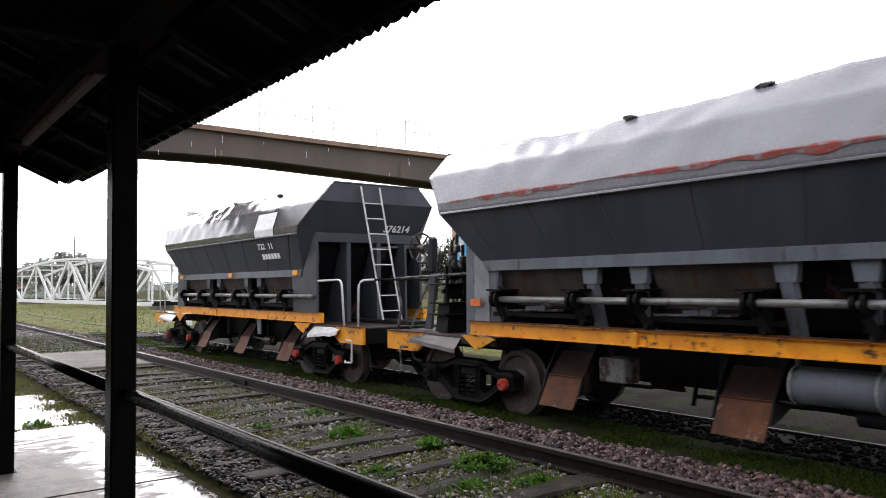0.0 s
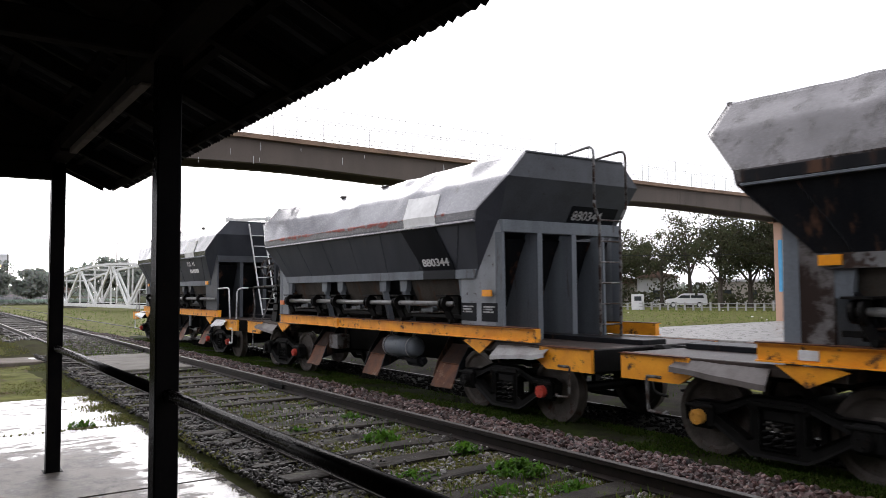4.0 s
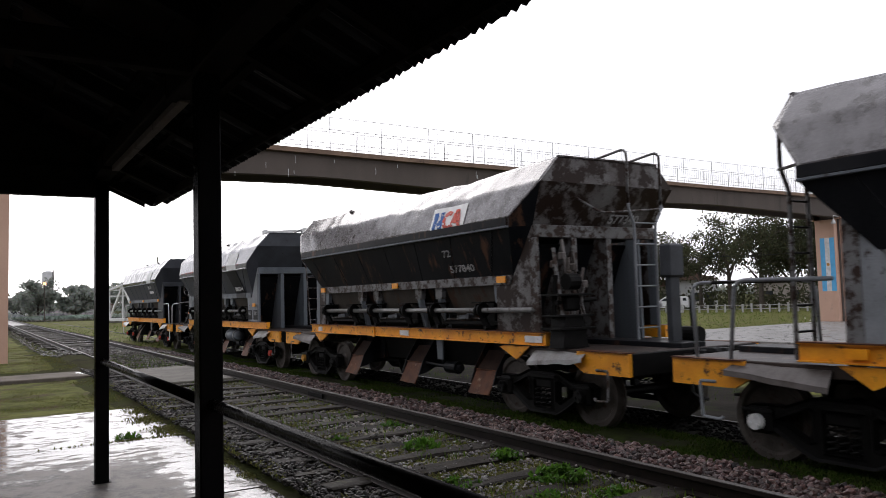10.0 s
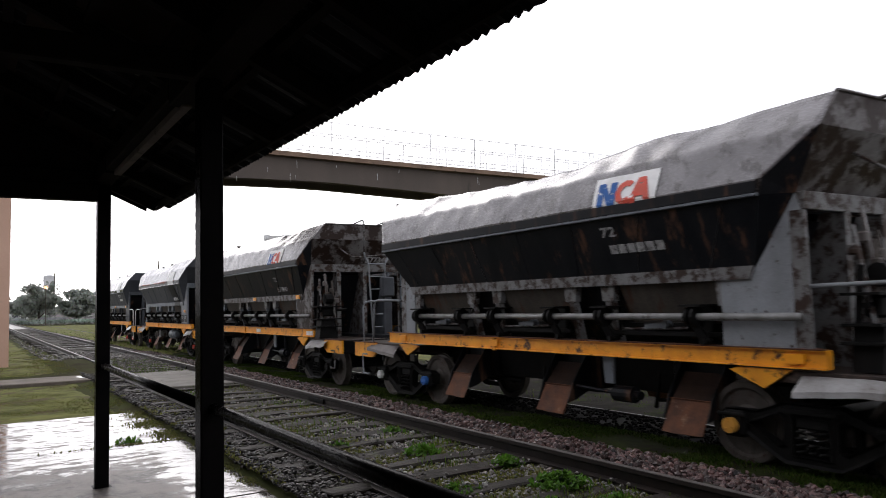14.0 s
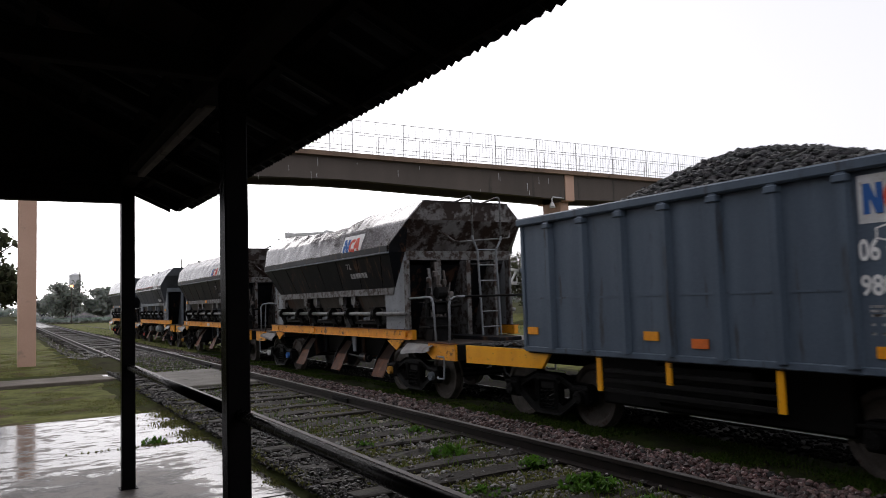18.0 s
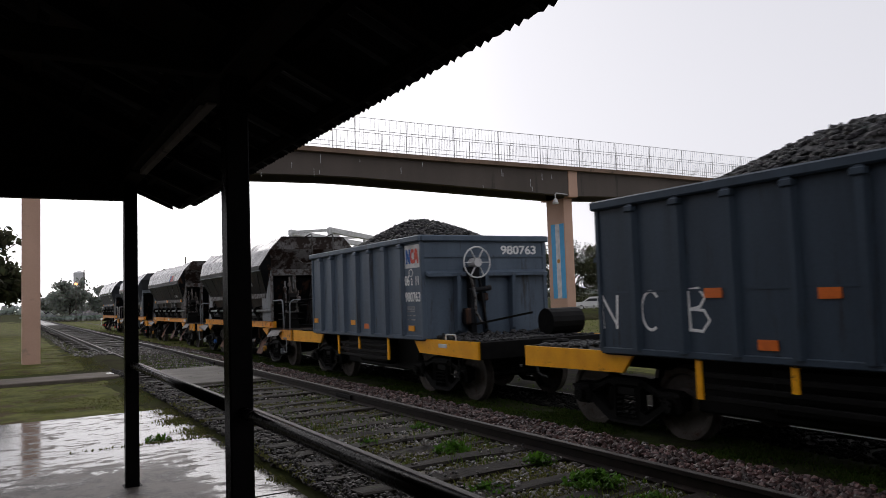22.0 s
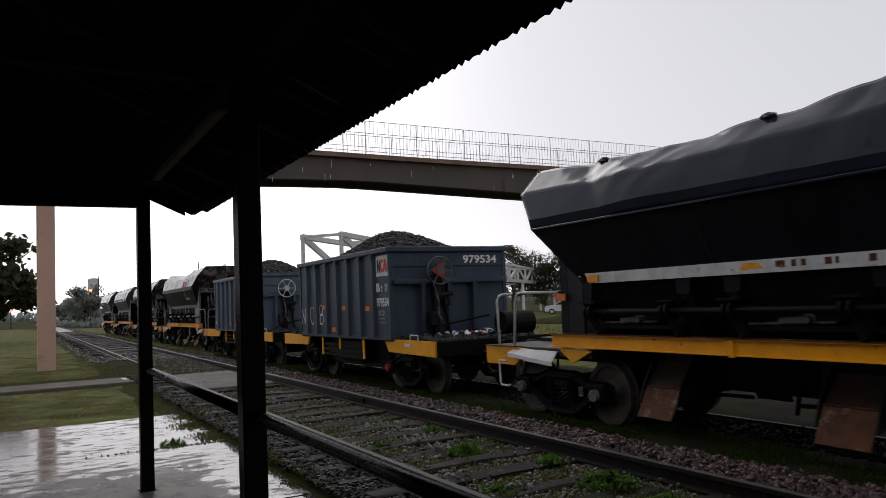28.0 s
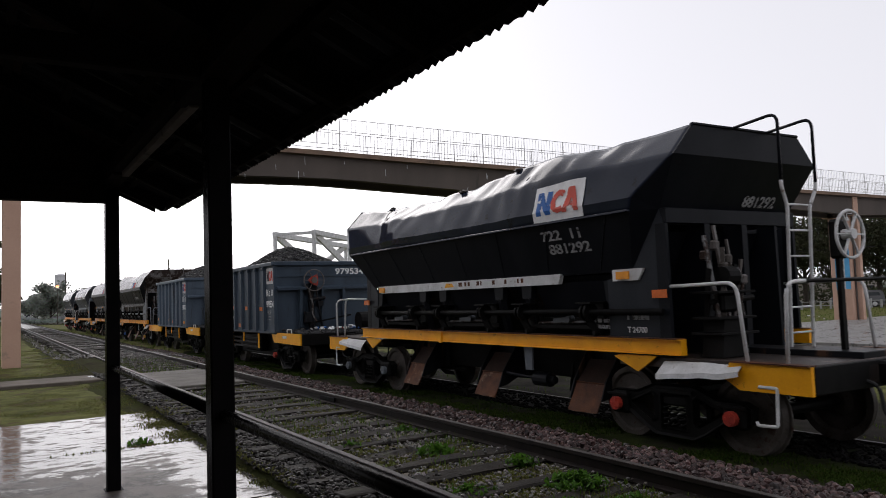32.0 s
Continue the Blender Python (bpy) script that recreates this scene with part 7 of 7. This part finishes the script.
    part("worn_mark", plate([(-1.302, 0.72, 2.04), (-1.302, 0.4, 2.05), (-1.302, 0.46, 2.11), (-1.302, 0.66, 2.12)], (-0.002, 0, 0)), YELLOW, h, "worn yellow mark on the white band")
    for root, number, x in ((w0, "376214", 0.3), (w1, "880344", 0.15), (w2, "577340", 0.2), (h, "881292", 0.2)):
        m = pose(x, -4.43, 2.93, 121.0, 0, 0)
        if root is w1:
            part("lettering_patch", bx(-0.06, 0.98, -0.05, 0.24, 0, 0.004), INK, root, "blackened patch under a number").matrix_basis = m
        lettering(number, 0.22, m @ Matrix.Translation((0, 0, 0.006)), CHALK if root is w0 else WORN, root, "painted_number")
    lettering("T 24700", 0.1, facing(-1.275, -3.75, 1.34), WHITE, h, "painted_number")
    bars(h, facing(-1.275, -3.75, 1.5), [[(0, 0.1), (0.25, 1)]], 0.38, 0.06, WORN)
    bars(h, facing(-1.275, -3.05, 1.46), [[(0, 0.3), (0.4, 0.6), (0.7, 1)], [(0, 0.2), (0.3, 1)]], 0.38, 0.05, WORN)
    for y in (-3.62, -4.15):
        part("lettering_patch", bx(-1.276, -1.27, y - 0.2, y + 0.2, 1.34, 1.62), INK, w1, "black patch with fine stencilling")
        bars(w1, facing(-1.278, y + 0.15, 1.55), [[(0, 1)], [(0, 0.8)], [(0, 0.9)]], 0.28, 0.025, WORN)
    for y, w in ((-0.4, 0.17), (-4.36, 0.2), (3.75, 0.1)):
        part("sill_plate", bx(-1.315, -1.296, y - w, y + w, 1.12, 1.22, bevel=0.002), WHITE, w2, "small white plate on the sill")


make_train()


# ---- the distance: trees, houses, old truss spans, fence, cars ----
def tree(x, y, h, r, seed, leaf=LEAF, n=3600, size=0.15, bare=0.0, base=0.25, label="broad dark green tree in full leaf", group="trees"):
    rng = np.random.default_rng(seed)
    n = int(n * (2.6 if size < 0.2 else 1.2))
    z = ground_z(x, y)
    root = thing("tree", pose(x, y, z), label, "tree", group)
    bm = bmesh.new()
    bend_x = rng.uniform(-0.08, 0.08, 2)
    tr = 0.022 * h + 0.08
    pts = [(bend_x[0] * h * t * t, bend_x[1] * h * t * t, h * 0.8 * t - 0.2) for t in (0, 0.2, 0.45, 0.7, 1.0)]
    for (a, b), k in zip(zip(pts, pts[1:]), range(4)):
        rod(bm, a, b, tr * (1 - 0.22 * k), 8, tr * (0.78 - 0.22 * k))
    ends = []
    for k in range(9):
        t = base + 0.06 + (0.7 - base) * k / 9
        o = np.array([bend_x[0] * h * t * t, bend_x[1] * h * t * t, h * 0.8 * t])
        a = k * 2.4 + rng.uniform(-0.5, 0.5)
        ln = r * rng.uniform(0.6, 1.0) * (1.15 - 0.5 * t)
        e = o + np.array([ln * math.cos(a), ln * math.sin(a), ln * rng.uniform(0.5, 1.1)])
        m = (o + e) / 2 + np.array([0, 0, 0.12 * ln])
        rod(bm, o, m, tr * 0.42, 6, tr * 0.26)
        rod(bm, m, e, tr * 0.26, 6, tr * 0.08)
        ends += [m, e, e]
    part("trunk", bm, BARK, root)
    # crown: clumps of leaves round the limbs' ends, with gaps between them
    cl = [np.array(e) + rng.normal(0, 0.16 * r, 3) for e in ends]
    while len(cl) < 42:
        d = rng.normal(size=3)
        d /= np.linalg.norm(d)
        q = d * rng.uniform(0.45, 1.0) * np.array([r, r, h * (1 - base) * 0.5])
        cl.append(q + np.array([0, 0, h * (base + (1 - base) * 0.5)]))
    cl = np.array(cl)
    c = cl[rng.integers(0, len(cl), n)] + rng.normal(0, 1, (n, 3)) * (0.13 * r) * np.array([1, 1, 0.75])
    c[:, 2] = np.clip(c[:, 2], h * base * 0.8, h * 1.02)
    u = rng.normal(size=(n, 3))
    u /= np.linalg.norm(u, axis=1)[:, None]
    w = np.cross(u, rng.normal(size=(n, 3)))
    w /= np.linalg.norm(w, axis=1)[:, None]
    s = size * rng.uniform(0.5, 1.3, (n, 1))
    v = np.stack([c - u * s, c + w * s * 0.55, c + u * s, c - w * s * 0.55], 1).reshape(-1, 3)
    f = (np.arange(n * 4).reshape(n, 4)).tolist()
    many("crown", v.tolist(), f, leaf, root, "", "", "stuff")


def at(az, dist):
    """A place on the map by bearing from the platform and distance."""
    return -2.93 + dist * math.sin(radians(az)), dist * math.cos(radians(az))


def make_trees():
    # park beyond the yard
    for k, (az, d, h, r, n) in enumerate(((34.2, 105, 9.0, 4.2, 4200), (36.6, 100, 7.2, 3.6, 2800), (39.5, 98, 9.2, 4.4, 3000), (41.6, 112, 9.4, 4.5, 3000), (43.6, 96, 9.6, 4.4, 2900), (45.6, 108, 9.4, 4.4, 2800), (47.3, 95, 9.3, 4.0, 2300),
                                          (49.0, 110, 9.6, 4.4, 4200), (50.6, 92, 9.2, 3.2, 1300), (52.6, 90, 11.6, 4.0, 1500), (54.6, 86, 11.2, 4.4, 2600), (56.6, 88, 10.6, 4.6, 4200), (58.8, 84, 10.4, 4.6, 5000), (61.0, 86, 10.6, 4.8, 5000), (63.5, 84, 10.6, 4.8, 4600))):
        x, y = at(az, d)
        thin = n < 2000
        tree(x, y, h, r, 100 + k, n=n, label="thin half-bare park tree, sky showing through" if thin else "broad dark green park tree in full leaf", group="park trees", base=0.3 if thin else 0.2)
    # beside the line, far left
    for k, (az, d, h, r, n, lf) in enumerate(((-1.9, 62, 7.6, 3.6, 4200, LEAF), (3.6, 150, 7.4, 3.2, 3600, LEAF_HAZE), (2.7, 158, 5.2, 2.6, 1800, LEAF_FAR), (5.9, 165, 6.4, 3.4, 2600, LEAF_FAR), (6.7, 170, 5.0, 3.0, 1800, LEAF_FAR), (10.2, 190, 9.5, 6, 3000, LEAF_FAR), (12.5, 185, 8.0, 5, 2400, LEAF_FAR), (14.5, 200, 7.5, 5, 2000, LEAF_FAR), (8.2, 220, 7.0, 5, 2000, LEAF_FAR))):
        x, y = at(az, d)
        tree(x, y, h, r, 140 + k, lf, n, 0.3 if d < 160 else 0.5, label="rounded tree beside the line, haze painted into its leaves" if d > 100 else "dark spreading tree beside the path", group="trees by the line", base=0.12)


make_trees()


def far_hedge():
    rng = np.random.default_rng(9)
    spots, hedge = [], []
    for az, d, w, h, n in ((4.6, 140, 9, 1.3, 700), (6.2, 150, 8, 1.5, 700), (2.4, 170, 5, 1.4, 400), (8.6, 150, 10, 1.2, 600)):
        cx, cy = at(az, d)
        x, y = cx + rng.uniform(-w, w, n), cy + rng.normal(0, 0.7, n)
        spots.append(np.stack([x, y, -0.4 + h * rng.random(n) * (0.7 + 0.3 * np.sin(x * 0.9))], -1))
    # dark hedge below the park trees
    for k in range(30):
        cx, cy = at(39 + 0.85 * k, 94 + 3 * math.sin(k * 2.1))
        n = int(300 * max(0.15, 0.5 + 0.7 * math.sin(k * 2.7)))
        hedge.append(np.stack([cx + rng.normal(0, 1.0, n), cy + rng.normal(0, 0.8, n), -0.8 + (2.3 + 0.7 * math.sin(k * 1.9)) * rng.random(n) ** 0.8], -1))
    # woods closing the view all round
    for az in range(-60, 100, 2):
        d = 420 + 60 * math.sin(az * 1.7)
        cx, cy = at(az, d)
        n = 130
        spots.append(np.stack([cx + rng.uniform(-9, 9, n), cy + rng.uniform(-9, 9, n), rng.uniform(-0.5, 3.4 + 1.3 * math.sin(az * 2.3), n)], -1))
    spots = np.concatenate(spots)
    n = len(spots)
    u, w = rng.normal(size=(n, 3)), rng.normal(size=(n, 3))
    far = np.hypot(spots[:, 0], spots[:, 1])[:, None] > 300
    s = np.where(far, 1.6, 0.3)
    u, w = u / np.linalg.norm(u, axis=1)[:, None] * s, w / np.linalg.norm(w, axis=1)[:, None] * s
    v = np.stack([spots - u, spots + w, spots + u, spots - w], 1).reshape(-1, 3)
    many("far_woods", v.tolist(), np.arange(n * 4).reshape(n, 4).tolist(), LEAF_FAR, None, "hedges and woods in the distance, haze painted into the leaves", "woods")
    c = np.concatenate(hedge)
    n = len(c)
    u, w = rng.normal(size=(n, 3)), rng.normal(size=(n, 3))
    u, w = u / np.linalg.norm(u, axis=1)[:, None] * 0.22, w / np.linalg.norm(w, axis=1)[:, None] * 0.16
    v = np.stack([c - u, c + w, c + u, c - w], 1).reshape(-1, 3)
    many("park_hedge", v.tolist(), np.arange(n * 4).reshape(n, 4).tolist(), LEAF, None, "dark uneven hedge below the park trees", "hedge")


far_hedge()


def house(az, d, w, l, h, roof_h, wall_m, label, turn=0.0):
    x, y = at(az, d)
    root = thing("house", pose(x, y, ground_z(x, y) - 0.05, 0, 0, turn), label, "house", "houses")
    part("wall", bx(-w / 2, w / 2, -l / 2, l / 2, 0, h, bevel=0.02), wall_m, root)
    part("roof", plate([(-w / 2 - 0.4, -l / 2 - 0.4, h), (w / 2 + 0.4, -l / 2 - 0.4, h), (0, -l / 2 - 0.4, h + roof_h)], (0, l + 0.8, 0)) if roof_h > 0.5 else bx(-w / 2 - 0.2, w / 2 + 0.2, -l / 2 - 0.2, l / 2 + 0.2, h, h + roof_h), ROOF if roof_h > 0.5 else HOUSE_WHITE, root)
    for k in range(max(1, int(w / 3))):
        cx = -w / 2 + w * (k + 0.5) / max(1, int(w / 3))
        p = part("window", bx(cx - 0.55, cx + 0.55, -l / 2 - 0.03, -l / 2 + 0.02, 0.9, 2.0), GLASS, root)
        part("window_sill", bx(cx - 0.65, cx + 0.65, -l / 2 - 0.1, -l / 2 + 0.02, 0.82, 0.9), wall_m, p)
    part("door", bx(w / 2 - 1.4, w / 2 - 0.5, -l / 2 - 0.03, -l / 2 + 0.02, 0, 2.05), GLASS, root)


house(6.4, 175, 9, 7, 2.6, 1.6, HOUSE, "low brown-roofed house behind a hedge", 20)
house(2.2, 185, 5, 5, 4.2, 0.3, HOUSE_WHITE, "small white house by the line", 0)
house(50.3, 104, 5, 6, 3.6, 0.9, HOUSE_WHITE, "small white house behind the park trees", -50)
house(47.0, 118, 12, 8, 3.0, 1.4, HOUSE, "low house behind the park trees", -45)
house(57.5, 105, 12, 8, 3.0, 0.3, HOUSE, "flat-roofed house behind the park trees", -55)


def tower():
    x, y = at(4.2, 240)
    root = thing("water_tower", pose(x, y, -0.4), "pale water tank on tall legs in the distance", "water tower")
    part("tank", rod(bmesh.new(), (0, 0, 9.2), (0, 0, 12.2), 1.5, 20), HOUSE_WHITE, root, smooth=False)
    part("tank_roof", rod(bmesh.new(), (0, 0, 12.2), (0, 0, 12.7), 1.55, 20, 0.3), HOUSE_WHITE, root)
    for a in (-1.0, 1.0):
        for b in (-1.0, 1.0):
            part("leg", bx(a - 0.12, a + 0.12, b - 0.12, b + 0.12, 0, 9.2), HOUSE_WHITE, root)


tower()


def pole(az, d, h, r, label, arm=0.0):
    x, y = at(az, d)
    root = thing("utility_pole", pose(x, y, ground_z(x, y)), label, "pole", "poles")
    part("shaft", rod(bmesh.new(), (0, 0, -0.3), (0, 0, h), r, 10, r * 0.75), BARK, root)
    if arm:
        part("crossarm", bx(-arm, arm, -0.05, 0.05, h * 0.62, h * 0.62 + 0.1), RAILING, root)
    return root


pole(44.9, 60, 8.0, 0.14, "dark wooden pole with a small crossarm", 0.5)
pole(45.6, 62, 3.6, 0.06, "slim grey post in the park")
pole(4.5, 150, 9.0, 0.12, "tall wooden pole by the line")
pole(11.1, 120, 9.4, 0.1, "tall thin pole behind the train")
pole(47.5, 66, 7.0, 0.07, "thin pole in the park")


def street_lamp():
    x, y = at(4.0, 130)
    root = thing("street_lamp", pose(x, y, -0.4), "street lamp glowing orange in the dusk", "street lamp")
    part("shaft", rod(bmesh.new(), (0, 0, 0), (0, 0, 5.9), 0.06, 8, 0.04), BARK, root)
    part("lamp_head", bx(-0.3, 0.3, -0.15, 0.15, 5.85, 5.97, bevel=0.03), RAILING, root)
    part("lamp_glass", bx(-0.2, 0.2, -0.2, -0.12, 5.6, 5.86, bevel=0.03), glow("orange_lamp", (1.0, 0.3, 0.03), 4), root, "glowing orange lamp")
    x, y = at(-0.75, 150)
    sig = thing("signal_light", pose(x, y, -0.4), "small red signal light by the line", "signal")
    part("mast", rod(bmesh.new(), (0, 0, 0), (0, 0, 3.6), 0.07, 8), DARK_IRON, sig)
    part("lens", rod(bmesh.new(), (0, -0.1, 3.45), (0, -0.2, 3.45), 0.28, 14), glow("red_lamp", (1.0, 0.12, 0.03), 8), sig, "glowing red lens")


street_lamp()


def truss(p, q, h, width, panels, bow, label, lift=0.0, post=0.0):
    """A white riveted truss span from p to q: two faces of chords, posts and diagonals, tied across."""
    p, q = Vector((*p, ground_z(*p) + lift)), Vector((*q, ground_z(*q) + lift))
    root = thing("truss_span", pose(0, 0, 0), label, "bridge truss", "old truss spans")
    d = (q - p).normalized()
    side = Vector((-d.y, d.x, 0)) * width / 2

    def up(t):
        return h * (1 - bow * (2 * t - 1) ** 2)
    for s in (-1, 1):
        low = [p + (q - p) * (k / panels) + side * s for k in range(panels + 1)]
        high = [low[k] + Vector((0, 0, up(k / panels))) for k in range(panels + 1)]
        for k in range(panels):
            part("bottom_chord", bar(bmesh.new(), low[k], low[k + 1], 0.3, 0.36), WHITE, root)
            part("top_chord", bar(bmesh.new(), high[k], high[k + 1], 0.3, 0.26), WHITE, root)
            a, b = (low[k], high[k + 1]) if k % 2 else (high[k], low[k + 1])
            part("diagonal", bar(bmesh.new(), a, b, 0.14, 0.34), WHITE, root)
        for k in range(panels + 1):
            part("upright", bar(bmesh.new(), low[k], high[k], 0.14, 0.24), WHITE, root)
            if s > 0:
                part("cross_tie", bar(bmesh.new(), high[k], high[k] - side * 2, 0.12, 0.14), WHITE, root)
                part("floor_beam", bar(bmesh.new(), low[k], low[k] - side * 2, 0.2, 0.3), DARK_IRON, root)
    if post:
        for t in (0.0, 0.33, 0.66, 1.0):
            for s in (-1, 1):
                b = p + (q - p) * t + side * s
                part("support_post", bar(bmesh.new(), (b.x, b.y, ground_z(b.x, b.y) - 0.2), b, 0.25, 0.25), WHITE, root)
    else:
        for t in (0.04, 0.96):
            b = p + (q - p) * t
            part("support_block", bx(b.x - 1.2, b.x + 1.2, b.y - 1.2, b.y + 1.2, b.z - lift - 0.3, b.z - 0.15), SLAB, root)


truss(at(8.3, 108), at(17.6, 72), 4.5, 4.2, 8, 0.35, "old white riveted bridge span lying on the grass", 0.55)
truss(at(20.0, 40), at(36.8, 118), 1.7, 2.2, 16, 0.0, "white steel lattice span raised on posts", 4.0, 1.0)


def park_fence():
    a, b = at(39, 84), at(64, 78)
    root = thing("fence", pose(0, 0, 0), "low white rail fence along the park road", "fence")
    n = 44
    pts = [Vector((a[0] + (b[0] - a[0]) * k / n, a[1] + (b[1] - a[1]) * k / n, 0)) for k in range(n + 1)]
    for v in pts:
        v.z = ground_z(v.x, v.y)
    for k in range(n + 1):
        part("post", bx(pts[k].x - 0.07, pts[k].x + 0.07, pts[k].y - 0.07, pts[k].y + 0.07, pts[k].z - 0.2, pts[k].z + 0.8 + 0.08 * math.sin(k * 1.7)), FENCE, root)
        if k:
            for z in (0.35, 0.7):
                part("rail", bar(bmesh.new(), pts[k - 1] + Vector((0, 0, z)), pts[k] + Vector((0, 0, z)), 0.04, 0.06), FENCE, root)
    x, y = at(48.9, 80)
    s = thing("kiosk_box", pose(x, y, ground_z(x, y), 0, 0, -45), "white roadside cabinet with a dark opening", "cabinet")
    part("body", bx(-0.6, 0.6, -0.4, 0.4, 0, 1.6, bevel=0.03), HOUSE_WHITE, s)
    part("opening", bx(-0.35, 0.35, -0.42, -0.39, 0.95, 1.4), GLASS, s)


park_fence()


def car(az, d, paint, label, turn, van=False):
    x, y = at(az, d)
    root = thing("car", pose(x, y, ground_z(x, y), 0, 0, turn), label, "car", "cars")
    hi = 1.95 if van else 1.6
    prof = [(-2.2, 0.35), (-2.25, 0.8), (-2.1, 0.98), (-1.2, 1.05), (-0.55, hi - 0.1), (-0.3, hi), (1.9, hi), (2.15, hi - 0.15), (2.25, 0.95), (2.25, 0.35)]
    bm = plate([(px, -0.85, pz) for px, pz in prof], (0, 1.7, 0))
    bmesh.ops.bevel(bm, geom=list(bm.edges), offset=0.05, segments=2, affect="EDGES")
    part("body", bm, paint, root)
    for s in (-1, 1):
        part("side_window", plate([(-0.95, s * 0.858, 1.08), (-0.5, s * 0.858, hi - 0.2), (0.4, s * 0.858, hi - 0.2), (0.4, s * 0.858, 1.08)], (0, s * 0.006, 0)), GLASS, root)
        if not van:
            part("side_window", plate([(0.5, s * 0.858, 1.08), (0.5, s * 0.858, hi - 0.2), (1.8, s * 0.858, hi - 0.2), (1.9, s * 0.858, 1.08)], (0, s * 0.006, 0)), GLASS, root)
        for wx in (-1.4, 1.4):
            w = part("wheel", rod(bmesh.new(), (wx, s * 0.72, 0.33), (wx, s * 0.88, 0.33), 0.33, 16), RUBBER, root)
            part("rim", rod(bmesh.new(), (wx, s * 0.87, 0.33), (wx, s * 0.89, 0.33), 0.2, 12), RAILING, w)
    if van:
        part("roof_load", bx(-0.4, 2.0, -0.6, 0.6, hi, hi + 0.16, bevel=0.03), RED, root, "red load strapped on the roof")
    part("windscreen", plate([(-1.18, -0.7, 1.1), (-1.18, 0.7, 1.1), (-0.62, 0.66, hi - 0.12), (-0.62, -0.66, hi - 0.12)], (-0.02, 0, 0.012)), GLASS, root)
    return root


def road(az):
    """The park road behind the fence, by bearing."""
    x, y = at(az, 90)
    return pose(x, y, ground_z(x, y), 0, 0, -az)


DRIVES = [(car(0, 90, CAR_WHITE, "small white van with a red load on its roof, driving", 0, True), ((0, 30.0), (14, 30.0), (16, 34.0), (20.9, 47.6), (24.5, 57.2), (32, 77.0)), 180),
          (car(0, 90, CAR_WHITE, "white family car rolling along the park road", 0), ((0, 54.5), (4.5, 52.0), (10, 48.4), (16, 44.5), (32, 36.0)), 0)]
car(59.6, 82, CAR_GREY, "dark grey car parked by the park road", -52)


def yard_things():
    # mounds and litter on the park lawn
    rng = np.random.default_rng(77)
    spots = []
    for k in range(24):
        az, d = rng.uniform(40, 62), rng.uniform(36, 78)
        x, y = at(az, d)
        spots.append((x, y, ground_z(x, y) + 0.05))
    many("litter", *stones(np.array(spots), 0.08, rng, 0.4), HOUSE_WHITE, None, "scattered pale litter on the lawn", "litter")
    for az, d, r, h in ((40.5, 66, 5, 0.9), (43.6, 70, 3.4, 0.8), (38.2, 62, 4, 0.6)):
        x, y = at(az, d)
        bm = bmesh.new()
        bmesh.ops.create_icosphere(bm, subdivisions=4, radius=1)
        for v in bm.verts:
            v.co *= 1 + 0.12 * noise.noise(v.co * 2.2)
        bmesh.ops.scale(bm, vec=(r, r * 0.8, h), verts=bm.verts)
        o = part("earth_mound", bm, GROUND, None, smooth=True)
        o.location = (x, y, ground_z(x, y) - 0.1)
        tagged(o, "low mound of turned earth on the lawn", "mound", "mounds")


yard_things()


def overhead_wire():
    root = thing("overhead_wire", pose(0, 0, 0), "thin cable strung across the park", "cable")
    a, b = at(38, 64), at(66, 70)
    pts = [(a[0] + (b[0] - a[0]) * k / 12, a[1] + (b[1] - a[1]) * k / 12, 4.6 - 0.5 * math.sin(math.pi * k / 12)) for k in range(13)]
    part("cable", tube(bmesh.new(), pts, 0.02, 5), RUBBER, root)
    for p in (a, b):
        part("end_post", rod(bmesh.new(), (*p, ground_z(*p) - 0.3), (*p, 4.8), 0.08, 8), BARK, root)


overhead_wire()


def motions():
    times = [k * 0.25 for k in range(129)]
    for root, y0 in MOVING:
        walk(root, [(t, pose(5.41, y0 + rolled(t), -0.415)) for t in times[::4]])
    for root, rows, turn in DRIVES:
        walk(root, [(t, road(az) @ pose(0, 0, 0, 0, 0, turn)) for t, az in rows])
    for axle, y in TURNING:
        walk(axle, [(t, pose(0, y, R_WHEEL + SUNK, -math.degrees(rolled(t)) / R_WHEEL)) for t in times])


motions()
